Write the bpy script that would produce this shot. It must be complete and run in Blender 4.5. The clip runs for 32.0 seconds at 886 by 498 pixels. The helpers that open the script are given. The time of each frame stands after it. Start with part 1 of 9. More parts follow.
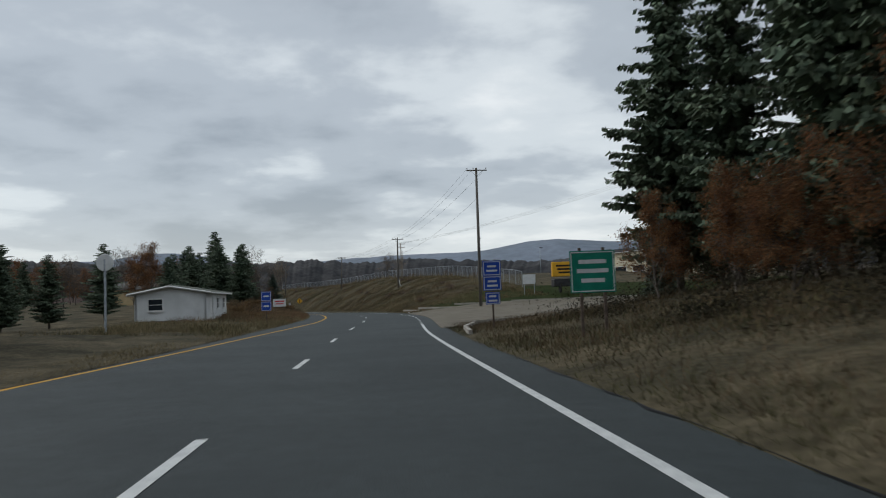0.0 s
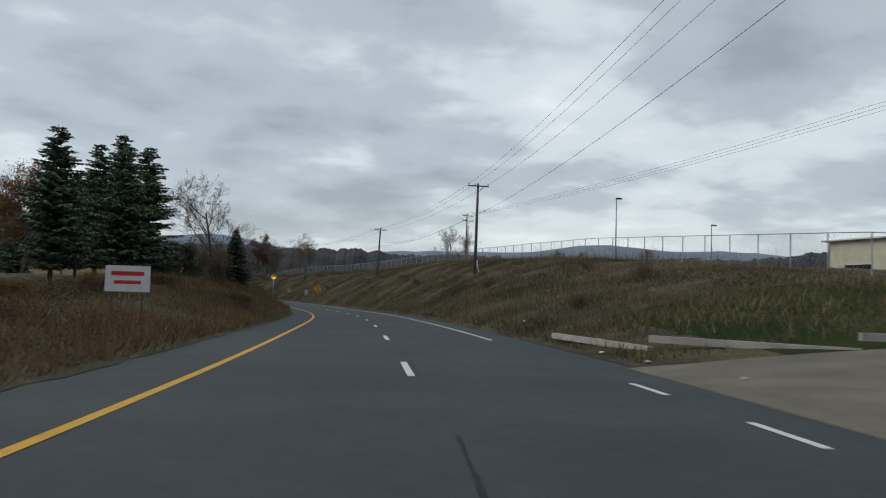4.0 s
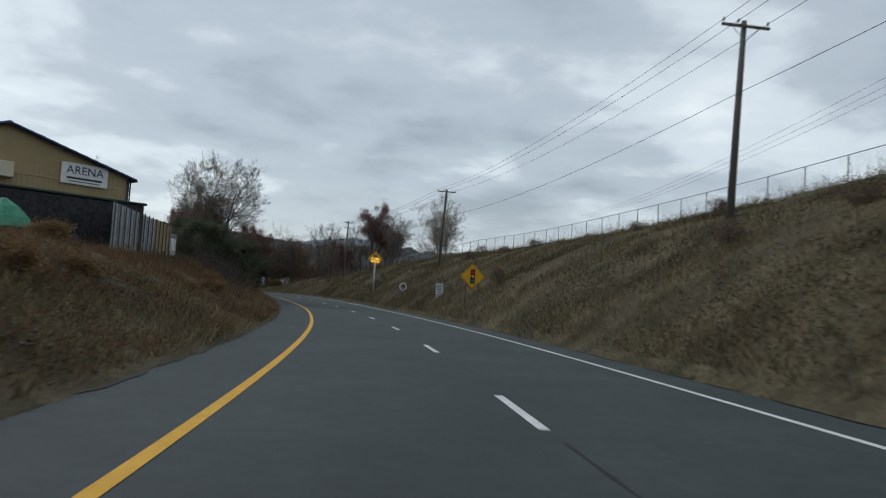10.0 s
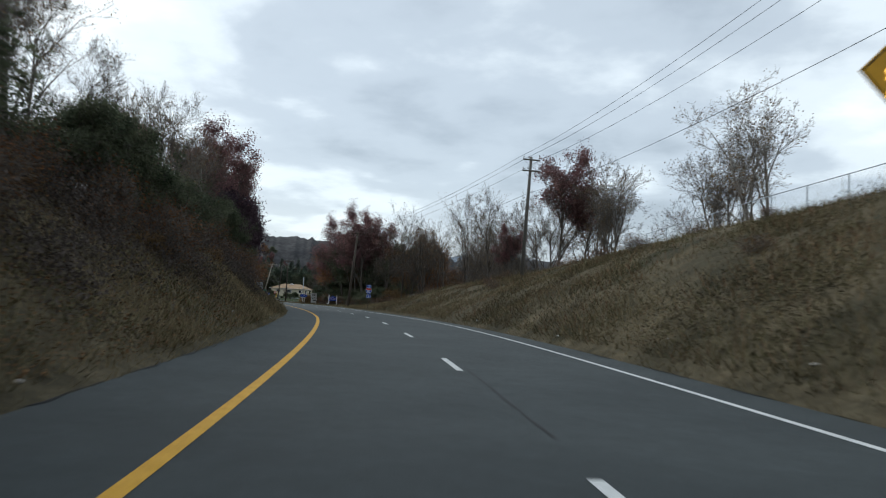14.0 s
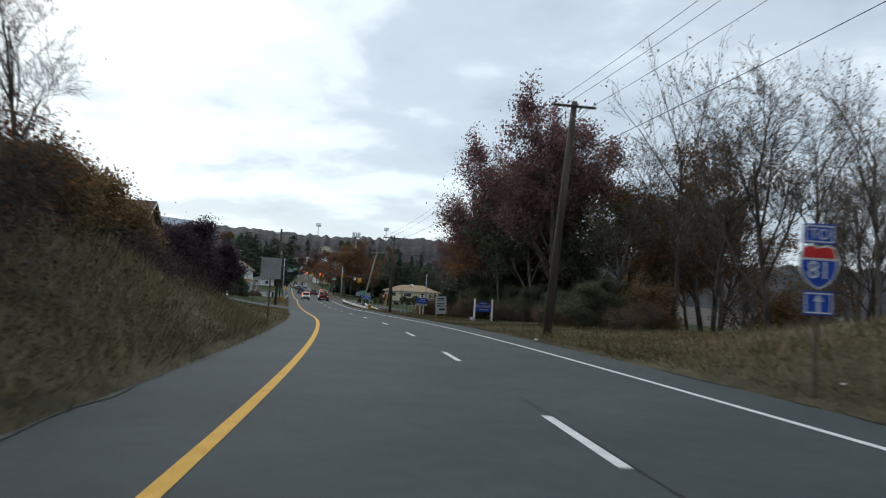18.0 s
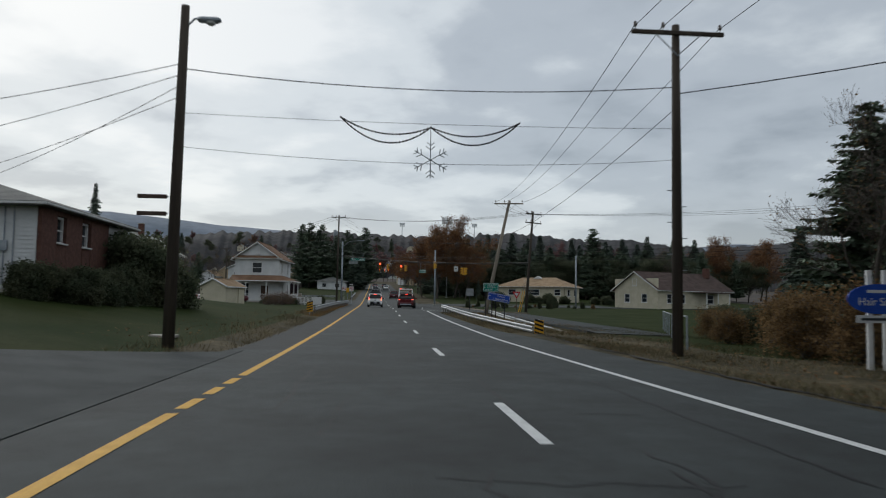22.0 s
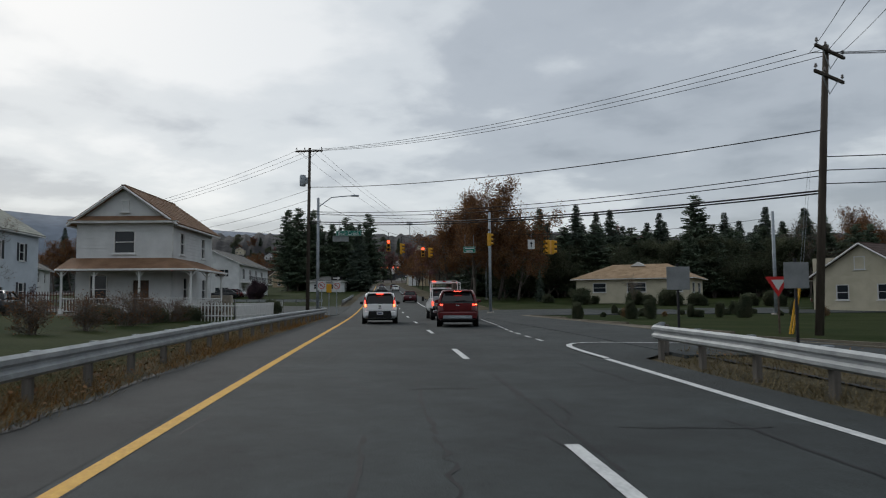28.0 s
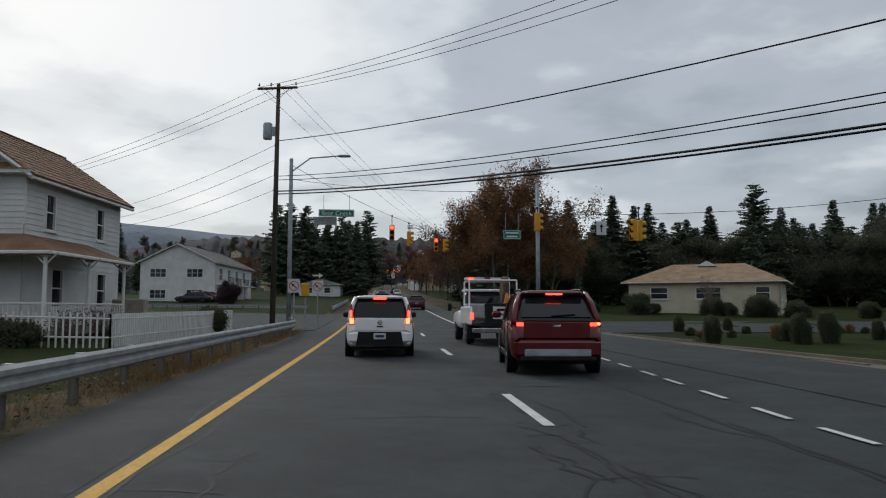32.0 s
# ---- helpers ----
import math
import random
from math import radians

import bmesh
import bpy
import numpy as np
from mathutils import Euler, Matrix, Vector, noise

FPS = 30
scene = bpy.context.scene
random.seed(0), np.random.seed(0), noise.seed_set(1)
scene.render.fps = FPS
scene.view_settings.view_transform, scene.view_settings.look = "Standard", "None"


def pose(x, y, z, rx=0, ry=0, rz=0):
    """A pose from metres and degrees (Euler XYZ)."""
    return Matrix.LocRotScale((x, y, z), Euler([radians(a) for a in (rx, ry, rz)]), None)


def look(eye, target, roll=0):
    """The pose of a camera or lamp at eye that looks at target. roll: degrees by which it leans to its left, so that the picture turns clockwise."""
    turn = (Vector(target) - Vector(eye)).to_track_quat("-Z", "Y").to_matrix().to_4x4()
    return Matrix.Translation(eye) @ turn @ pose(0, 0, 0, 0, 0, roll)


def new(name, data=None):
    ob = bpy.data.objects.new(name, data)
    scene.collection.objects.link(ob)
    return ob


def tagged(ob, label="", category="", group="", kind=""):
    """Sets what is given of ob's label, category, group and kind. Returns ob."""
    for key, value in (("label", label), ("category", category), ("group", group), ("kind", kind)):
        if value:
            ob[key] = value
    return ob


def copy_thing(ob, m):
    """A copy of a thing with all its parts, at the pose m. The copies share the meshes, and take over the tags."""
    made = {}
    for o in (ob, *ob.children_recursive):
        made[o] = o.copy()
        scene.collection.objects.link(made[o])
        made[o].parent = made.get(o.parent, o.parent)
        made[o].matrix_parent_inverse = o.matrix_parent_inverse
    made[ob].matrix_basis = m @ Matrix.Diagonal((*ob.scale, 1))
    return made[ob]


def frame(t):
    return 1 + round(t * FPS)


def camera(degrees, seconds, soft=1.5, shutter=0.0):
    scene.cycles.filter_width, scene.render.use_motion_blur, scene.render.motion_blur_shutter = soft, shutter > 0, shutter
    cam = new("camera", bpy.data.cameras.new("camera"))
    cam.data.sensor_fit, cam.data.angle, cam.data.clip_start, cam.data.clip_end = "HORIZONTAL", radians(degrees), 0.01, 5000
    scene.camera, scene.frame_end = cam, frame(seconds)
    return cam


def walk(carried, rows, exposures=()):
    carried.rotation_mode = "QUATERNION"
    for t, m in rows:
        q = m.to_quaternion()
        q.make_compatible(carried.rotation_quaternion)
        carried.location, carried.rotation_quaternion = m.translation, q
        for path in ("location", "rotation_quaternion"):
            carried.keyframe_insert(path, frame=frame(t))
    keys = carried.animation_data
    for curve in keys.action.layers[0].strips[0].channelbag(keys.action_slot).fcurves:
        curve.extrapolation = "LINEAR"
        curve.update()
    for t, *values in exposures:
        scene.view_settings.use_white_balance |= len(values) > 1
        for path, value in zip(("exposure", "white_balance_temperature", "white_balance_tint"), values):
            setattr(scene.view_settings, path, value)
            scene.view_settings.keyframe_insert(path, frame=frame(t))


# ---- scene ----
cam = camera(60.92, 32.0, 1.1, 0.25)
PATH = [
    (0.0, pose(0.000, 0.000, 0.000, 93.492, 2.274, 0.124)),
    (0.5, pose(-0.632, 8.123, -0.013, 93.383, 2.124, 0.099)),
    (1.0, pose(-1.431, 16.362, -0.121, 93.267, 1.841, 0.527)),
    (1.5, pose(-2.156, 24.726, -0.165, 93.232, 1.590, 1.087)),
    (2.0, pose(-3.101, 33.348, -0.296, 93.310, 1.166, 1.723)),
    (2.5, pose(-4.071, 41.277, -0.207, 93.448, 0.421, 2.188)),
    (3.0, pose(-5.044, 49.070, -0.269, 93.471, -0.456, 2.547)),
    (3.5, pose(-6.088, 56.684, -0.195, 93.387, -1.252, 2.896)),
    (4.0, pose(-7.242, 64.410, -0.348, 93.383, -1.704, 3.370)),
    (4.5, pose(-8.469, 72.138, -0.372, 93.410, -1.972, 3.907)),
    (5.0, pose(-9.763, 79.834, -0.482, 93.417, -2.193, 4.461)),
    (5.5, pose(-11.139, 87.544, -0.525, 93.408, -2.465, 5.005)),
    (6.0, pose(-12.626, 95.484, -0.655, 93.421, -2.840, 5.526)),
    (6.5, pose(-14.180, 103.852, -0.813, 93.472, -2.895, 6.003)),
    (7.0, pose(-15.836, 112.146, -0.925, 93.408, -2.764, 7.177)),
    (7.5, pose(-17.684, 120.454, -1.074, 93.436, -2.759, 8.738)),
    (8.0, pose(-19.827, 128.617, -1.099, 93.364, -3.107, 10.067)),
    (8.5, pose(-22.212, 137.511, -1.244, 93.393, -3.348, 11.157)),
    (9.0, pose(-25.003, 146.501, -1.277, 93.409, -3.383, 12.057)),
    (9.5, pose(-27.748, 155.503, -1.475, 93.582, -3.296, 12.945)),
    (10.0, pose(-30.909, 164.862, -1.568, 93.648, -3.461, 13.994)),
    (10.5, pose(-34.117, 173.995, -1.590, 93.730, -3.813, 15.108)),
    (11.0, pose(-37.481, 182.972, -1.651, 93.780, -3.850, 16.283)),
    (11.5, pose(-41.053, 191.826, -1.705, 93.844, -3.486, 17.529)),
    (12.0, pose(-44.709, 200.643, -1.725, 93.923, -2.984, 18.780)),
    (12.5, pose(-48.703, 209.517, -1.772, 93.978, -2.745, 20.174)),
    (13.0, pose(-52.880, 217.904, -1.813, 94.104, -2.938, 21.662)),
    (13.5, pose(-57.442, 226.781, -1.809, 94.210, -3.111, 23.185)),
    (14.0, pose(-62.285, 235.616, -1.638, 94.294, -3.189, 24.672)),
    (14.5, pose(-67.336, 244.230, -1.590, 94.249, -3.279, 26.084)),
    (15.0, pose(-72.476, 252.646, -1.480, 94.109, -3.439, 27.372)),
    (15.5, pose(-77.877, 260.886, -1.490, 93.961, -3.647, 28.489)),
    (16.0, pose(-83.368, 269.344, -1.379, 93.956, -3.793, 29.448)),
    (16.5, pose(-89.250, 277.617, -1.399, 93.977, -3.785, 30.684)),
    (17.0, pose(-95.195, 285.913, -1.351, 94.002, -3.722, 31.777)),
    (17.5, pose(-101.321, 294.240, -1.349, 94.110, -3.545, 32.877)),
    (18.0, pose(-107.912, 302.281, -1.387, 94.156, -3.251, 34.263)),
    (18.5, pose(-114.465, 310.334, -1.380, 93.796, -3.049, 35.342)),
    (19.0, pose(-121.704, 318.595, -1.394, 93.740, -2.572, 36.391)),
    (19.5, pose(-128.266, 326.376, -1.260, 93.698, -2.096, 37.342)),
    (20.0, pose(-134.908, 333.310, -1.330, 93.689, -1.641, 38.508)),
    (20.5, pose(-140.942, 339.541, -1.319, 93.673, -1.464, 39.447)),
    (21.0, pose(-146.286, 345.000, -1.353, 93.772, -1.238, 39.991)),
    (21.5, pose(-151.500, 350.123, -1.385, 93.864, -0.981, 40.525)),
    (22.0, pose(-156.570, 354.994, -1.376, 93.972, -0.814, 40.908)),
    (22.5, pose(-160.907, 359.352, -1.467, 94.085, -0.330, 40.879)),
    (23.0, pose(-165.018, 363.331, -1.453, 94.102, 0.300, 41.081)),
    (23.5, pose(-168.881, 367.004, -1.420, 94.126, 0.585, 41.174)),
    (24.0, pose(-172.268, 370.357, -1.428, 94.211, 0.821, 41.164)),
    (24.5, pose(-175.672, 373.616, -1.383, 94.181, 0.854, 41.303)),
    (25.0, pose(-178.881, 376.752, -1.357, 94.199, 0.703, 41.333)),
    (25.5, pose(-181.952, 379.728, -1.302, 94.161, 0.573, 41.308)),
    (26.0, pose(-184.817, 382.482, -1.286, 94.115, 0.571, 41.323)),
    (26.5, pose(-187.436, 385.013, -1.258, 94.109, 0.635, 41.381)),
    (27.0, pose(-189.899, 387.372, -1.233, 94.136, 0.688, 41.463)),
    (27.5, pose(-192.269, 389.646, -1.214, 94.173, 0.638, 41.522)),
    (28.0, pose(-194.360, 391.642, -1.179, 94.143, 0.374, 41.487)),
    (28.5, pose(-196.357, 393.541, -1.152, 94.152, 0.097, 41.493)),
    (29.0, pose(-198.281, 395.364, -1.139, 94.213, 0.095, 41.542)),
    (29.5, pose(-200.122, 397.138, -1.117, 94.331, 0.166, 41.627)),
    (30.0, pose(-201.925, 398.856, -1.088, 94.406, 0.046, 41.734)),
    (30.5, pose(-203.582, 400.456, -1.063, 94.479, -0.069, 41.828)),
    (31.0, pose(-205.157, 401.933, -1.021, 94.508, -0.125, 41.822)),
    (31.5, pose(-206.654, 403.383, -0.986, 94.551, -0.112, 41.549)),
    (32.0, pose(-208.074, 404.737, -0.940, 94.562, -0.084, 41.440)),
]
walk(cam, PATH, [(0, -0.06, 6450, 8), (9, 0.0, 6250, 6), (12, 0.08, 6250, 6), (13, 0.2, 6250, 6), (15.5, 0.48, 6200, 5), (17, 0.46, 6200, 5), (18.5, 0.32, 6250, 6), (20, 0.06, 6300, 6), (22, -0.17, 6450, 8), (24, -0.22, 6500, 9), (32, -0.19, 6500, 9)])

# the dashed line of the carriageway, from behind the first view to far ahead
LINE = [
    (3.05, -59.94, -1.40),
    (-1.97, -0.15, -1.40),
    (-4.77, 33.15, -1.69),
    (-6.75, 64.49, -1.75),
    (-11.58, 95.68, -2.05),
    (-18.39, 129.00, -2.50),
    (-28.97, 165.53, -2.97),
    (-42.86, 201.44, -3.12),
    (-60.66, 236.54, -3.04),
    (-81.53, 270.59, -2.78),
    (-106.09, 303.77, -2.79),
    (-133.42, 334.74, -2.73),
    (-155.39, 356.20, -2.77),
    (-177.74, 377.92, -2.76),
    (-193.18, 392.88, -2.58),
    (-206.76, 406.11, -2.34),
    (-235.60, 433.83, -2.04),
    (-293.28, 489.27, 0.16),
    (-423.05, 614.01, 6.66),
    (-711.43, 891.20, 23.66),
]

def spline(knots, step=1.0):
    k = np.array(knots)
    run = np.r_[0, np.cumsum(np.linalg.norm(np.diff(k[:, :2], axis=0), axis=1))]
    slope = np.gradient(k, run, axis=0)
    out = []
    for u in np.arange(0, run[-1], step):
        i = min(np.searchsorted(run, u, side="right") - 1, len(run) - 2)
        w = run[i + 1] - run[i]
        q = (u - run[i]) / w
        out.append((2*q**3 - 3*q**2 + 1)*k[i] + (q**3 - 2*q**2 + q)*w*slope[i] + (-2*q**3 + 3*q**2)*k[i + 1] + (q**3 - q**2)*w*slope[i + 1])
    return np.array(out)


BACK = 60.0  # metres of road behind the first view
ROADLINE = spline(LINE)
HEAD = np.gradient(ROADLINE[:, :2], axis=0)
HEAD /= np.linalg.norm(HEAD, axis=1)[:, None]
LAST = len(ROADLINE) - 1


def centre(s):
    """Place and unit heading of the road line at station s, for an array or a number."""
    u = np.clip(np.asarray(s, float) + BACK, 0, LAST)
    idx = np.arange(LAST + 1)
    p = np.stack([np.interp(u, idx, ROADLINE[:, n]) for n in range(3)], -1)
    t = np.stack([np.interp(u, idx, HEAD[:, n]) for n in range(2)], -1)
    extra = (np.asarray(s, float) + BACK) - u
    p[..., :2] += t * extra[..., None]
    return p, t


# heights of the banks beside the road, by station
BANK_R = ([-60, 0, 30, 45, 75, 95, 129, 146, 180, 240, 260, 285, 309, 330, 345, 358, 370, 385, 430, 470, 540], [2.5, 2.5, 1.6, .2, .5, 3.0, 5.6, 6.4, 7.6, 6.9, 7.0, 6.2, 4.9, 4.4, 2.6, .6, .3, .3, -.3, -.2, .2])
BANK_L = ([-60, 0, 60, 95, 116, 145, 165, 185, 205, 230, 260, 300, 330, 345, 355, 363, 375, 400, 430, 455, 475, 540], [.3, .3, .4, 1.2, 2.2, 3.0, 3.0, 2.5, 2.7, 2.9, 4.3, 5.0, 4.3, 4.0, 3.4, 2.8, 2.5, 2.3, 2.2, 2.0, .6, .2])
WIDE_L = ([-60, 95, 145, 162, 178, 230, 330, 345, 361, 372, 400, 540], [14, 9, 5.6, 6, 8, 8, 7.5, 7, 7.5, 12, 18, 18])
EDGE_L, EDGE_R = -5.6, 5.2


def rise(s, d):
    """Height of the ground over the road line."""
    s, d = np.asarray(s, float), np.asarray(d, float)
    ur = np.clip((d - EDGE_R) / 14.5, 0, 1)
    ul = np.clip((EDGE_L - d) / np.interp(s, *WIDE_L), 0, 1)
    z = np.interp(s, *BANK_R) * (1 - (1 - ur)**1.7) + np.interp(s, *BANK_L) * (ul*ul*(3 - 2*ul)*.6 + .4*(1 - (1 - ul)**1.5))
    return z


def at(s, d, h=0.0, turn=0.0, scale=1.0):
    """A pose beside the road: x to the right of the road, y along it, z up."""
    p, t = centre(s)
    z = p[2] + float(rise(s, d)) + h
    m = pose(p[0] + t[1]*d, p[1] - t[0]*d, z, 0, 0, math.degrees(math.atan2(t[1], t[0])) - 90 + turn)
    return m @ Matrix.Diagonal((scale, scale, scale, 1)) if scale != 1.0 else m


def spot(s, d, over=0.0):
    """A place over the road line's own height."""
    p, t = centre(s)
    return Vector((p[0] + t[1]*d, p[1] - t[0]*d, p[2] + over))


# ---- world and light ----
world = bpy.data.worlds.new("overcast")
scene.world = world
world.use_nodes = True
wn, wl = world.node_tree.nodes, world.node_tree.links
wn.clear()
w_out, w_bg = wn.new("ShaderNodeOutputWorld"), wn.new("ShaderNodeBackground")
w_tc, w_sep = wn.new("ShaderNodeTexCoord"), wn.new("ShaderNodeSeparateXYZ")
sky = wn.new("ShaderNodeTexSky")
AHEAD = math.atan2(HEAD[520][1], HEAD[520][0])
SUN_AZ, SUN_EL = AHEAD + radians(27), radians(30)
SUN_WAY = (math.cos(SUN_AZ)*math.cos(SUN_EL), math.sin(SUN_AZ)*math.cos(SUN_EL), math.sin(SUN_EL))
sky.sky_type, sky.sun_disc, sky.sun_elevation, sky.sun_rotation = "NISHITA", False, SUN_EL, math.pi/2 - SUN_AZ


def wmath(op, a, b=None, c=None):
    n = wn.new("ShaderNodeMath")
    n.operation = op
    for i, v in enumerate((a, b, c)):
        if v is None:
            continue
        if isinstance(v, (int, float)):
            n.inputs[i].default_value = v
        else:
            wl.new(v, n.inputs[i])
    return n.outputs[0]


wl.new(w_tc.outputs["Generated"], w_sep.inputs[0])
up = wmath("ADD", wmath("MAXIMUM", w_sep.outputs[2], 0.0), 0.16)
w_xy = wn.new("ShaderNodeCombineXYZ")
wl.new(wmath("DIVIDE", w_sep.outputs[0], up), w_xy.inputs[0])
wl.new(wmath("DIVIDE", w_sep.outputs[1], up), w_xy.inputs[1])


def wnoise(scale, detail, rough, shift, stretch=(1, 1, 1), turn=0.0, distort=0.0):
    m = wn.new("ShaderNodeMapping")
    m.inputs["Location"].default_value, m.inputs["Scale"].default_value = shift, stretch
    m.inputs["Rotation"].default_value = (0, 0, radians(turn))
    wl.new(w_xy.outputs[0], m.inputs[0])
    n = wn.new("ShaderNodeTexNoise")
    n.inputs["Scale"].default_value, n.inputs["Detail"].default_value, n.inputs["Roughness"].default_value = scale, detail, rough
    n.inputs["Distortion"].default_value = distort
    wl.new(m.outputs[0], n.inputs["Vector"])
    return n.outputs["Fac"]


def wramp(fac, stops):
    r = wn.new("ShaderNodeValToRGB")
    r.color_ramp.interpolation = "EASE"
    while len(r.color_ramp.elements) < len(stops):
        r.color_ramp.elements.new(0.5)
    for e, (p, c) in zip(r.color_ramp.elements, stops):
        e.position, e.color = p, (*c, 1)
    wl.new(fac, r.inputs[0])
    return r.outputs[0]


def wmix(kind, fac, a, b):
    n = wn.new("ShaderNodeMix")
    n.data_type, n.blend_type = "RGBA", kind
    if isinstance(fac, (int, float)):
        n.inputs[0].default_value = fac
    else:
        wl.new(fac, n.inputs[0])
    for i, v in ((6, a), (7, b)):
        if isinstance(v, tuple):
            n.inputs[i].default_value = (*v, 1)
        else:
            wl.new(v, n.inputs[i])
    return n.outputs[2]


big = wnoise(.58, 4, .45, (3.1, 1.7, 0), (1, 1, 1), -6, .2)
fine = wnoise(2.0, 7, .52, (.3, 5.2, 0), (1, 1, 1), -6, .1)
cover = wmath("MULTIPLY_ADD", fine, .44, wmath("MULTIPLY", big, .61))
# the cover thins round the hidden sun
w_dot = wn.new("ShaderNodeVectorMath")
w_dot.operation = "DOT_PRODUCT"
wl.new(w_tc.outputs["Generated"], w_dot.inputs[0])
w_dot.inputs[1].default_value = SUN_WAY
thin = wmath("MINIMUM", wmath("MAXIMUM", wmath("MULTIPLY", wmath("SUBTRACT", w_dot.outputs["Value"], .80), 5.0), 0.0), 1.0)
cover = wmath("SUBTRACT", cover, wmath("MULTIPLY", thin, .075))
clouds = wramp(cover, [(.36, (.84, .86, .875)), (.455, (.66, .70, .735)), (.54, (.45, .49, .54)), (.67, (.31, .345, .39))])
low = wmath("SUBTRACT", 1.0, wmath("MULTIPLY", w_sep.outputs[2], 6.5))
low = wmath("MAXIMUM", wmath("MINIMUM", low, 1.0), 0.0)
clouds = wmix("MIX", wmath("MULTIPLY", low, .42), clouds, (.66, .68, .70))
skyc = wmix("MIX", .985, sky.outputs[0], clouds)
wl.new(skyc, w_bg.inputs[0])
w_bg.inputs[1].default_value = 1.0
wl.new(w_bg.outputs[0], w_out.inputs[0])

sun = new("sun", bpy.data.lights.new("sun", "SUN"))
sun.data.energy, sun.data.angle, sun.data.color = 1.15, radians(25), (1.0, .985, .96)
sun.matrix_world = look(tuple(300*q for q in SUN_WAY), (0, 0, 0))


# ---- materials ----
def surf(name, a, b, scale=3.0, rough=.85, bump=.0, metal=0.0, fine=40.0, fine_mix=.25, per=None, spread=.25, stretch=(1, 1, 1), spec=.2, coat=0.0, mid=0.0, mid_scale=5.0, through_light=0.0):
    """A procedural surface: two colours by a coarse noise, a fine noise over it, relief, and a spread by object or island."""
    m = bpy.data.materials.new(name)
    m.use_nodes = True
    n, l = m.node_tree.nodes, m.node_tree.links
    bsdf = n["Principled BSDF"]
    tc, mp = n.new("ShaderNodeTexCoord"), n.new("ShaderNodeMapping")
    mp.inputs["Scale"].default_value = stretch
    l.new(tc.outputs["Object"], mp.inputs[0])
    coarse, grain = n.new("ShaderNodeTexNoise"), n.new("ShaderNodeTexNoise")
    coarse.inputs["Scale"].default_value, coarse.inputs["Detail"].default_value = scale, 5
    grain.inputs["Scale"].default_value, grain.inputs["Detail"].default_value = fine, 4
    l.new(mp.outputs[0], coarse.inputs["Vector"])
    l.new(mp.outputs[0], grain.inputs["Vector"])
    ramp = n.new("ShaderNodeValToRGB")
    ramp.color_ramp.elements[0].position, ramp.color_ramp.elements[1].position = .36, .64
    ramp.color_ramp.elements[0].color, ramp.color_ramp.elements[1].color = (*a, 1), (*b, 1)
    l.new(coarse.outputs["Fac"], ramp.inputs[0])
    mix = n.new("ShaderNodeMix")
    mix.data_type, mix.blend_type = "RGBA", "OVERLAY"
    mix.inputs[0].default_value = fine_mix
    l.new(ramp.outputs[0], mix.inputs[6])
    l.new(grain.outputs["Fac"], mix.inputs[7])
    col = mix.outputs[2]
    if mid:
        blot, over = n.new("ShaderNodeTexNoise"), n.new("ShaderNodeMix")
        blot.inputs["Scale"].default_value, blot.inputs["Detail"].default_value, blot.inputs["Roughness"].default_value = mid_scale, 6, .65
        l.new(mp.outputs[0], blot.inputs["Vector"])
        over.data_type, over.blend_type = "RGBA", "OVERLAY"
        over.inputs[0].default_value = mid
        l.new(col, over.inputs[6])
        l.new(blot.outputs["Fac"], over.inputs[7])
        col = over.outputs[2]
    if per:
        src = n.new("ShaderNodeObjectInfo" if per == "object" else "ShaderNodeNewGeometry")
        hsv, rng = n.new("ShaderNodeHueSaturation"), n.new("ShaderNodeMapRange")
        rng.inputs["To Min"].default_value, rng.inputs["To Max"].default_value = 1 - spread, 1 + spread
        l.new(src.outputs["Random" if per == "object" else "Random Per Island"], rng.inputs[0])
        l.new(rng.outputs[0], hsv.inputs["Value"])
        l.new(col, hsv.inputs["Color"])
        col = hsv.outputs[0]
    l.new(col, bsdf.inputs["Base Color"])
    bsdf.inputs["Roughness"].default_value, bsdf.inputs["Metallic"].default_value = rough, metal
    bsdf.inputs["Specular IOR Level"].default_value, bsdf.inputs["Coat Weight"].default_value = spec, coat
    if bump:
        bp = n.new("ShaderNodeBump")
        bp.inputs["Strength"].default_value, bp.inputs["Distance"].default_value = bump, .02
        l.new(grain.outputs["Fac"], bp.inputs["Height"])
        l.new(bp.outputs[0], bsdf.inputs["Normal"])
    if through_light:
        thin, both = n.new("ShaderNodeBsdfTranslucent"), n.new("ShaderNodeMixShader")
        both.inputs[0].default_value = through_light
        l.new(col, thin.inputs["Color"])
        l.new(bsdf.outputs[0], both.inputs[1])
        l.new(thin.outputs[0], both.inputs[2])
        l.new(both.outputs[0], n["Material Output"].inputs["Surface"])
    return m


def glow(name, colour, power):
    m = bpy.data.materials.new(name)
    m.use_nodes = True
    b = m.node_tree.nodes["Principled BSDF"]
    b.inputs["Base Color"].default_value = b.inputs["Emission Color"].default_value = (*colour, 1)
    b.inputs["Emission Strength"].default_value = power
    return m


def glass(name, tint=(.02, .025, .03), rough=.05):
    m = bpy.data.materials.new(name)
    m.use_nodes = True
    b = m.node_tree.nodes["Principled BSDF"]
    b.inputs["Base Color"].default_value, b.inputs["Roughness"].default_value = (*tint, 1), rough
    b.inputs["Coat Weight"].default_value, b.inputs["Specular IOR Level"].default_value = .0, .35
    return m


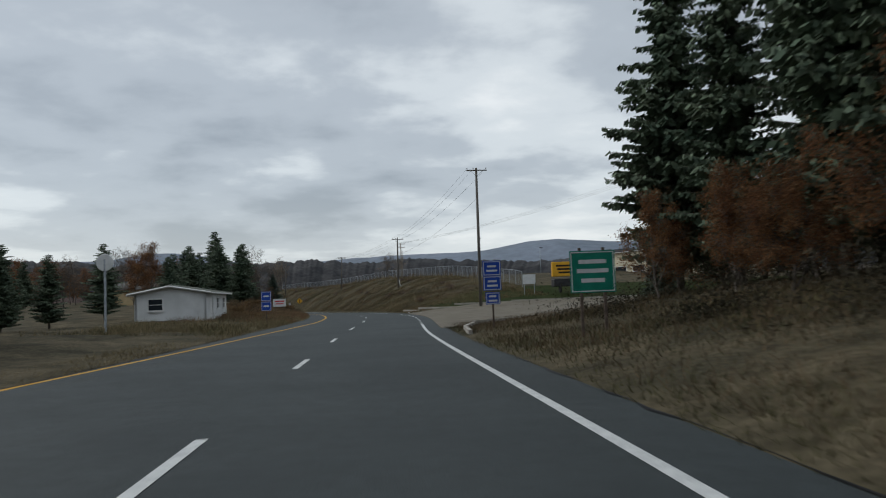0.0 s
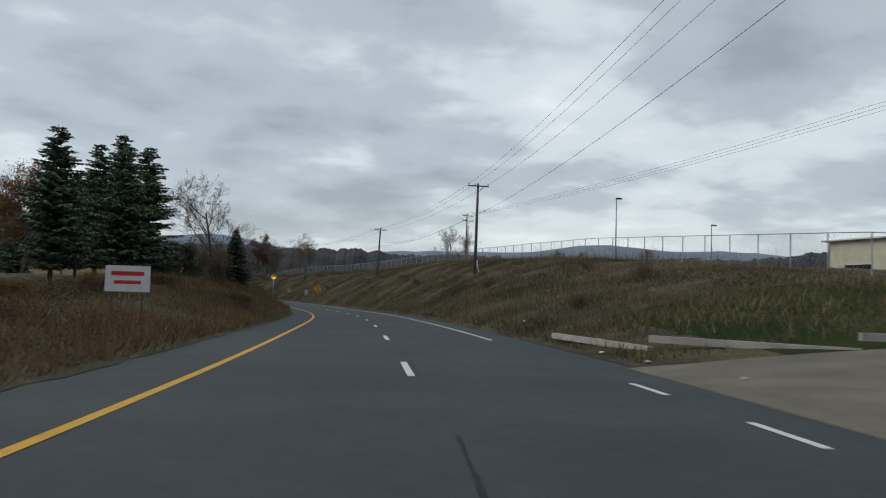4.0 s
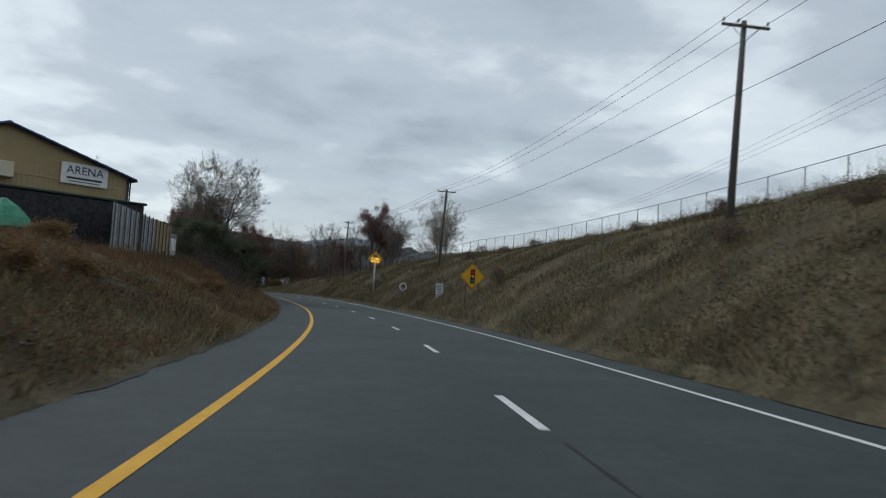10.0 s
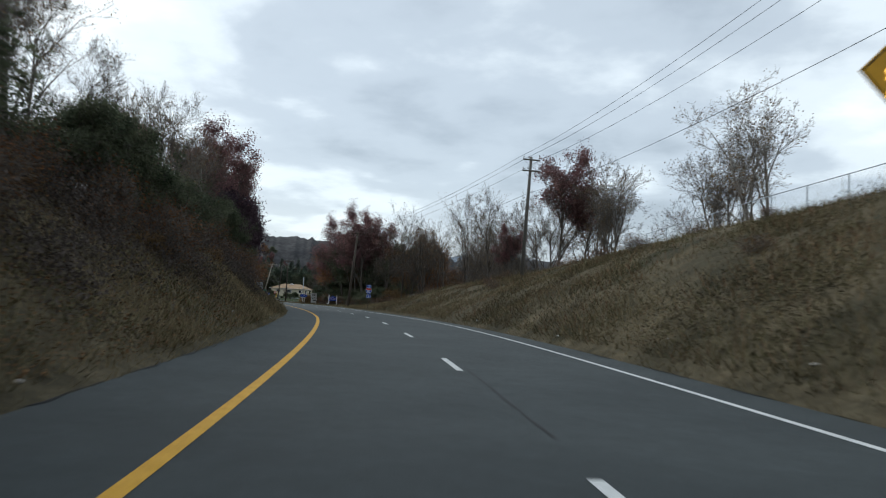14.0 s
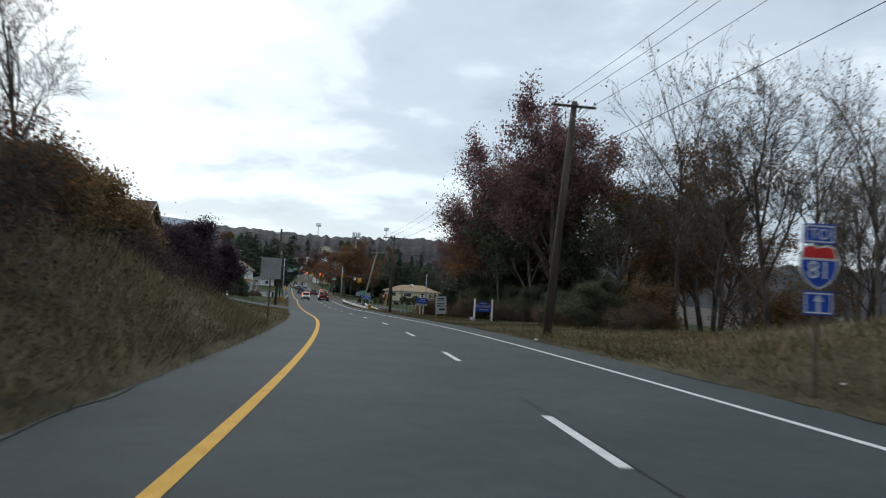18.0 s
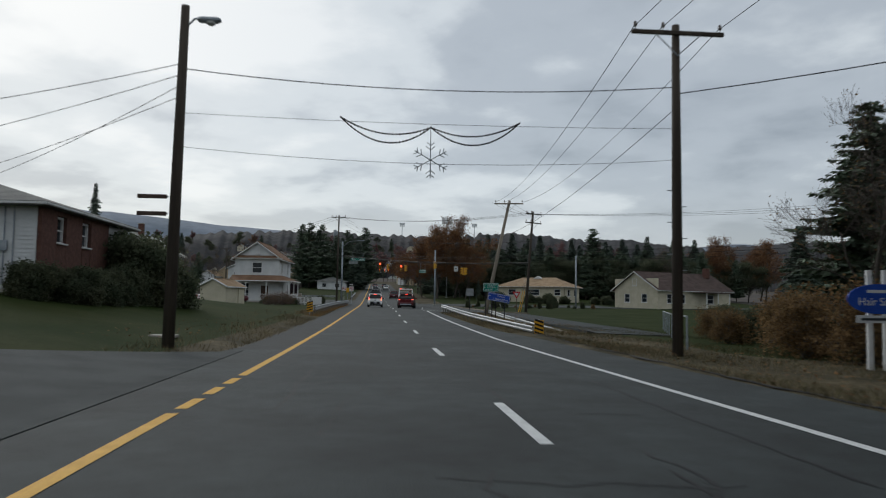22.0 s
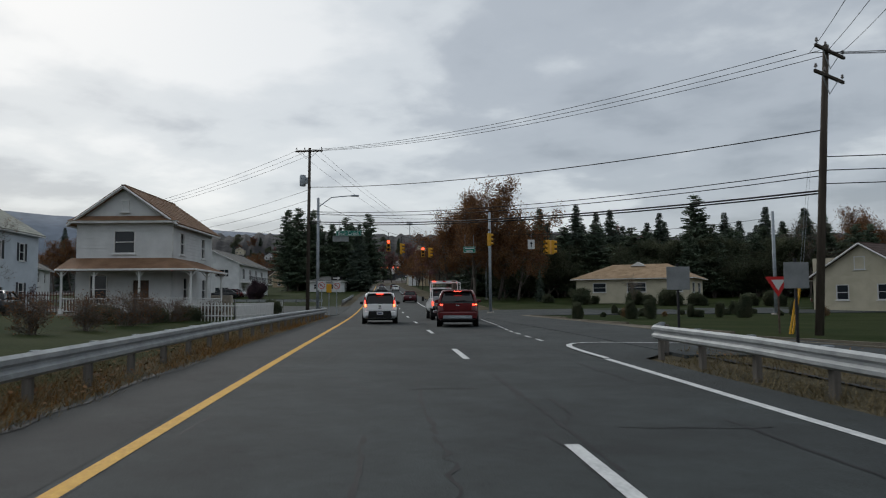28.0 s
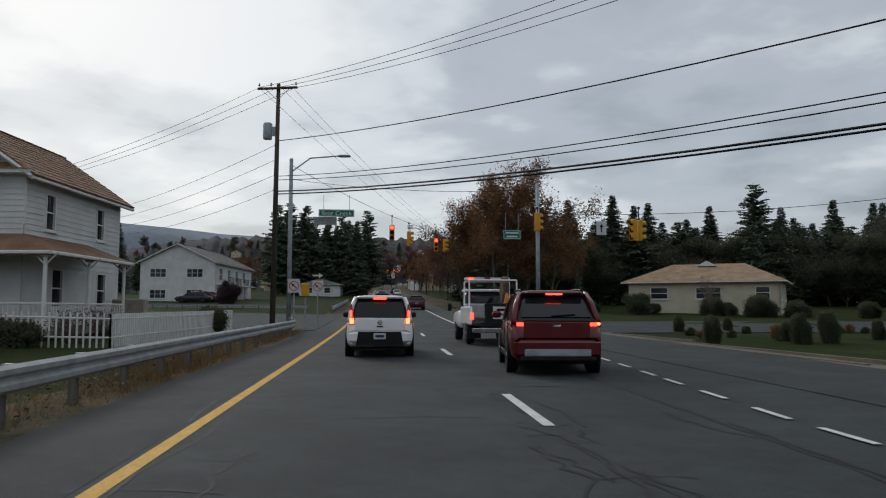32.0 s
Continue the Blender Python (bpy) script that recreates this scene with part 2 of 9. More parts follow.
ASPHALT = surf("asphalt", (.028, .0355, .0375), (.039, .048, .050), .35, .84, .5, fine=55, fine_mix=.5, spec=.33, mid=.45, mid_scale=3.5)
ASPHALT_WORN = surf("worn_asphalt", (.0135, .0178, .0184), (.027, .0345, .0350), .55, .85, .6, fine=45, fine_mix=.6, spec=.35, mid=.7, mid_scale=2.6)
ASPHALT_NEW = surf("newer_dark_asphalt", (.012, .014, .0145), (.022, .025, .0255), .7, .85, .5, fine=50, fine_mix=.5, spec=.3, mid=.5, mid_scale=3)
APRON = surf("worn_concrete", (.115, .100, .076), (.160, .140, .108), .6, .9, .4, fine=20, fine_mix=.4)
ASPHALT_OLD = surf("asphalt_old", (.030, .035, .036), (.048, .055, .055), .8, .9, .6, fine=40, fine_mix=.45)
TAR = surf("tar", (.009, .009, .010), (.017, .017, .018), 3, .7)
YELLOW = surf("yellow_paint", (.52, .28, .022), (.60, .33, .035), 4, .7, .2, fine=30, fine_mix=.5)
WHITE = surf("white_paint", (.50, .51, .51), (.62, .63, .62), 4, .7, .2, fine=30, fine_mix=.5)
CONCRETE = surf("concrete", (.30, .28, .25), (.40, .37, .33), 1.5, .9, .4, fine=30)
SOIL = surf("bank_soil", (0.046, 0.042, 0.028), (0.100, 0.083, 0.054), .35, .95, 1.0, fine=7, fine_mix=.8, mid=.8, mid_scale=1.2, spec=.04)
LAWN = surf("lawn", (.016, .028, .006), (.031, .038, .012), .3, .95, .8, fine=9, fine_mix=.5, spec=.04)
BLADE_DRY = surf("dry_grass", (0.138, 0.112, 0.064), (0.230, 0.187, 0.112), .12, .9, per="island", spread=.3, spec=.04)
BLADE_RUST = surf("rust_grass", (0.145, 0.078, 0.045), (0.200, 0.122, 0.072), .15, .9, per="island", spread=.3, spec=.04)
BLADE_ORANGE = surf("orange_grass", (.20, .105, .038), (.29, .165, .062), .15, .9, per="island", spread=.3, spec=.04)
BLADE_OLIVE = surf("olive_weeds", (0.060, 0.060, 0.031), (0.112, 0.102, 0.052), .15, .9, per="island", spread=.3, spec=.04)
BLADE_GREEN = surf("green_grass", (.021, .039, .007), (.043, .057, .015), .2, .9, per="island", spread=.4, spec=.04)
SCRUB_DARK = surf("dark_brush", (.034, .032, .022), (.064, .054, .037), .3, .9, per="island", spread=.35, spec=.04)
SEED_HEADS = surf("pale_seed_heads", (.22, .20, .15), (.32, .30, .24), .3, .9, per="island", spread=.3, spec=.04)
SCRUB_BROWN = surf("brown_weeds", (0.069, 0.053, 0.033), (0.131, 0.094, 0.057), .3, .9, per="island", spread=.3, spec=.04)
SCRUB_PLUM = surf("dark_bare_brush", (.050, .042, .038), (.094, .077, .069), .3, .9, per="island", spread=.4, spec=.04)
LITTER = surf("leaf_litter", (.12, .062, .03), (.19, .11, .055), .6, .9, per="island", spread=.5, spec=.04)
BARK = surf("bark", (0.075, 0.063, 0.055), (0.138, 0.121, 0.104), 6, .95, .6, fine=30, per="object", stretch=(1, 1, .25))
BARK_PALE = surf("pale_bark", (.12, .105, .09), (.19, .17, .15), 6, .95, .4, fine=30, per="object", stretch=(1, 1, .25))
LEAF_RUST = surf("rust_leaves", (.135, .062, .032), (.21, .115, .055), .5, .8, per="island", spread=.45, spec=.1, through_light=.46)
LEAF_MAROON = surf("maroon_leaves", (0.145, 0.075, 0.080), (0.225, 0.128, 0.120), .5, .8, per="island", spread=.45, spec=.1, through_light=.46)
LEAF_PLUM = surf("plum_leaves", (.055, .038, .050), (.100, .066, .078), .5, .75, per="island", spread=.45, spec=.1, through_light=.46)
LEAF_GREEN = surf("dark_green_leaves", (0.062, 0.078, 0.048), (0.112, 0.120, 0.074), .5, .75, per="island", spread=.45, spec=.1, through_light=.46)
LEAF_BROWN = surf("brown_leaves", (0.1500, 0.0930, 0.0450), (0.2250, 0.1500, 0.0750), .5, .85, per="island", spread=.45, spec=.1, through_light=.46)
NEEDLE = surf("needles", (0.062, 0.088, 0.070), (0.118, 0.150, 0.112), .5, .8, per="island", spread=.45)
NEEDLE_FAR = surf("pine_needles", (0.062, 0.092, 0.062), (0.118, 0.150, 0.098), .5, .8, per="island", spread=.45)
POLE_WOOD = surf("pole_wood", (.045, .036, .029), (.085, .07, .056), 3, .9, .5, fine=25, stretch=(1, 1, .08))
POLE_PALE = surf("weathered_pole_wood", (.20, .17, .135), (.30, .26, .21), 3, .9, .5, fine=25, stretch=(1, 1, .08))
POLE_GREY = surf("grey_pole_wood", (.085, .078, .070), (.145, .132, .118), 3, .9, .5, fine=25, stretch=(1, 1, .08))
STEEL = surf("galvanised_steel", (.34, .36, .38), (.46, .48, .50), 5, .45, .1, metal=.75, fine=60)
STEEL_DULL = surf("dull_galvanised_steel", (.27, .30, .33), (.36, .39, .42), 4, .6, .1, metal=.35, fine=60)
DARK_METAL = surf("dark_metal", (.02, .02, .022), (.04, .04, .042), 5, .5, metal=.3)
RUSTY = surf("rusty_steel_post", (.075, .055, .045), (.13, .10, .08), 6, .85, .3)
WIRE = surf("wire_black", (.012, .012, .013), (.02, .02, .02), 5, .6)
BLACK = surf("black_plastic", (.008, .008, .009), (.014, .014, .015), 8, .55)
RUBBER = surf("rubber", (.012, .012, .012), (.022, .022, .022), 10, .85)

# ---- mesh tools ----
class Mesh:
    """Collects vertices and faces of one part."""

    def __init__(self):
        self.v, self.f = [], []

    def add(self, verts, faces):
        n = len(self.v)
        self.v += [tuple(p) for p in verts]
        self.f += [tuple(i + n for i in f) for f in faces]
        return self

    def box(self, c, size, turn=None, taper=1.0, bevel=0.0):
        x, y, z = (q / 2 for q in size)
        tx, ty = x * taper, y * taper
        if bevel:
            b = min(bevel, x * .9, y * .9, z * .9)
            pts, fc = [], []
            for zz, k in ((-z, b), (-z + b, 0), (z - b, 0), (z, b)):
                X, Y = x - k, y - k
                pts += [(-X + b, -Y, zz), (X - b, -Y, zz), (X, -Y + b, zz), (X, Y - b, zz), (X - b, Y, zz), (-X + b, Y, zz), (-X, Y - b, zz), (-X, -Y + b, zz)]
            for r in range(3):
                for i in range(8):
                    j = (i + 1) % 8
                    fc.append((r*8 + i, r*8 + j, r*8 + 8 + j, r*8 + 8 + i))
            fc += [tuple(range(7, -1, -1)), tuple(range(24, 32))]
        else:
            pts = [(-x, -y, -z), (x, -y, -z), (x, y, -z), (-x, y, -z), (-tx, -ty, z), (tx, -ty, z), (tx, ty, z), (-tx, ty, z)]
            fc = [(3, 2, 1, 0), (4, 5, 6, 7), (0, 1, 5, 4), (1, 2, 6, 5), (2, 3, 7, 6), (3, 0, 4, 7)]
        m = Matrix.Translation(c) @ (turn.to_4x4() if turn else Matrix())
        return self.add([m @ Vector(p) for p in pts], fc)

    def tube(self, a, b, r0, r1=None, seg=8, cap=True):
        a, b = Vector(a), Vector(b)
        r1 = r0 if r1 is None else r1
        q = (b - a).to_track_quat("Z", "Y")
        pts = []
        for p, r in ((a, r0), (b, r1)):
            pts += [p + q @ Vector((r * math.cos(2*math.pi*i/seg), r * math.sin(2*math.pi*i/seg), 0)) for i in range(seg)]
        fc = [(i, (i + 1) % seg, seg + (i + 1) % seg, seg + i) for i in range(seg)]
        if cap:
            fc += [tuple(range(seg - 1, -1, -1)), tuple(range(seg, 2*seg))]
        return self.add(pts, fc)

    def path(self, pts, r, seg=5):
        """A tube of one radius along a line of points."""
        pts = [Vector(p) for p in pts]
        rad = r if isinstance(r, (list, tuple)) else [r] * len(pts)
        out = []
        for i, p in enumerate(pts):
            t = pts[min(i + 1, len(pts) - 1)] - pts[max(i - 1, 0)]
            q = t.to_track_quat("Z", "Y")
            out += [p + q @ Vector((rad[i] * math.cos(2*math.pi*k/seg), rad[i] * math.sin(2*math.pi*k/seg), 0)) for k in range(seg)]
        fc = [(i*seg + k, i*seg + (k + 1) % seg, (i + 1)*seg + (k + 1) % seg, (i + 1)*seg + k) for i in range(len(pts) - 1) for k in range(seg)]
        return self.add(out, fc + [tuple(range(seg - 1, -1, -1)), tuple(range((len(pts) - 1)*seg, len(pts)*seg))])

    def prism(self, outline, depth, m=None):
        """A flat outline (x, z) given depth along y, centred."""
        n, m = len(outline), m or Matrix()
        pts = [m @ Vector((x, -depth/2, z)) for x, z in outline] + [m @ Vector((x, depth/2, z)) for x, z in outline]
        return self.add(pts, [tuple(range(n)), tuple(range(2*n - 1, n - 1, -1))] + [(i, i + n, (i + 1) % n + n, (i + 1) % n) for i in range(n)])

    def lathe(self, profile, seg=12, m=None):
        """(radius, height) turned about z."""
        m, n = m or Matrix(), len(profile)
        pts = [m @ Vector((r * math.cos(2*math.pi*k/seg), r * math.sin(2*math.pi*k/seg), z)) for r, z in profile for k in range(seg)]
        fc = [(i*seg + k, i*seg + (k + 1) % seg, (i + 1)*seg + (k + 1) % seg, (i + 1)*seg + k) for i in range(n - 1) for k in range(seg)]
        return self.add(pts, fc + [tuple(range(seg - 1, -1, -1)), tuple(range((n - 1)*seg, n*seg))])

    def data(self, name, material, smooth=False):
        me = bpy.data.meshes.new(name)
        me.from_pydata(self.v, [], self.f)
        me.materials.append(material)
        if smooth:
            me.polygons.foreach_set("use_smooth", [True] * len(me.polygons))
        me.update()
        return me


def part(name, mesh, material, parent, label="", smooth=False, m=None):
    ob = new(name, mesh.data(name, material, smooth) if isinstance(mesh, Mesh) else mesh)
    ob.parent = parent
    if m is not None:
        ob.matrix_basis = m
    if label:
        ob["label"] = label
    return ob


def thing(name, m, label, category, group="", kind=""):
    ob = new(name)
    ob.matrix_world = m
    ob.empty_display_size = .3
    return tagged(ob, label, category, group, kind)


def solid(name, mesh, material, label, category, group="", kind="", m=None, smooth=False):
    """A thing of one mesh."""
    ob = new(name, mesh.data(name, material, smooth) if isinstance(mesh, Mesh) else mesh)
    if m is not None:
        ob.matrix_world = m
    return tagged(ob, label, category, group, kind)


def cloud_mesh(name, verts, size, material):
    """A mesh of many separate faces, all with `size` corners, from an array of corners."""
    verts = np.asarray(verts, np.float32).reshape(-1, 3)
    n = len(verts) // size
    me = bpy.data.meshes.new(name)
    me.vertices.add(len(verts))
    me.vertices.foreach_set("co", verts.ravel())
    me.loops.add(n * size)
    me.loops.foreach_set("vertex_index", np.arange(n * size, dtype=np.int32))
    me.polygons.add(n)
    me.polygons.foreach_set("loop_start", np.arange(n, dtype=np.int32) * size)
    me.polygons.foreach_set("loop_total", np.full(n, size, np.int32))
    me.materials.append(material)
    me.update(calc_edges=True)
    return me


def words(name, text, size, material, parent, m, label=""):
    """Raised lettering, centred, facing -y of its pose."""
    c = bpy.data.curves.new(name, "FONT")
    c.body, c.size, c.extrude = text, size, .004
    c.align_x, c.align_y = "CENTER", "CENTER"
    tmp = bpy.data.objects.new(name, c)
    me = bpy.data.meshes.new_from_object(tmp)
    bpy.data.objects.remove(tmp)
    me.materials.clear()
    me.materials.append(material)
    ob = new(name, me)
    ob.parent = parent
    ob.matrix_basis = m @ pose(0, 0, 0, 90)
    if label:
        ob["label"] = label
    return ob


RNG = np.random.default_rng(7)


def strip(name, s0, s1, d0, d1, over, material, step=2.0, kind="structure", label="", category="", parent=None, across=1):
    """A sheet of the road between two stations and two offsets (numbers or functions of the station)."""
    ss = np.linspace(s0, s1, max(2, int(abs(s1 - s0) / step) + 1))
    p, t = centre(ss)
    a = np.array([d0(q) if callable(d0) else d0 for q in ss])
    b = np.array([d1(q) if callable(d1) else d1 for q in ss])
    mesh = Mesh()
    pts, n = [], across + 1
    for i in range(len(ss)):
        for k in range(n):
            d = a[i] + (b[i] - a[i]) * k / across
            pts.append((p[i, 0] + t[i, 1]*d, p[i, 1] - t[i, 0]*d, p[i, 2] + over))
    fc = [(i*n + k, i*n + k + 1, (i + 1)*n + k + 1, (i + 1)*n + k) for i in range(len(ss) - 1) for k in range(across)]
    mesh.add(pts, fc)
    if parent is not None:
        return part(name, mesh, material, parent, label)
    return solid(name, mesh, material, label, category, kind=kind)


# ---- ground: one sheet to the horizon ----
def build_ground():
    ss = np.r_[np.arange(-60, 560, 3.0), np.arange(560, 860, 15.0)]
    inner = np.r_[-70, -55, -44, -36, -30, -26, -23, -20.5, -18.5, -17, -15.5, -14, -12.8, -11.6, -10.4, -9.4, -8.4, -7.6, -6.9, -6.3, EDGE_L, -5.2, 0, EDGE_R - .3, EDGE_R, 5.7, 6.2, 6.8, 7.5, 8.4, 9.4, 10.5, 11.6, 12.8, 14, 15.2, 16.4, 17.6, 18.8, 20.2, 22, 25, 30, 37, 46, 58, 72]
    p, t = centre(ss)
    S, D = np.meshgrid(ss, inner, indexing="ij")
    Z = p[:, 2:3] + rise(S, D)
    X, Y = p[:, :1] + t[:, 1:]*D, p[:, 1:2] - t[:, :1]*D
    rough = np.array([[noise.noise(Vector((x*.22, y*.22, 0)))*.28 + noise.noise(Vector((x*.7, y*.7, 3)))*.10 for x, y in zip(rx, ry)] for rx, ry in zip(X, Y)])
    off = np.clip((np.abs(D) - 6.6) / 3, 0, 1) * np.where(S > 385, .35, 1)
    paved = ((S > 38) & (S < 96) & (D > 5)) | ((S > 396) & (S < 422) & (D < -5)) | ((S > 432) & (S < 512) & (D > 5)) | ((S > 436) & (S < 470) & (D < -5) & (D > -24)) | ((S > 510) & (S < 538) & (D < -5))
    Z += np.where(paved, -.02, rough * off)
    Z -= np.where((D > EDGE_L + .2) & (D < EDGE_R - .2), .06, 0)
    # far rings on both sides, out to a great distance
    u = np.linspace(0, 1, len(ss))
    mid = np.array([ROADLINE[0, :2], ROADLINE[-1, :2]])
    axis = (mid[1] - mid[0]) / np.linalg.norm(mid[1] - mid[0])
    side = np.array([axis[1], -axis[0]])
    base = mid[0] - axis*1500 + (np.linalg.norm(mid[1] - mid[0]) + 4500) * u[:, None] * axis
    cols = []
    for sgn, edge in ((-1, 0), (1, len(inner) - 1)):
        ring = []
        far = base + sgn * side * 3200
        for q in (.012, .03, .06, .11, .18, .28, .42, .6, .8, 1.0):
            x, y = X[:, edge]*(1 - q) + far[:, 0]*q, Y[:, edge]*(1 - q) + far[:, 1]*q
            zz = Z[:, edge]*(1 - q) + (-4 + 70*q)*min(1, q*6)
            zz = zz + np.array([noise.noise(Vector((a*.0016, b*.0016, 5))) * 60*q + noise.noise(Vector((a*.006, b*.006, 9)))*14*q for a, b in zip(x, y)])
            ring.append((x, y, zz))
        cols.append(ring)
    allx = [c[0] for c in cols[0][::-1]] + [X[:, k] for k in range(X.shape[1])] + [c[0] for c in cols[1]]
    ally = [c[1] for c in cols[0][::-1]] + [Y[:, k] for k in range(X.shape[1])] + [c[1] for c in cols[1]]
    allz = [c[2] for c in cols[0][::-1]] + [Z[:, k] for k in range(X.shape[1])] + [c[2] for c in cols[1]]
    V = np.stack([np.array(allx).T, np.array(ally).T, np.array(allz).T], -1)
    rows, n = V.shape[:2]
    # close the sheet before and behind
    lead = [V[-1] + np.r_[axis * q, 0] * np.ones((n, 1)) + np.array([0, 0, 1.0])*h for q, h in ((200, 7), (600, 20), (1300, 48), (2400, 80))]
    tail = [V[0] - np.r_[axis * q, 0] * np.ones((n, 1)) + np.array([0, 0, 1.0])*h for q, h in ((1500, 30), (300, 4))]
    V = np.concatenate([np.array(tail), V, np.array(lead)])
    rows = len(V)
    mesh = Mesh()
    mesh.v = [tuple(q) for q in V.reshape(-1, 3)]
    mesh.f = [(i*n + k, i*n + k + 1, (i + 1)*n + k + 1, (i + 1)*n + k) for i in range(rows - 1) for k in range(n - 1)]
    ob = solid("ground", mesh, SOIL, "brown autumn ground with dry grass banks and lawns", "ground", kind="structure", smooth=True)
    ob.data.materials.append(LAWN)
    ob.data.materials.append(WOODS)
    idx = []
    for i in range(rows - 1):
        for k in range(n - 1):
            r = i - 2
            if k < 10 or k >= n - 11 or not 0 <= r < len(ss) - 1:
                idx.append(2)
                continue
            s, d = ss[r], inner[k - 10]
            green = (s > 362 and d < -7.5) or (s > 452 and d > 9) or (48 < s < 92 and d > 8) or (s > 418 and d > 9)
            idx.append(1 if green else 0)
    ob.data.polygons.foreach_set("material_index", idx)


WOODS = surf("far_woods", (.040, .034, .030), (.070, .056, .045), .02, .95, .6, fine=.25, fine_mix=.7)
build_ground()

# ---- road ----
def yellow_at(s):
    return np.interp(s, [0, 16, 57, 119, 155, 213, 232, 292, 312, 344, 375, 406, 428, 464, 478], [-5.7, -5.5, -3.75, -3.7, -3.9, -3.75, -3.52, -3.6, -3.75, -3.8, -3.92, -4.15, -4.15, -4.05, -4.0])


def white_at(s):
    return np.interp(s, [6, 22, 57, 120, 158, 215, 295, 346, 376, 407, 428, 468], [4.18, 4.13, 4.0, 3.7, 4.15, 3.78, 4.1, 3.55, 3.35, 3.2, 2.8, 2.95])


def line_pair(f, w=.15):
    return (lambda s: f(s) - w/2), (lambda s: f(s) + w/2)


road = strip("road", -60, 396, lambda s: EDGE_L - np.interp(s, [370, 400, 440, 455], [0, .9, 1.2, .2]), EDGE_R, .0, ASPHALT, 2.0, label="dark grey worn asphalt road with two lanes", category="road", across=6)
strip("road", 396, 760, lambda s: EDGE_L - np.interp(s, [370, 400, 440, 455], [0, .9, 1.2, .2]), lambda s: np.interp(s, [405, 428, 436, 468, 469.5], [EDGE_R, 4.6, 3.9, 3.8, EDGE_R]), .0, ASPHALT_WORN, 2.0, label="dark cracked asphalt road through a town", category="road", across=6)
for a, b in ((-60, 409.0), (409.4, 410.4), (410.9, 411.8), (412.3, 413.2), (413.7, 760)):
    strip("edge_line", a, b, *line_pair(yellow_at, .16), .006, YELLOW, 2.0 if b - a > 9 else .6, parent=road, label="solid yellow edge line" if b - a > 9 else "worn short piece of yellow line")
for a, b in ((-60, 46), (92, 468), (520, 760)):
    strip("edge_line", a, b, *line_pair(white_at), .006, WHITE, parent=road, label="solid white edge line")
for k in range(-5, 58):
    s = 12.192 * k + np.interp(12.192 * k, [98, 122, 158, 183, 207, 232, 317, 354, 378, 414, 439, 463, 476], [5.4, 6.4, 6.7, 6.1, 6.3, 5.6, 5.6, 4.1, 4.75, 4.6, 4.9, 5.1, 4.2])
    strip("lane_dash", s, s + 3.05, -.07, .07, .006, WHITE, 1.6, parent=road)
for k in range(8):
    strip("lane_dash", 47 + 4.2*k, 48.6 + 4.2*k, *line_pair(white_at, .13), .006, WHITE, 1.6, parent=road)
for k in range(13):
    a = 474.4 + 1.85*k + .1*(k % 3)
    strip("lane_dash", a, a + 1.0, *line_pair(lambda s: np.interp(s, [474, 480, 483, 489, 500], [2.92, 2.98, 3.18, 3.66, 4.3]), .10), .006 if a < 478 else .02, WHITE, .5, parent=road, label="worn short white dash")
strip("shoulder", 421, 508, lambda s: np.interp(s, [421, 440, 455, 508], [-6.6, -6.6, -5.7, -5.6]), lambda s: yellow_at(s) - .16, .003, ASPHALT_NEW, 2.0, parent=road, label="darker asphalt shoulder")

# ---- plants ----
def limb_tree(seed, height, spread, levels=5, first=.28, trunk=.16, kids=3, droop=0.0, forks=1, upward=0.0):
    """Trunk and limbs of a broad tree; returns its mesh, twig tips and their ways."""
    r = random.Random(seed)
    wood, tips = Mesh(), []

    def grow(p, way, length, rad, level):
        pts, rads = [p], [rad]
        n = 4 if level < 2 else (3 if level < 4 else 2)
        q, w = p.copy(), way.copy()
        for i in range(n):
            w = (w + Vector((r.uniform(-1, 1), r.uniform(-1, 1), r.uniform(-.3, .7) - droop + upward)) * (.10 + .05*level)).normalized()
            q = q + w * (length / n)
            pts.append(q.copy())
            rads.append(max(rad * (1 - .55*(i + 1)/n), .0075))
        wood.path(pts, rads, 7 if level == 0 else (5 if level < 2 else 3))
        if level >= levels - 1:
            tips.append((pts[-1], w))
            tips.append((pts[len(pts)//2], w))
            return
        count = kids + (1 if r.random() < .5 else 0) + (3 if level == 0 else (1 if level == levels - 2 else 0))
        for i in range(count):
            f = (first + (1 - first) * (i + r.random()*.7) / count) if level == 0 else (.25 + .75*(i + r.random())/count)
            f = min(f, .98)
            j = min(int(f * n), n - 1)
            base = pts[j].lerp(pts[j + 1], f*n - j)
            side = w.orthogonal().normalized()
            side.rotate(Matrix.Rotation(r.uniform(0, 6.283) + i*2.4, 3, w))
            tilt = r.uniform(.55, .95) * spread if level else r.uniform(.5, .9) * spread
            nw = (w * math.cos(tilt) + side * math.sin(tilt)).normalized()
            grow(base, nw, length * r.uniform(.48, .66) * (1.0 - .3*f if level == 0 else 1), rads[j] * r.uniform(.5, .68), level + 1)
        if level:
            tips.append((pts[-1], w))
    for k in range(forks):
        lean = Vector((r.uniform(-.25, .25), r.uniform(-.25, .25), 1)).normalized() if forks > 1 else Vector((r.uniform(-.05, .05), r.uniform(-.05, .05), 1)).normalized()
        grow(Vector((r.uniform(-.2, .2)*(forks > 1), r.uniform(-.2, .2)*(forks > 1), -.25)), lean, height * .72, trunk, 0)
    return wood, tips


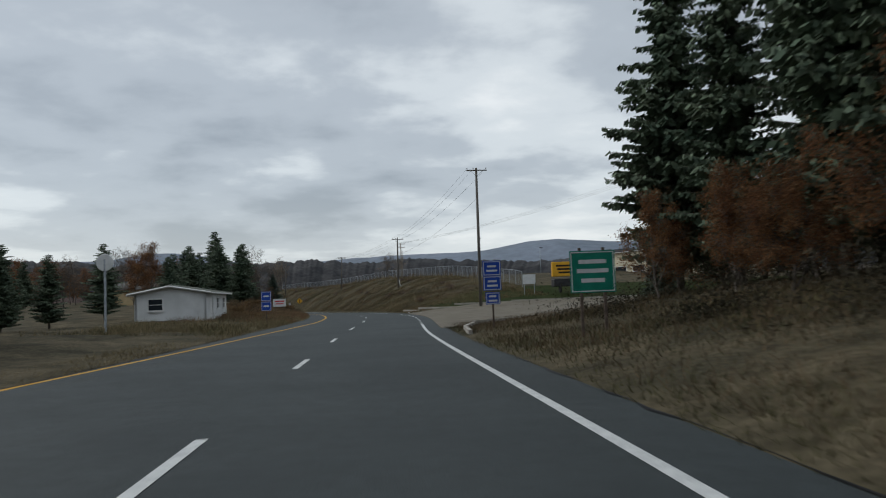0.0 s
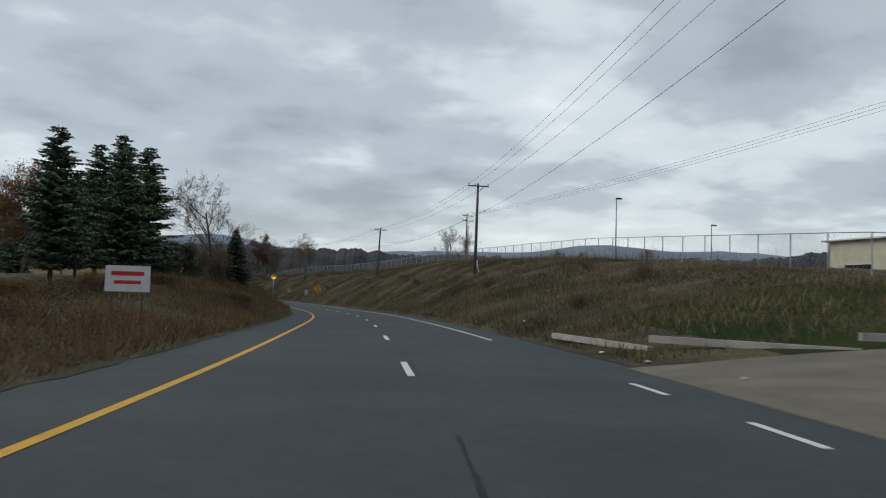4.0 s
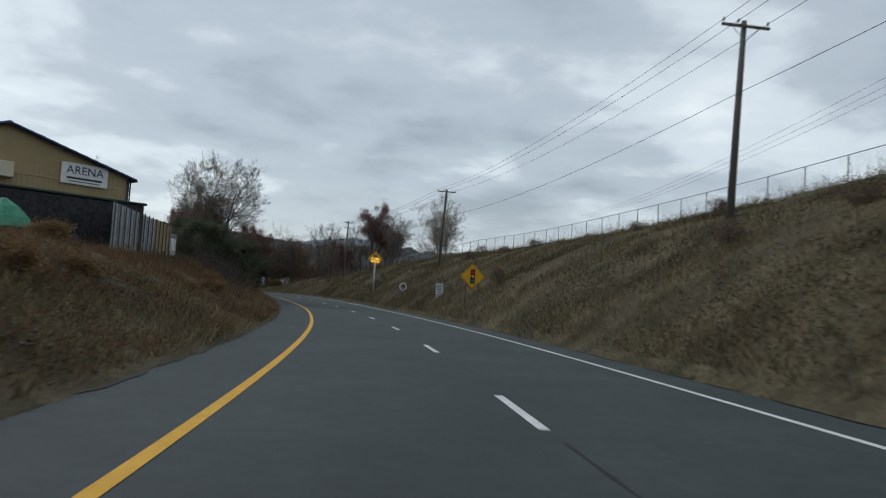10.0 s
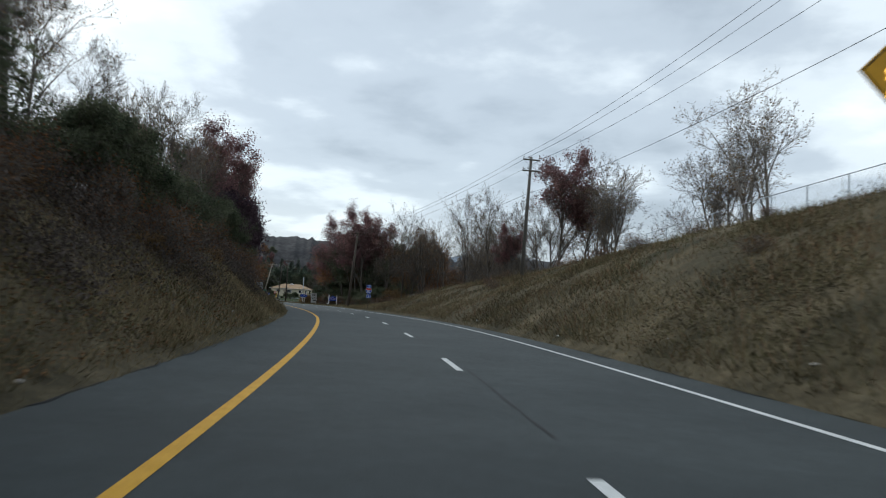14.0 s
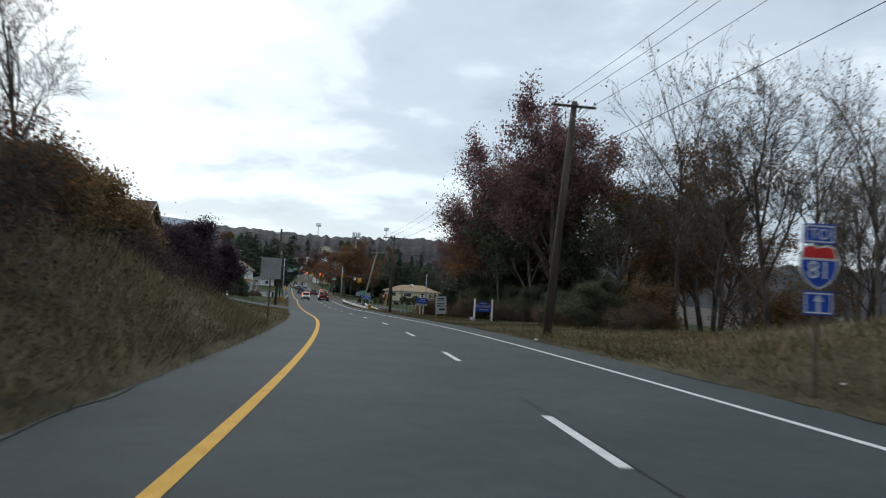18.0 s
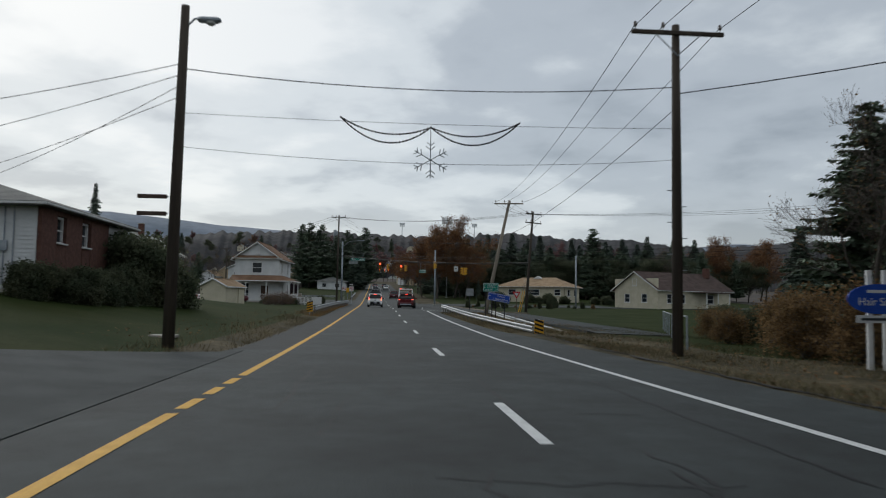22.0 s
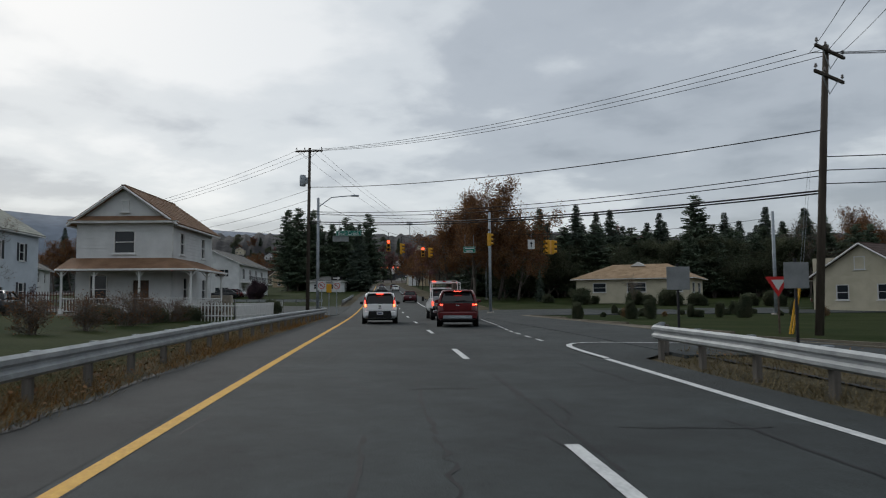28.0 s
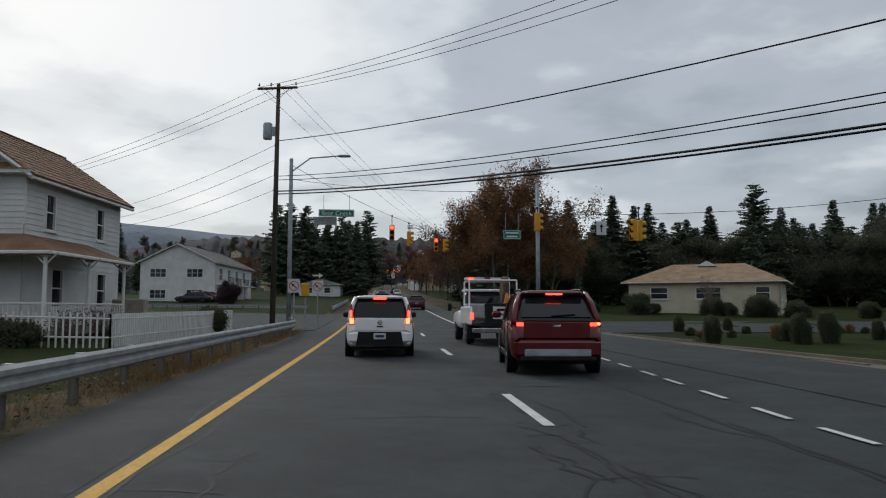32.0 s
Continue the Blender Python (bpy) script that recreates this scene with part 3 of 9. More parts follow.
def leaf_cloud(name, tips, per_tip, size, spread, material, seed, flat=.6, gaps=None):
    """Small leaves, each a bent quad, round the tips."""
    g = np.random.default_rng(seed)
    if gaps is not None:
        tips = [t for t in tips if noise.noise(t[0]*.55 + Vector((seed, 0, 0))) > gaps]
    c = np.repeat(np.array([tuple(t[0]) for t in tips]), per_tip, axis=0)
    c = c + g.normal(0, spread, c.shape)
    n = len(c)
    a = g.normal(0, 1, (n, 3))
    a /= np.linalg.norm(a, axis=1)[:, None]
    b = np.cross(a, g.normal(0, 1, (n, 3)))
    b /= np.linalg.norm(b, axis=1)[:, None] + 1e-9
    k = (size * g.uniform(.6, 1.4, n))[:, None]
    q = np.stack([c - a*k, c + b*k*flat, c + a*k, c - b*k*flat], 1)
    return cloud_mesh(name, q, 4, material)


def conifer(seed, height, radius, material, whorls=34, droop=.35, bare=.08, loose=0.0):
    """A spruce or pine: trunk, and limbs clad in needle sprays."""
    r = random.Random(seed)
    wood, quads = Mesh(), []
    wood.tube((0, 0, -.2), (0, 0, height), height*.016, .02, 7)
    for i in range(whorls):
        f = bare + (1 - bare) * i / whorls
        reach = radius * (1 - f)**(.8 if droop > .2 else .55) * r.uniform(.75, 1.12) * (1 if f > bare + .06 else .8)
        z = height * f
        for k in range(r.randint(5, 7)):
            if r.random() < loose:
                continue
            ang = r.uniform(0, 6.283)
            L = reach * r.uniform(.65, 1.15) + .15
            d = Vector((math.cos(ang), math.sin(ang), 0))
            end = d*L + Vector((0, 0, z - L*droop*r.uniform(.6, 1.3) + L*.18))
            root = Vector((0, 0, z))
            wood.tube(root, end, .018 + .006*L, .006, 3, False)
            side = Vector((-d.y, d.x, 0))
            m = max(6, int(L * 11))
            for j in range(m):
                u = (j + .6) / m
                c = root.lerp(end, u)
                wdt = (.11 + .09*L) * (1.15 - .7*u) + .10
                for sgn in (-1, 1):
                    tip = c + side*sgn*wdt*r.uniform(.8, 1.5) + d*wdt*.55 + Vector((0, 0, -wdt*r.uniform(.1, .8)))
                    mid = c.lerp(tip, .5)
                    n = d * wdt*.27 + Vector((0, 0, wdt*r.uniform(-.4, .4)))
                    quads.append((c, mid - n, tip, mid + n))
    return wood, quads


def quads_mesh(name, quads, material):
    return cloud_mesh(name, np.array([[tuple(p) for p in q] for q in quads]), 4, material)


PROTO = {}


def plant(kind, s, d, scale=1.0, label="", turn=None, sink=0.0, group="", squash=1.0):
    """Sets a copy of a plant beside the road."""
    proto, cat, lab = PROTO[kind]
    m = at(s, d, -sink, RNG.uniform(0, 360) if turn is None else turn) @ Matrix.Diagonal((scale*squash, scale*squash, scale, 1))
    if not proto.get("used"):
        proto["used"] = 1
        proto.matrix_world = m
        ob = proto
    else:
        k = proto.scale
        ob = copy_thing(proto, m @ Matrix.Diagonal((1/k.x, 1/k.y, 1/k.z, 1)))
    return tagged(ob, label or lab, cat, group)


def proto_tree(kind, name, label, category, wood, bark, crown, leaf=None):
    ob = thing(name, Matrix(), label, category)
    part("trunk", wood, bark, ob, smooth=True)
    if crown is not None:
        c = part("crown", crown, leaf, ob)
    PROTO[kind] = (ob, category, label)


def make_prototypes():
    w, t = limb_tree(3, 11, .95, 6, .16, .15, 4, upward=.22)
    proto_tree("bare_a", "bare_tree", "bare grey deciduous tree with a few brown leaves", "tree", w, BARK, leaf_cloud("crown", t[::6], 1, .05, .2, LEAF_BROWN, 1))
    w, t = limb_tree(8, 10, .8, 6, .25, .13, 3, forks=2)
    proto_tree("bare_b", "bare_tree", "slender bare tree with sparse pale twigs", "tree", w, BARK_PALE, leaf_cloud("crown", t[::3], 1, .055, .2, LEAF_BROWN, 2))
    w, t = limb_tree(12, 12, .55, 5, .45, .12, 3)
    proto_tree("bare_c", "bare_tree", "tall thin bare tree at the wood's edge", "tree", w, BARK, leaf_cloud("crown", t[::3], 2, .06, .25, LEAF_BROWN, 3))
    w, t = limb_tree(15, 12, .95, 5, .2, .20, 5)
    proto_tree("oak_rust", "oak_tree", "broad oak with rust brown autumn leaves", "tree", w, BARK, leaf_cloud("crown", t, 8, .095, .30, LEAF_RUST, 4, gaps=-.12))
    w, t = limb_tree(21, 13.5, .72, 5, .30, .20, 5, upward=.3)
    proto_tree("oak_maroon", "oak_tree", "tall oak with dark maroon autumn leaves", "tree", w, BARK, leaf_cloud("crown", t, 8, .10, .30, LEAF_MAROON, 5, gaps=-.06))
    w, t = limb_tree(27, 11, .9, 5, .12, .18, 5)
    proto_tree("oak_green", "tree", "dense tree with dark green leaves", "tree", w, BARK, leaf_cloud("crown", t, 9, .105, .36, LEAF_GREEN, 6, gaps=-.2))
    w, t = limb_tree(33, 5.6, 1.2, 5, .16, .12, 5, forks=3)
    proto_tree("plum", "plum_tree", "low spreading ornamental tree with dark purple leaves", "tree", w, BARK, leaf_cloud("crown", t, 8, .085, .28, LEAF_PLUM, 7))
    w, t = limb_tree(39, 2.6, 1.2, 4, .05, .05, 4, forks=4)
    proto_tree("bush_brown", "bush", "tangled brown bush with dry leaves", "bush", w, BARK, leaf_cloud("crown", t, 5, .06, .2, LEAF_BROWN, 8))
    w, t = limb_tree(45, 2.2, 1.2, 4, .02, .05, 4, forks=5)
    proto_tree("bush_green", "bush", "rounded dark evergreen shrub", "bush", w, BARK, leaf_cloud("crown", t, 22, .06, .18, LEAF_GREEN, 9))
    w, t = limb_tree(51, 2.8, 1.0, 4, .02, .04, 4, forks=5)
    proto_tree("bush_bare", "bush", "thicket of bare brown stems", "bush", w, BARK, leaf_cloud("crown", t[::2], 1, .05, .2, LEAF_RUST, 10))
    w, q = conifer(5, 16, 3.5, NEEDLE, 74, .40, .03)
    proto_tree("spruce", "spruce_tree", "tall dark green spruce", "tree", w, BARK, quads_mesh("crown", q, NEEDLE))
    w, q = conifer(9, 12, 3.6, NEEDLE_FAR, 44, .10, .10, .12)
    proto_tree("pine", "pine_tree", "dark green pine with uneven limbs", "tree", w, BARK, quads_mesh("crown", q, NEEDLE_FAR))


make_prototypes()


def blades(name, count, s_range, d_fun, tall, wide, material, label, lean=.35, keep=None, seed=1, clump=0.0):
    """Dry stems and grass as one body of stuff: tapered blades on the ground."""
    g = np.random.default_rng(seed)
    s = g.uniform(*s_range, count)
    d = d_fun(s, g.uniform(0, 1, count), g)
    if clump:
        k = np.array([noise.noise(Vector((a*.16, b*.22, seed))) for a, b in zip(s, d)])
        ok = k > g.uniform(-clump, clump, count)
        s, d = s[ok], d[ok]
    if keep is not None:
        ok = keep(s, d)
        s, d = s[ok], d[ok]
    n = len(s)
    p, t = centre(s)
    x, y, z = p[:, 0] + t[:, 1]*d, p[:, 1] - t[:, 0]*d, p[:, 2] + rise(s, d) - .12
    base = np.stack([x, y, z], -1)
    h = tall * g.uniform(.45, 1.3, n) * (.75 + .5*np.abs(np.sin(s*.21 + d*.6)))
    way = np.stack([g.normal(0, lean, n), g.normal(0, lean, n), np.ones(n)], -1)
    way /= np.linalg.norm(way, axis=1)[:, None]
    ang = g.uniform(0, 6.283, n)
    side = np.stack([np.cos(ang), np.sin(ang), 0*ang], -1) * (wide * g.uniform(.6, 1.4, n))[:, None]
    bend = np.stack([g.normal(0, .2, n), g.normal(0, .2, n), -.1*np.ones(n)], -1) * h[:, None]
    top = base + way * h[:, None] + bend
    q = np.stack([base - side, base + side, top], 1)
    return solid(name, cloud_mesh(name, q, 3, material), material, label, "grass", kind="stuff")


def right_bank(s, u, g):
    return EDGE_R + .35 + 15.5 * u**1.25


def left_bank(s, u, g):
    return EDGE_L - .3 - 11 * u**1.25


def verge_right(s, u, g):
    return EDGE_R + .05 + 2.6 * u**1.6


def verge_left(s, u, g):
    return EDGE_L - .02 - 2.2 * u**1.6


def no_drive(s, d):
    return ~((s > 40) & (s < 93) & (d > 0)) & ~((s > np.interp(-d, [5, 13.5, 60], [399.6, 402.5, 403.7])) & (s < np.interp(-d, [5, 13.5, 60], [420.6, 408.1, 409.3])) & (d < 0)) & ~((s > 440) & (s < 462) & (d < 0) & (d < -9))


def scrub(name, count, s_range, d_fun, per, spread, tall, size, material, label, seed, clump=.5):
    """Low weeds and brush as one body of stuff: small leaves heaped in uneven clumps."""
    g = np.random.default_rng(seed)
    s = g.uniform(*s_range, count)
    d = d_fun(s, g.uniform(0, 1, count), g)
    k = np.array([noise.noise(Vector((a*.11, b*.2, seed))) for a, b in zip(s, d)])
    ok = (k > g.uniform(-clump, clump, count)) & no_drive(s, d)
    s, d = np.repeat(s[ok], per), np.repeat(d[ok], per)
    n = len(s)
    big = np.repeat(g.uniform(.5, 1.5, ok.sum()), per)
    s, d = s + g.normal(0, spread, n)*big, d + g.normal(0, spread*.8, n)*big
    on = (d > EDGE_R + .15) | (d < EDGE_L - .15)
    s, d, big = s[on], d[on], big[on]
    n = len(s)
    p, t = centre(s)
    h = np.abs(g.normal(0, .6, n)) * tall * big
    c = np.stack([p[:, 0] + t[:, 1]*d, p[:, 1] - t[:, 0]*d, p[:, 2] + rise(s, d) - .05 + h], -1)
    a = g.normal(0, 1, (n, 3)) * [1, 1, 1.6]
    a /= np.linalg.norm(a, axis=1)[:, None]
    b = np.cross(a, g.normal(0, 1, (n, 3)))
    b /= np.linalg.norm(b, axis=1)[:, None] + 1e-9
    q = (size * g.uniform(.5, 1.5, n))[:, None]
    return solid(name, cloud_mesh(name, np.stack([c - a*q, c + b*q*.35, c + a*q, c - b*q*.35], 1), 4, material), material, label, "weeds", kind="stuff")


def crest(s, u, g):
    return 17.5 + 4.5*u


blades("dry_bank_grass", 230000, (82, 372), right_bank, .45, .02, BLADE_DRY, "tall dry tan grass on the bank", seed=11, clump=.5)
blades("olive_bank_weeds", 260000, (82, 372), right_bank, .34, .024, BLADE_OLIVE, "low olive weeds on the bank", .7, seed=12, clump=.6)
blades("rust_bank_grass", 80000, (82, 372), right_bank, .42, .016, BLADE_RUST, "patches of rust brown grass on the bank", seed=13, clump=.3)
blades("dry_bank_grass", 180000, (40, 366), left_bank, .5, .02, BLADE_DRY, "tall dry tan grass on the bank", seed=14, clump=.5)
blades("rust_bank_grass", 130000, (60, 240), left_bank, .55, .017, BLADE_RUST, "rust brown grass on the bank", seed=15, clump=.5)
blades("olive_bank_weeds", 180000, (40, 366), left_bank, .38, .024, BLADE_OLIVE, "low olive weeds on the bank", .7, seed=16, clump=.6)
blades("verge_grass", 110000, (46, 470), verge_right, .24, .015, BLADE_DRY, "short straw coloured grass along the road edge", .6, no_drive, 17)
blades("verge_grass", 16000, (-14, 46), verge_right, .22, .018, BLADE_OLIVE, "short dull green grass below a roadside wood", .6, no_drive, 28)
blades("verge_grass", 110000, (-10, 470), verge_left, .26, .015, BLADE_DRY, "short straw coloured grass along the road edge", .6, no_drive, 18)
blades("lawn_grass", 120000, (362, 470), lambda s, u, g: EDGE_L - 1.2 - 22*u**1.5, .09, .012, BLADE_GREEN, "short green lawn grass", .5, no_drive, 19)
blades("lawn_grass", 60000, (455, 540), lambda s, u, g: 12 + 30*u, .07, .010, BLADE_GREEN, "short green lawn grass", .5, None, 20)
blades("brown_understory", 60000, (-20, 44), lambda s, u, g: EDGE_R + .4 + 13*u, .35, .016, SCRUB_BROWN, "brown grass below the roadside wood", .5, None, 21)
blades("olive_understory", 26000, (-8, 30), lambda s, u, g: EDGE_R + .3 + 8*u, .26, .02, BLADE_OLIVE, "dull green grass at the foot of a wood", .6, None, 41)
blades("roadside_grass", 110000, (366, 446), lambda s, u, g: EDGE_R + .1 + 9*u**1.3, .2, .018, BLADE_OLIVE, "brown and green grass beside the wood", .5, None, 22)
blades("crest_stems", 9000, (100, 330), crest, 1.25, .012, BLADE_DRY, "tall thin dead stems along a crest", .18, None, 23, .5)
blades("tall_bank_stems", 9000, (90, 340), right_bank, .85, .010, BLADE_RUST, "scattered tall dead stems on the bank", .22, None, 24, .4)
blades("tall_bank_stems", 7000, (60, 350), left_bank, .9, .010, BLADE_DRY, "scattered tall dead stems on the bank", .22, None, 25, .4)
blades("bank_foot_straw", 32000, (262, 366), lambda s, u, g: EDGE_L - .35 - 2.8*u**1.3, .42, .018, BLADE_DRY, "pale straw grass at the foot of a dark bank", .5, None, 42, .6)
scrub("olive_scrub", 1500, (84, 366), right_bank, 150, .55, .28, .038, BLADE_OLIVE, "olive weeds in low uneven clumps on the bank", 31)
scrub("brown_scrub", 900, (84, 340), right_bank, 150, .5, .34, .036, SCRUB_BROWN, "dark brown weeds in low clumps on the bank", 32)
scrub("straw_scrub", 700, (84, 366), right_bank, 140, .5, .3, .04, BLADE_DRY, "straw coloured weeds in clumps on the bank", 33)
scrub("brown_scrub", 1100, (60, 350), left_bank, 170, .5, .4, .034, SCRUB_BROWN, "dark brown weeds in clumps on the bank", 34)
scrub("rust_scrub", 900, (90, 250), left_bank, 170, .5, .42, .035, BLADE_RUST, "rust brown weeds in clumps on the bank", 35)
scrub("olive_scrub", 800, (60, 366), left_bank, 150, .5, .3, .036, BLADE_OLIVE, "olive weeds in low clumps on the bank", 36)
blades("roadside_straw", 60000, (366, 446), lambda s, u, g: EDGE_R + .1 + 5*u**1.5, .24, .014, BLADE_DRY, "straw coloured grass between road and wood", .5, None, 26, .5)
blades("rail_grass", 24000, (453, 510), lambda s, u, g: -5.75 - 1.1*u, .24, .014, BLADE_ORANGE, "orange brown grass below a guardrail", .5, None, 29)
blades("lawn_edge_straw", 30000, (366, 470), lambda s, u, g: EDGE_L - .25 - np.interp(s, [370, 400, 440, 455], [0, .9, 1.2, .2]) - 1.3*u, .12, .012, BLADE_DRY, "brown worn grass along a lawn's edge", .6, no_drive, 27)
scrub("dark_brush", 300, (88, 340), right_bank, 480, 1.1, .42, .038, SCRUB_DARK, "dark low brush in patches on the bank", 37, .3)
scrub("dark_brush", 230, (84, 345), left_bank, 480, .9, .5, .038, SCRUB_DARK, "dark low brush in patches on the bank", 38, .3)
scrub("dark_thicket", 620, (258, 352), lambda s, u, g: -7.7 - 6.5*u, 430, .75, 1.15, .05, SCRUB_PLUM, "dark leafless brush covering a steep bank", 43, .45)
scrub("dark_thicket", 150, (352, 366), lambda s, u, g: -8.6 - 5*u, 260, .6, .8, .045, SCRUB_PLUM, "dark leafless brush at the top of a bank", 44, .5)
scrub("brown_thicket", 170, (144, 174), lambda s, u, g: -7.6 - 6*u, 260, .6, .6, .042, SCRUB_BROWN, "brown brush covering a bank", 45, .4)
scrub("dark_thicket", 240, (218, 258), lambda s, u, g: -8.4 - 3.6*u, 420, .7, 1.15, .048, SCRUB_PLUM, "dark leafless brush before a yard", 47, .45)
scrub("dark_understory", 260, (-20, 46), lambda s, u, g: 8.5 + 10*u, 330, .8, .9, .05, SCRUB_DARK, "dark brush below roadside pines", 46, .5)
scrub("pale_seed_heads", 110, (100, 300), right_bank, 45, .8, .55, .035, SEED_HEADS, "pale seed heads of dead weeds", 39, .3)

# ---- trees and bushes along the way ----
def row_of(kind, places, scale=(.9, 1.15), label="", group="", sink=.1):
    for s, d in places:
        plant(kind, s, d, RNG.uniform(*scale), label, None, sink, group)


# wood on the bank at the start
for k in range(12):
    plant("pine", -14 + 4.1*k, 14.6 + RNG.uniform(-.4, 2.0), RNG.uniform(1.0, 1.4), "tall dark pine in a roadside wood", group="roadside pines", squash=.72)
for k in range(9):
    plant("pine", -12 + 5*k, 20 + RNG.uniform(-2, 4), RNG.uniform(1.3, 1.6), "tall dark pine in a roadside wood", group="roadside pines", squash=.8)
for s, d, q in ((6, 12.0, .45), (13, 12.3, .5), (21, 12.2, .42), (28, 12.6, .45), (17, 11.6, .36)):
    plant("oak_rust", s, d, q*.78, "young oak with rust leaves before dark pines", squash=.9, sink=.5)
for k in range(16):
    plant("oak_green" if k % 3 else "oak_rust", -8 + 3.1*k, 17.5 + RNG.uniform(-1.5, 2.5), RNG.uniform(.45, .6), "dark leafy undergrowth below pines", group="pine undergrowth", sink=.8, squash=1.3)
plant("spruce", 39, 16.5, .34, "young dark spruce at the end of a wood")
plant("spruce", 43, 18.2, .30, "young dark spruce at the end of a wood")
for s, d, q in ((151.6, -10.9, .62), (154.4, -11.6, .75), (157.6, -11.8, .6)):
    plant("bush_bare", s, d, q, "bare dark shrub at the top of a bank", group="bank top shrubs", sink=.2)
m = Mesh().tube((0, 0, -.2), (.10, 0, 2.0), .018, .013, 6).tube((.10, 0, 2.0), (.30, 0, 3.75), .013, .008, 6)
for k in range(9):
    z = 1.5 + .24*k
    m.tube((.04 + .07*z, 0, z), (.04 + .07*z + .28*math.cos(2.4*k), .28*math.sin(2.4*k), z + .38), .006, .003, 4)
for k in range(7):
    m.box((.30 + .05*math.cos(k), .05*math.sin(k), 3.70 + .035*k), (.10, .08, .07), Matrix.Rotation(k, 3, "Z"))
solid("dead_stalk", m, BARK, "tall dead weed stalk with a dark seed head", "weed", m=at(152.4, -10.7))
# trees left of the first stretch
for s, d, q in ((38, -20, .42), (42, -23, .5), (46, -21, .4), (52, -24, .5), (56, -22.5, .45), (34, -24, .5), (78, -19, .5), (83, -17.5, .55), (88, -19, .6), (74, -24, .6)):
    plant("pine", s, d, q, "dark pine beside a fenced yard")
for s, d, q in ((108, -17.5, .72), (113, -15.2, .70), (118, -15, .76), (121, -19, .8), (104, -21, .7), (127, -22, .7), (98, -22, .6)):
    plant("pine", s, d, q, "dark bushy pine on a grassy bank", group="bank pines")
plant("bare_a", 134, -12.7, .80, "bare grey tree standing on a grassy bank", squash=1.15)
plant("pine", 131, -19.8, 1.0, "tall dark pine standing above the bank")
plant("spruce", 133.0, -10.6, .31, "small dark spruce below a bare tree", squash=1.9)
plant("oak_green", 129, -14.5, .34, "dark green shrub tree on the bank", sink=.8, squash=1.3)
for s, d in ((136, -15), (141, -13), (150, -14), (128, -11.5), (158, -15)):
    plant("bush_bare", s, d, RNG.uniform(.7, 1.1))
# along the right bank: brush at the crest and on the slope
for s in np.arange(120, 300, 13):
    plant("bush_bare", s + RNG.uniform(-4, 4), 20.5 + RNG.uniform(-1.5, 3), RNG.uniform(.3, .6), "thin bare brush along the crest of a bank", group="crest brush", sink=.3)
for s in np.arange(96, 330, 9.0):
    plant("bush_bare", s + RNG.uniform(-3, 3), RNG.uniform(8.5, 17), RNG.uniform(.25, .42), "low dry bush on the grassy bank", group="bank bushes", squash=1.5, sink=.15)
for s in np.arange(70, 330, 6.0):
    plant("bush_brown", s + RNG.uniform(-2, 2), RNG.uniform(-14, -8.5), RNG.uniform(.22, .42), "low dry bush on the grassy bank", group="bank bushes", squash=1.5, sink=.2)
plant("bare_b", 188, 23.5, .62, "small bare tree at the crest of a bank")
plant("bare_b", 184, 25, .5, "small bare tree at the crest of a bank")
# left, past the steel building
plant("bare_a", 249.9, -11.2, .95, "large bare tree above a dark thicket", turn=40, squash=1.1)
plant("bare_a", 250.5, -11.6, .97, "large bare tree above a dark thicket", turn=160, squash=1.05)
plant("bare_a", 249.4, -11.9, .9, "large bare tree above a dark thicket", turn=285, squash=1.1)
for k in range(13):
    plant("oak_green", 243.0 + 1.15*k, -9.6 - 4.6*((k*7) % 5)/5, RNG.uniform(.36, .48), "dense dark green thicket on the bank", group="bank thicket", sink=1.1, squash=1.3)
for s, d, q in ((258, -9.8, .55), (262, -10.6, .58), (266, -12.5, .65)):
    plant("bare_a", s, d, q, "bare tree with dark hanging pods")
for s in np.arange(257, 348, 2.6):
    plant("bush_bare", s, -9.4 + RNG.uniform(-2.2, .5), RNG.uniform(.5, .9), "dark bare brush on a steep bank", group="bank brush", squash=1.3, sink=.2)
for s in np.arange(262, 336, 3.4):
    plant("oak_green" if RNG.uniform() < .5 else "oak_maroon", s, -12.4 + RNG.uniform(-2.5, 1.6), RNG.uniform(.30, .42), "dark undergrowth on a steep wooded bank", group="bank undergrowth", sink=1.0, squash=1.25)
for s in np.arange(270, 334, 4.0):
    k = RNG.choice(["bare_c", "oak_maroon", "bare_b", "bare_a"] if s > 308 else ["bare_c", "bare_a", "bare_b"])
    plant(str(k), s, -13.2 + RNG.uniform(-2.5, 1.2), RNG.uniform(.6, .8), "tree on a steep wooded bank", group="bank trees")
plant("bare_a", 351, -12.6, .60, "bare tree above a brushy bank")
plant("bare_a", 344, -13.5, .66, "bare tree above a brushy bank")
for s, d, q in ((353, -11.6, .8), (356, -12.4, .95), (358.5, -12.8, 1.0), (361, -12.4, .9), (363.5, -12.0, .7), (349, -11, .8)):
    plant("bush_brown" if s % 2 else "bush_bare", s, d, q, "tangled brown bush above a bank", group="bank top bushes", squash=1.2, sink=.2)
plant("oak_maroon", 325.6, -11.2, .80, "oak with dense dark maroon leaves on a wooded bank", squash=1.15)
plant("plum", 322.6, -12.0, 1.2, "tree with dark plum leaves on a wooded bank")
plant("oak_maroon", 322, -10.4, .42, "oak with maroon leaves on a steep bank", sink=.6)
plant("oak_maroon", 329, -12.2, .68, "oak with maroon leaves on a steep bank")
plant("oak_maroon", 335, -12.4, .55, "oak with maroon leaves on a steep bank")
for s, d in ((341, -11), (345, -12.5), (350, -11.5)):
    plant("bush_brown", s, d, .8, sink=.2)
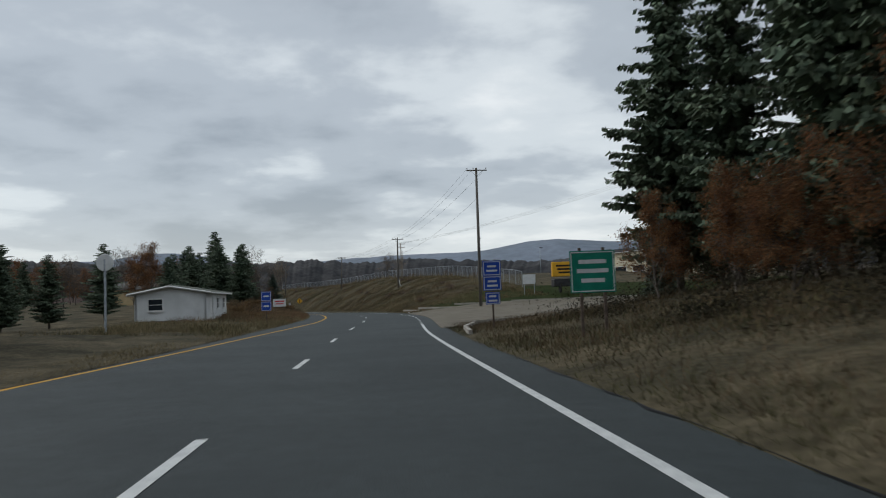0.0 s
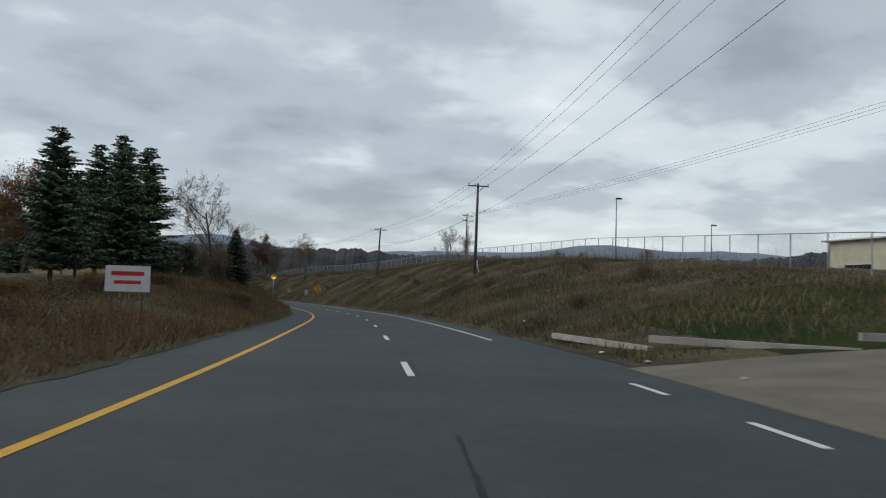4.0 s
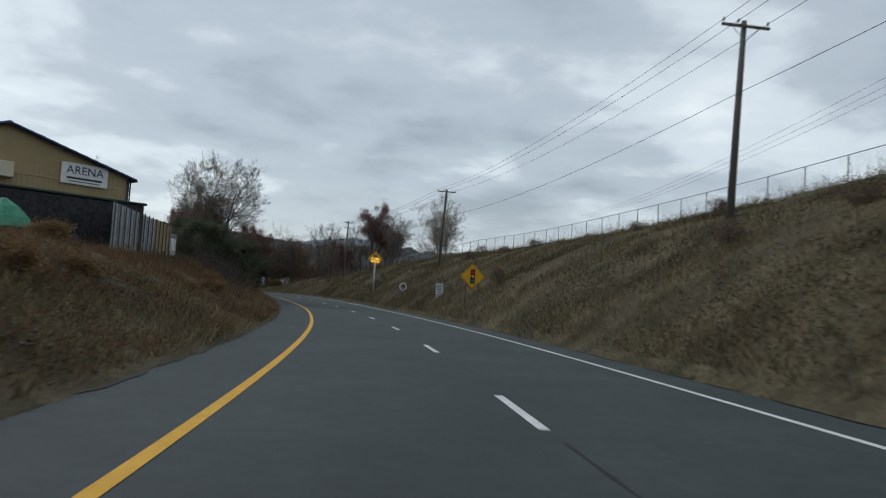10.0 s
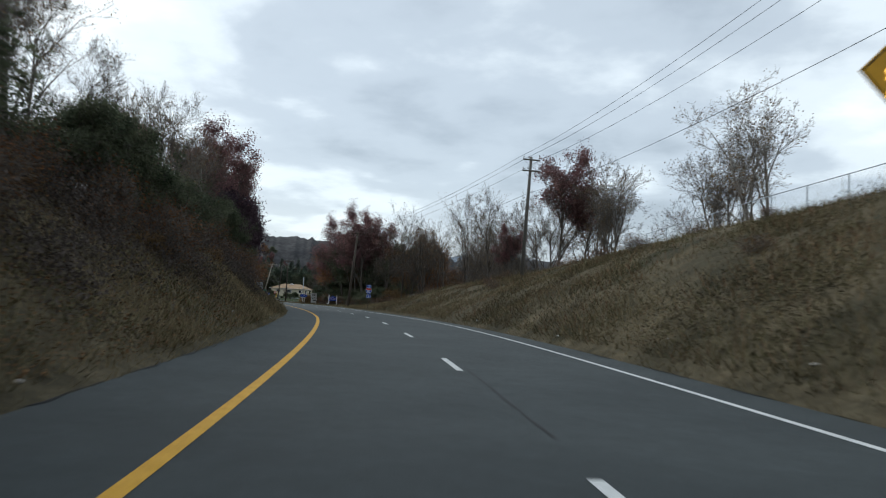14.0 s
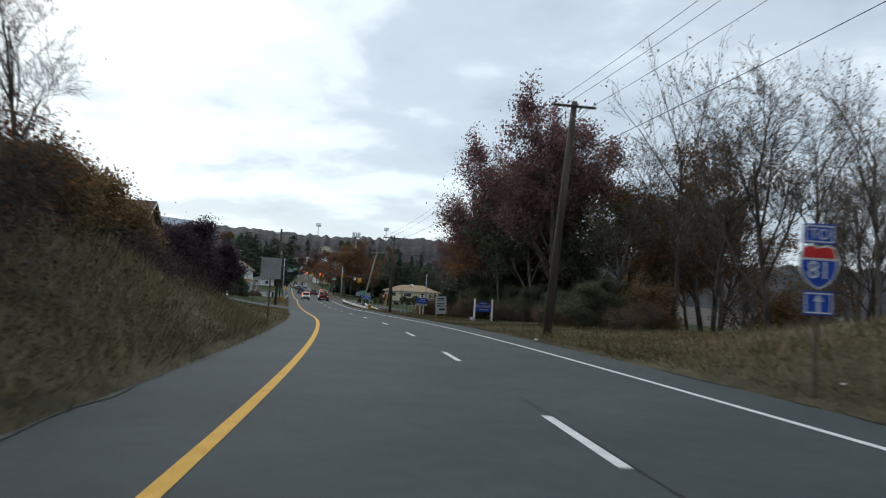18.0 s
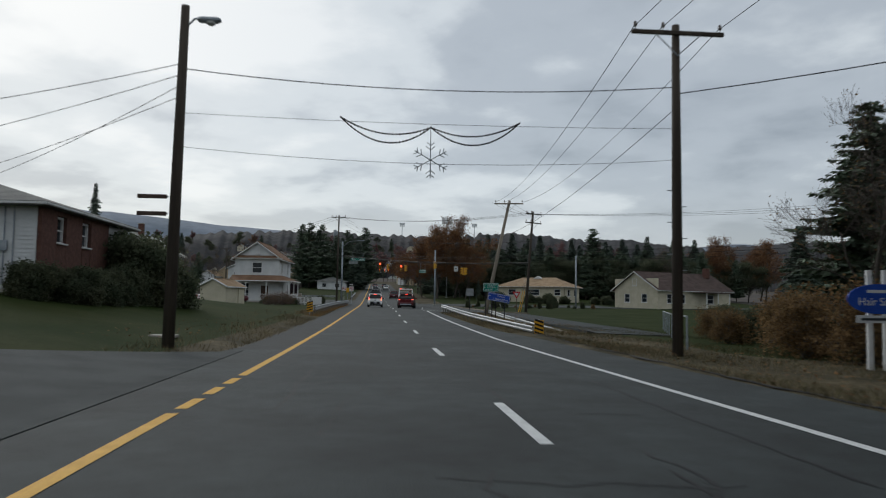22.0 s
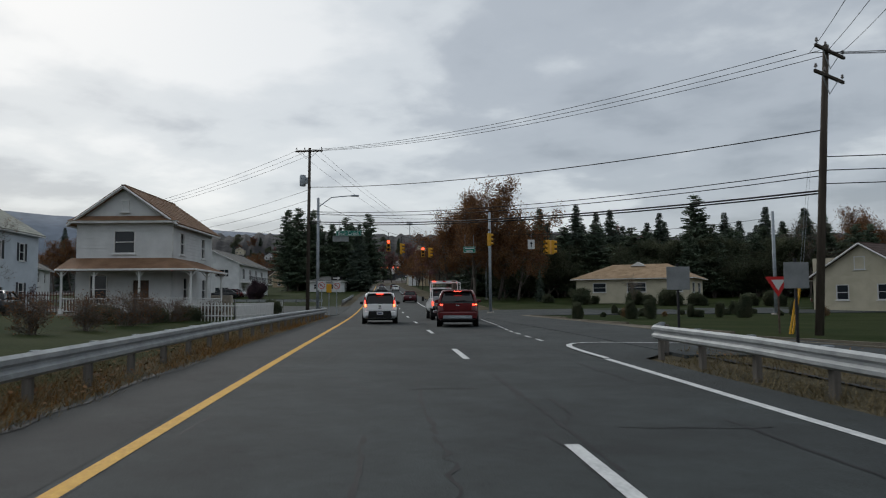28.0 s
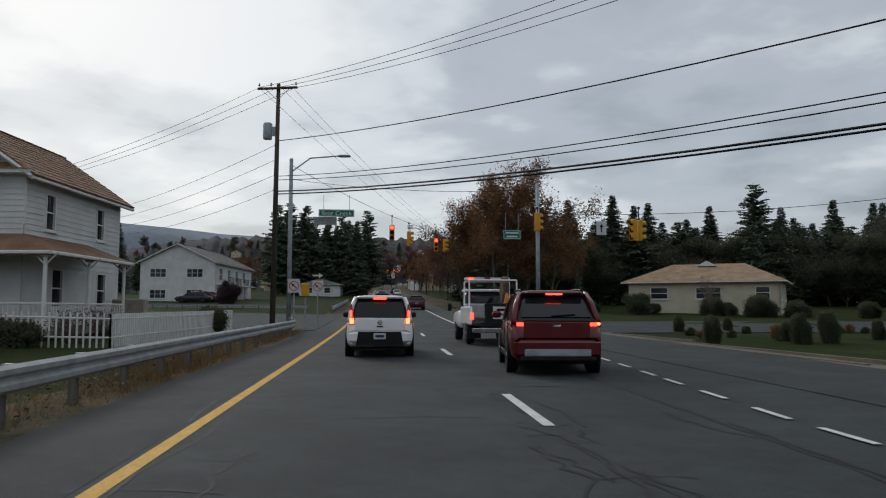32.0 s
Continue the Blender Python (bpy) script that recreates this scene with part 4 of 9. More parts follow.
# right wood past the bank
plant("oak_maroon", 331, 26.5, 1.05, "lone oak with maroon leaves above the bank")
plant("oak_maroon", 336, 23, .5, "young oak with maroon leaves")
plant("bare_a", 333, 31, 1.05, "bare tree above the bank")
for k in range(16):
    plant(str(RNG.choice(["bare_c", "bare_a", "bare_b"])), 300 + 5.0*k + RNG.uniform(-2, 2), 29 + RNG.uniform(-3, 9), RNG.uniform(.95, 1.35), "bare tree in a row above the bank", group="bare wood")
for k in range(7):
    plant(str(RNG.choice(["bare_c", "bare_a"])), 342 + 5.4*k, 20 + RNG.uniform(-1.0, 5), RNG.uniform(1.0, 1.3), "bare tree at the edge of a wood", group="bare wood")
for s, d, q, k in ((378, 17, 1.15, "bare_a"), (384, 14.6, 1.12, "oak_maroon"), (391, 15.5, 1.22, "oak_green"), (397, 14.2, 1.08, "oak_maroon"), (402, 15.8, 1.08, "oak_rust"), (408, 14.2, .8, "oak_maroon"), (388, 19, 1.1, "oak_maroon"), (399, 20, 1.1, "oak_rust"), (372, 18, 1.3, "bare_c"), (406, 19, 1.1, "bare_a"), (413, 17, .95, "bare_b"), (416, 14.5, .85, "bare_a"), (365, 20, 1.25, "bare_a"), (394, 25, 1.1, "oak_green"), (380, 25, 1.1, "oak_rust")):
    plant(k, s, d, q, "tall tree with maroon and rust leaves at a wood's edge" if k[:3] == "oak" else "", group="wood edge")
for k in range(18):
    plant("bush_bare", 366 + 2.9*k, 12.4 + RNG.uniform(-.6, 2.5), RNG.uniform(.5, .8), "dark bare underbrush at the wood's edge", group="underbrush", squash=1.3)
for k in range(14):
    plant("oak_green", 372 + 2.9*k, 14 + RNG.uniform(-.5, 3), RNG.uniform(.26, .36), "dark leafy underbrush in the wood", group="underbrush", sink=.8, squash=1.3)
for k in range(16):
    plant("bush_brown" if k % 2 else "bush_bare", 362 + 3.4*k, 16.5 + RNG.uniform(-1, 5), RNG.uniform(1.0, 1.5), "dark brown undergrowth in the wood", group="undergrowth", sink=.2)
for k in range(11):
    plant(str(RNG.choice(["bush_brown", "bush_bare", "bush_bare"])), 300 + 5.0*k, 25 + RNG.uniform(-2, 8), RNG.uniform(.7, 1.2), "brown undergrowth behind a bank's crest", group="crest undergrowth", sink=.3, squash=1.3)
for k in range(8):
    plant("bare_a" if k < 5 else "oak_rust", 352 + 7*k, 33 + RNG.uniform(-2, 6), RNG.uniform(.8, 1.0), "tree with few brown leaves deep in the wood", group="deep wood")
plant("bare_a", 425.5, 16.3, .8, "bare forked tree beside a wood")
for s, d, q in ((446, 25.5, .42), (452, 29, .45)):
    plant("spruce", s, d, q, "dark dense spruce beside a wire fence", group="fence spruces", squash=1.5)
for k in range(9):
    plant("oak_green", 400 + 2.5*k, 14.2 + RNG.uniform(-.5, 3), RNG.uniform(.36, .48), "dark leafy undergrowth at the wood's end", group="wood end undergrowth", sink=.8, squash=1.2)
for s, d, q in ((409, 17.5, .8), (403, 16.5, .9)):
    plant("oak_maroon", s, d, q, "tall tree with maroon leaves at the wood's end", group="wood edge")
for k in range(9):
    plant("pine" if k % 3 else "oak_green", 402 + 2.3*k, 19 + RNG.uniform(-2.5, 6), RNG.uniform(.5, .72), "dark evergreen inside the wood's end", group="wood end evergreens", squash=1.25)
plant("bush_brown", 421, 11, .75, "red brown bush beside a wire fence")
for s, d, q in ((417.6, 10.6, .72), (423.6, 12.2, .78), (420.0, 13.0, .9)):
    plant("bush_brown", s, d, q, "red brown bush beside a wire fence", group="fence bushes")
for s, d, q in ((416.2, 14.8, .80), (419.6, 17.6, .72), (424.0, 18.8, .82), (428.2, 18.2, .84), (431.5, 21.4, .8)):
    plant("pine", s, d, q, "dense dark evergreen at a wood's end", group="wood end evergreens", squash=1.2)
for s, d in ((430, 11.5), (435, 13)):
    plant("bush_brown", s, d + 1.5, .55, "red brown bush beside a wire fence")
# left gardens
plant("plum", 387.9, -13.4, .86, "low tree with dark purple leaves on a lawn", group="garden plum trees", squash=1.15)
plant("plum", 395.3, -11.6, .74, "low tree with dark purple leaves on a lawn", group="garden plum trees", squash=1.15)
for s, d, q in ((389, -16.6, .5), (391, -16.4, .45), (393.4, -16.2, .5), (396, -16.3, .42), (398.5, -16.4, .5)):
    plant("bush_green", s, d, q, "dark clipped shrub before a tan house", group="house front shrubs", sink=.15)
for s, d, q in ((429.2, -21.0, .68), (429.2, -18.2, .68), (429.2, -24.2, .68)):
    plant("bush_green", s, d, q, "clipped round evergreen shrub before a house", group="clipped shrubs", sink=.1)
for s, d, q in ((429.7, -15.0, .72), (431.4, -13.9, .74), (433.2, -13.8, .72), (435.0, -13.8, .76), (436.8, -13.8, .84)):
    plant("bush_green", s, d, q, "dark overgrown hedge shrub along a brick wall", group="brick wall hedge", sink=.15)
for s, d, q in ((438.6, -13.7, 1.45), (440.8, -13.3, 1.35), (439.4, -14.4, 1.7)):
    plant("bush_green", s, d, q, "large dark shrub at a house corner", group="corner shrubs", sink=.3)
plant("spruce", 530, -49, 1.2, "tall thin spruce behind a white house", squash=.7)
for s, d, q in ((432, 14.2, .6), (434, 16.4, .7), (438, 17.2, .6), (442, 18.6, .7), (446, 20.2, .7), (437, 20.5, .9)):
    plant("bush_green", s, d, q, "overgrown dark shrub below a guardrail", group="slip road shrubs")
plant("spruce", 545, -62, .55, "spruce behind a white farmhouse")
plant("bare_b", 500, -27.5, .62, "bare upright tree beside a white house")
plant("bare_a", 520, -50, .6, "bare tree behind a farmhouse")
for s, d, q in ((493, -12.2, .45), (496, -11.8, .45), (489.5, -13, .45), (500, -12.0, .45), (486, -14, .45)):
    plant("bush_bare" if q > .44 and s > 495 else "bush_green", s, d, q, "dark shrub before a white porch", group="porch shrubs", squash=1.4, sink=.2)
for s, d, q in ((476.5, -12.6, .5), (480.2, -12.4, .52), (483.6, -12.2, .58), (487.4, -12.4, .5), (490.6, -12.2, .46)):
    plant("bush_bare", s, d, q, "dark bare shrub in a front garden", group="front garden shrubs", squash=1.3, sink=.1)
plant("bush_green", 506, -9.6, .55, "clipped dark shrub beside a guardrail")
plant("plum", 556, -18.8, .46, "small dark red tree before an apartment house")
plant("plum", 520, -34, .6, "small bare red tree beside a house")
# the dark spruces beyond the crossing
for k in range(15):
    plant("spruce" if k % 2 else "pine", 646 + (k*13) % 24, -26 + 1.45*k + RNG.uniform(-.6, .6), RNG.uniform(1.0, 1.25) * (1 if k % 2 else 1.45), "tall dark evergreen in a group beyond a crossing", group="crossing evergreens", squash=1.15 if k % 2 else .9)
# right of the crossing
for s, d, q in ((556, 11, 1.15), (560, 15, 1.32), (566, 8.5, 1.0), (570, 12, 1.15), (553, 16.5, .8)):
    plant("oak_rust", s, d, q, "large oak with orange brown leaves beyond a crossing", group="crossing oaks")
for k in range(40):
    plant("pine" if k % 3 else "spruce", 572 + RNG.uniform(-6, 12), 15 + 1.6*k + RNG.uniform(-.6, .6), RNG.uniform(.80, 1.0), "dark evergreen in a dense row behind houses", group="spruce row", squash=1.3)
for k in range(9):
    plant("pine", 562 + RNG.uniform(-3, 6), 44 + 4.4*k, RNG.uniform(.75, .95), "dark pine behind a house", group="pine row")
for k in range(30):
    plant("oak_green", 567 + RNG.uniform(-3, 5), 17 + 2.3*k + RNG.uniform(-.6, .6), RNG.uniform(.70, .88), "dark dense evergreen tree behind a spruce row", group="filled tree row", sink=.8, squash=1.25)
for k in range(34):
    plant("pine" if k % 2 else "spruce", 588 + RNG.uniform(-6, 14), 13 + 2.05*k + RNG.uniform(-.8, .8), RNG.uniform(.78, .92), "dark evergreen deep in a dense wood", group="evergreen wood", squash=1.5)
plant("oak_rust", 585, 86, 1.2, "oak with orange leaves behind houses")
plant("pine", 566, 47, 1.35, "tall broad pine over a row of spruces")
for s, d, q in ((541, 18, .5), (537, 22.5, .42), (533, 27.5, .5), (527, 36, .6)):
    plant("bush_green", s, d, q, "clipped upright garden shrub", group="garden shrubs")
for s, d, q in ((531.5, 25.5, .8), (529.5, 28.5, .9), (528.5, 31.0, .7), (535.5, 20.5, .9), (525, 37.5, .8)):
    plant("bush_green", s, d, q, "dark rounded shrub before a bungalow", group="bungalow shrubs", sink=.15)
plant("spruce", 548, 18.5, .26, "small spruce in a garden")
plant("bare_b", 531, 25, .3, "small bare garden tree")
for s, d, q in ((520, 40, .9), (517, 44, .8), (523, 47, .7)):
    plant("bush_green", s, d, q, "dark shrub before a bungalow")
for s, d, q in ((498, 10.2, .48), (498, 13.6, .52), (498.5, 15.0, .55), (500, 14.2, .36), (501, 18.7, .38), (500, 20.2, .45), (499, 21.4, .68), (506, 24, .45), (503, 27, .45), (508, 13, .38), (509, 16, .34)):
    plant("bush_green", s, d, q, "clipped upright evergreen in a garden", group="garden evergreens", squash=.5)
for k in range(16):
    plant("bush_brown" if k % 3 == 0 else "bush_green", 503 + RNG.uniform(-3, 4), 11 + 1.1*k + RNG.uniform(-.4, .4), RNG.uniform(.13, .26), "low garden shrub beside a lawn", group="garden shrubs")
for k in range(14):
    plant(str(RNG.choice(["oak_rust", "pine", "pine", "bare_a"])), 545 + RNG.uniform(-10, 35), 62 + 4.5*k, RNG.uniform(.8, 1.15), "autumn tree standing behind garden houses", group="back garden trees")
# woods further off
for k in range(34):
    plant(str(RNG.choice(["oak_rust", "pine", "bare_a", "spruce", "oak_maroon"])), 640 + RNG.uniform(0, 160), RNG.choice([-1, 1]) * RNG.uniform(34, 110), RNG.uniform(.8, 1.2), "distant tree on a hillside", group="hillside trees")
for k in range(16):
    plant(str(RNG.choice(["oak_rust", "bare_a", "oak_maroon"])), 590 + 9.5*k, 10 + RNG.uniform(0, 7), RNG.uniform(.5, .8), "roadside tree on the climbing road", group="climbing road trees")
for k in range(12):
    plant(str(RNG.choice(["bare_a", "pine", "bare_c"])), 676 + 8*k, -9 - RNG.uniform(0, 10), RNG.uniform(.5, .75), "roadside tree on the climbing road", group="climbing road trees")
for k in range(26):
    plant(str(RNG.choice(["bare_a", "bare_c", "oak_rust"])), 246 + RNG.uniform(0, 120), -RNG.uniform(26, 75), RNG.uniform(.7, 1.1), "tree in a wood behind the bank", group="left wood")
for k in range(14):
    plant(str(RNG.choice(["pine", "bare_a", "oak_rust"])), 130 + RNG.uniform(0, 70), -RNG.uniform(32, 70), RNG.uniform(.7, 1.0), "tree in a wood behind a yard", group="left wood")
# the town and wood on the slope ahead
for k in range(70):
    e = 1 if RNG.uniform() < .5 else -1
    s, d = 690 + RNG.uniform(0, 170), e * (10 + 60*RNG.uniform()**1.5)
    plant(str(RNG.choice(["oak_rust", "pine", "bare_a", "bare_c", "oak_maroon", "spruce"])), s, d, RNG.uniform(.6, 1.0), "tree among houses on the far slope", group="slope trees")
for k in range(44):
    plant(str(RNG.choice(["oak_rust", "pine", "bare_a", "bare_c", "oak_maroon"])), 862 + RNG.uniform(0, 40), -66 + 3*k + RNG.uniform(-1, 1), RNG.uniform(.9, 1.4), "tree in a wood closing the far slope", group="slope wood")

# ---- utility poles and wires ----
def utility_pole(s, d, h, top_off=(0, 0), arms=1, wood=POLE_WOOD, label="", r=.15, arm_turn=0.0, arm_len=2.4, transformer=False, lamp=None, low=None, steps=False):
    """A wooden pole with crossarms, pins and insulators. h: height over the road; top_off: how far it leans."""
    g = float(rise(s, d))
    ob = thing("utility_pole", at(s, d), label or "weathered brown wooden utility pole with a crossarm", "utility pole", group="utility poles")
    H = h - g
    ox, oy = top_off
    part("shaft", Mesh().path([(0, 0, -.4), (ox*.5, oy*.5, H*.5), (ox, oy, H)], [r, r*.87, r*.68], 10), wood, ob, smooth=True)
    rot = Matrix.Rotation(radians(arm_turn), 3, "Z")
    for k in range(arms):
        z = H - .28 - .95*k
        f = z / H
        c = Vector((ox*f, oy*f, z))
        arm = part("crossarm", Mesh().box(c + rot @ Vector((0, -.16, 0)), (arm_len, .10, .12), rot, bevel=.012), wood, ob)
        for e in (-1, 1):
            part("brace", Mesh().tube(c + rot @ Vector((e*.65, -.18, -.05)), c + rot @ Vector((0, -.14, -.65)), .016, seg=5), STEEL_DULL, ob)
        for e in (-.46, -.16, .46):
            q = c + rot @ Vector((e*arm_len, -.16, .06))
            part("insulator", Mesh().lathe([(.012, 0), (.012, .08), (.05, .09), (.06, .13), (.035, .17), (.05, .19), (.02, .24)], 8, Matrix.Translation(q)), INSUL, ob)
    if transformer:
        z = H - 2.6
        part("transformer", Mesh().lathe([(.05, -.45), (.22, -.43), (.24, -.38), (.24, .38), (.2, .44), (.05, .46)], 12, Matrix.Translation((-.42, -.05, z))), STEEL_DULL, ob, "grey can transformer", True)
        part("bracket", Mesh().box((-.16, -.05, z), (.3, .1, .5)), STEEL_DULL, ob)
    if lamp:
        z, reach = lamp
        a = part("lamp_arm", Mesh().path([(0, 0, z - .5), (reach*.35, 0, z - .1), (reach*.75, 0, z + .12), (reach, 0, z + .12)], .028, 6), STEEL_DULL, ob)
        part("lamp_head", Mesh().box((reach + .25 * (1 if reach > 0 else -1), 0, z + .1), (.62, .24, .14), bevel=.05), STEEL_DULL, a)
        part("lens", Mesh().lathe([(.05, -.09), (.12, -.05), (.13, 0)], 10, Matrix.Translation((reach + .3 * (1 if reach > 0 else -1), 0, z + .04))), LENS, a)
    if steps:
        for k in range(6):
            part("step", Mesh().tube((0, 0, 2.4 + .45*k), (.28*(-1)**k, 0, 2.4 + .45*k), .012, seg=4), STEEL_DULL, ob)
    return ob


def wire(a, b, sag, r=.012, label="black overhead wire between poles", group="overhead wires", n=14):
    a, b = Vector(a), Vector(b)
    pts = []
    for i in range(n + 1):
        u = i / n
        p = a.lerp(b, u)
        p.z -= sag * 4*u*(1 - u)
        pts.append(p)
    return solid("overhead_wire", Mesh().path(pts, r, 4), WIRE, label, "wire", group)


TRIM_WHITE = surf("white_plastic", (.58, .58, .57), (.66, .66, .65), 3, .6)
INSUL = surf("porcelain", (.16, .14, .13), (.22, .20, .19), 10, .3)
LENS = surf("lamp_lens", (.45, .45, .42), (.55, .55, .52), 5, .2)

# the line on the right bank
BANK_POLES = [(77, 12.2, 15.0), (140, 12.6, 13.7), (198, 13.3, 14.1), (253, 13.2, 13.9), (307.5, 13.6, 14.2), (363.4, 7.15, 11.8)]
for i, (s, d, h) in enumerate(BANK_POLES):
    utility_pole(s, d, h, (.35 if i in (2, 3, 4) else (.9 if i == 5 else .1), 0), 1 if i != 4 else 2, POLE_GREY if i < 5 else POLE_WOOD, label="tall weathered wooden utility pole on a grassy bank" if i < 5 else "thick brown wooden utility pole at the wood's edge", r=.17 if i < 5 else .22, arm_len=2.2 if i != 4 else 1.5)
gd = thing("cable_guard", at(140, 12.6), "white plastic cable guard at the foot of a pole", "guard")
part("sleeve", Mesh().path([(.55, -.1, -.1), (.42, -.1, .35), (.24, -.1, .75), (.17, -.1, 1.5)], .07, 7), TRIM_WHITE, gd, smooth=True)
utility_pole(420, 6.65, 9.4, (0, 0), 1, label="dark wooden utility pole with a wide crossarm", r=.16, arm_len=2.7, steps=True)
utility_pole(419.7, -7.1, 9.2, (.12, 0), 0, label="dark wooden pole with a small street lamp", r=.16, lamp=(8.6, .5))
utility_pole(464.2, 7.5, 9.9, (2.1, 0), 1, POLE_PALE, "pale wooden utility pole leaning to one side", r=.17, arm_len=2.5, arm_turn=-10)
utility_pole(478.4, 13.9, 10.6, (.75, 0), 2, label="dark wooden utility pole with crossed arms", r=.16, arm_len=2.4, arm_turn=35)
utility_pole(511.2, -7.55, 13.1, (.1, 0), 1, label="dark wooden utility pole with a transformer", r=.15, arm_len=2.2, arm_turn=-12, transformer=True)
utility_pole(520, -22.5, 9.5, (0, 0), 1, label="wooden utility pole behind a white house", r=.13)
utility_pole(545, -30, 9.5, (0, 0), 1, label="wooden utility pole behind a white house", r=.13)
for s in (600, 660, 730):
    utility_pole(s, 9.5, 11 + (s - 560)*.0, (0, 0), 1, label="wooden utility pole beside the climbing road", r=.14)


def arm_ends(s, d, h, lean=0.0, arm=2.2, z=-.1):
    return [spot(s, d + lean + k*arm, h + z) for k in (-.46, -.16, .46)]


LINE_PTS = [arm_ends(s, d, h, .3 if i in (2, 3, 4) else (.9 if i == 5 else .1)) for i, (s, d, h) in enumerate(BANK_POLES)] + [arm_ends(420, 6.65, 9.4, 0, 2.7), arm_ends(464.2, 7.5, 9.9, 2.1, 2.5)]
for a, b in zip(LINE_PTS, LINE_PTS[1:]):
    for k in range(3):
        wire(a[k], b[k], .9)
for (s, d, h), (s2, d2, h2) in zip(BANK_POLES, BANK_POLES[1:]):
    wire(spot(s, d + .1, h - 3.2), spot(s2, d2 + .1, h2 - 3.2), .8, .013, "thick black cable between poles")
wire(spot(420, 6.65, 7.0), spot(464.2, 8.6, 6.6), .6, .013, "thick black cable between poles")
# across the road at the garland
for dz, sg, thick in ((7.5, .35, .014), (6.3, .1, .006), (5.4, .3, .006)):
    wire(spot(419.7, -7.1, dz), spot(420, 6.65, dz + .1), sg, thick, "black wire strung across the road")
for k, (dx, dz) in enumerate(((-30, 8.0), (-32, 7.2), (-28, 6.6), (-34, 7.7))):
    wire(spot(419.7, -7.1, 7.6 - .3*k), spot(432 + 6*k, dx, dz), .5, .012)
wire(spot(420, 6.65, 7.4), spot(402, 30, 10.5), .8, .016)
# crossing: from the two right poles to the left pole
for k in range(3):
    wire(spot(478.4, 14.4 + (k - 1)*.9, 10.4), spot(511.2, -7.5 + (k - 1)*.9, 12.9), .75, .013)
wire(spot(478.4, 14.4, 7.4), spot(511.2, -7.5, 10.0), .55, .022, "thick twisted cable across the crossing")
wire(spot(478.4, 14.3, 5.9), spot(511.2, -7.5, 8.1), .6, .018)
wire(spot(478.4, 14.3, 5.7), spot(511.2, -7.5, 7.9), .62, .018)
wire(spot(478.4, 14.3, 5.15), spot(511.2, -7.5, 7.3), .5, .034, "bundle of thick black cables across the crossing")
wire(spot(478.4, 14.3, 5.05), spot(511.2, -7.5, 7.15), .5, .03, "bundle of thick black cables across the crossing")
for k in range(3):
    wire(spot(464.2, 9.0 + (k - 1)*.9, 9.7), spot(478.4, 14.6 + (k - 1)*.6, 10.3), .25, .012)
    wire(spot(478.4, 14.6 + (k - 1)*.6, 10.3), spot(470, 62, 13.5 - .4*k), .9, .012)
for k in range(3):
    wire(spot(478.4, 14.4, 6.4 - .5*k), spot(470, 62, 9.6 - .5*k), .7, .018)
    wire(spot(511.2, -7.5 + (k - 1)*.9, 12.9), spot(520, -22.5 + (k - 1)*.8, 9.4), .3, .012)
for k in range(4):
    wire(spot(511.2, -7.5, 9.8 - .8*k), spot(545, -30 + k, 9.2 - .6*k), .5, .014)
for a, b in ((545, 600), (600, 660), (660, 730)):
    for k in (-.9, .3, .9):
        wire(spot(a if a > 545 else 511.2, 9.5 + k if a > 545 else -7.5 + k, 10.8 if a > 545 else 12.8), spot(b, 9.5 + k, 10.8), .9, .012)
# high line behind the fence
for s, d, h in ((198, 30.2, 17.7),):
    utility_pole(s, d, h, (0, 0), 2, POLE_PALE, "tall pale double wooden pole with crossarms behind a fence", r=.16, arm_len=2.6, arm_turn=20)
    utility_pole(s + 1.2, d + .8, h - 2, (0, 0), 0, POLE_PALE, "second pale pole of a pair behind a fence", r=.14)
    for k in (-1, 0, 1):
        wire(spot(s, d + k, h - .1), spot(96, 46 + k, 19), 1.2, .012)
        wire(spot(s, d + k, h - .1), spot(300, 60 + k, 19), 1.4, .012)


def lot_lamp(s, d, h, label):
    ob = thing("lamp_post", at(s, d), label, "lamp post")
    H = h - float(rise(s, d))
    part("post", Mesh().tube((0, 0, -.3), (0, 0, H), .09, .06, 8), STEEL_DULL, ob, smooth=True)
    part("lamp_head", Mesh().box((.3, 0, H), (.7, .34, .16), bevel=.04), DARK_METAL, ob)


lot_lamp(143.7, 29.8, 13.6, "grey parking lot lamp post behind a fence")
lot_lamp(150, 46, 12.0, "grey parking lot lamp post behind a fence")


def chain_fence(s0, s1, d_fun, tall, step=3.0, label="grey chain link fence along the crest of a bank", mesh_on=True):
    ob = thing("chain_link_fence", Matrix(), label, "fence")
    ss = np.arange(s0, s1, step)
    tops = []
    for s in ss:
        d = d_fun(s)
        m = at(s, d)
        part("post", Mesh().tube((0, 0, -.3), (0, 0, tall), .035, seg=6), STEEL_DULL, ob, m=m)
        tops.append(m.translation + Vector((0, 0, tall)))
    part("top_rail", Mesh().path(tops, .026, 5), STEEL_DULL, ob)
    links = Mesh()
    gap = .30
    for a, b in zip(tops, tops[1:]):
        L = (b - a).length
        n = max(2, int(L / gap))
        for i in range(n):
            p, q = a.lerp(b, i / n), a.lerp(b, (i + 1) / n)
            for k in range(int(tall / gap)):
                z0, z1 = -k*gap, -(k + 1)*gap
                links.tube(p + Vector((0, 0, z0)), q + Vector((0, 0, z1)), .0035, seg=3, cap=False)
                links.tube(q + Vector((0, 0, z0)), p + Vector((0, 0, z1)), .0035, seg=3, cap=False)
    if mesh_on:
        tagged(part("mesh", links, STEEL_DULL, ob), kind="stuff")
    return ob


chain_fence(92, 300, lambda s: 20.6 + .4*math.sin(s*.02), 1.9)

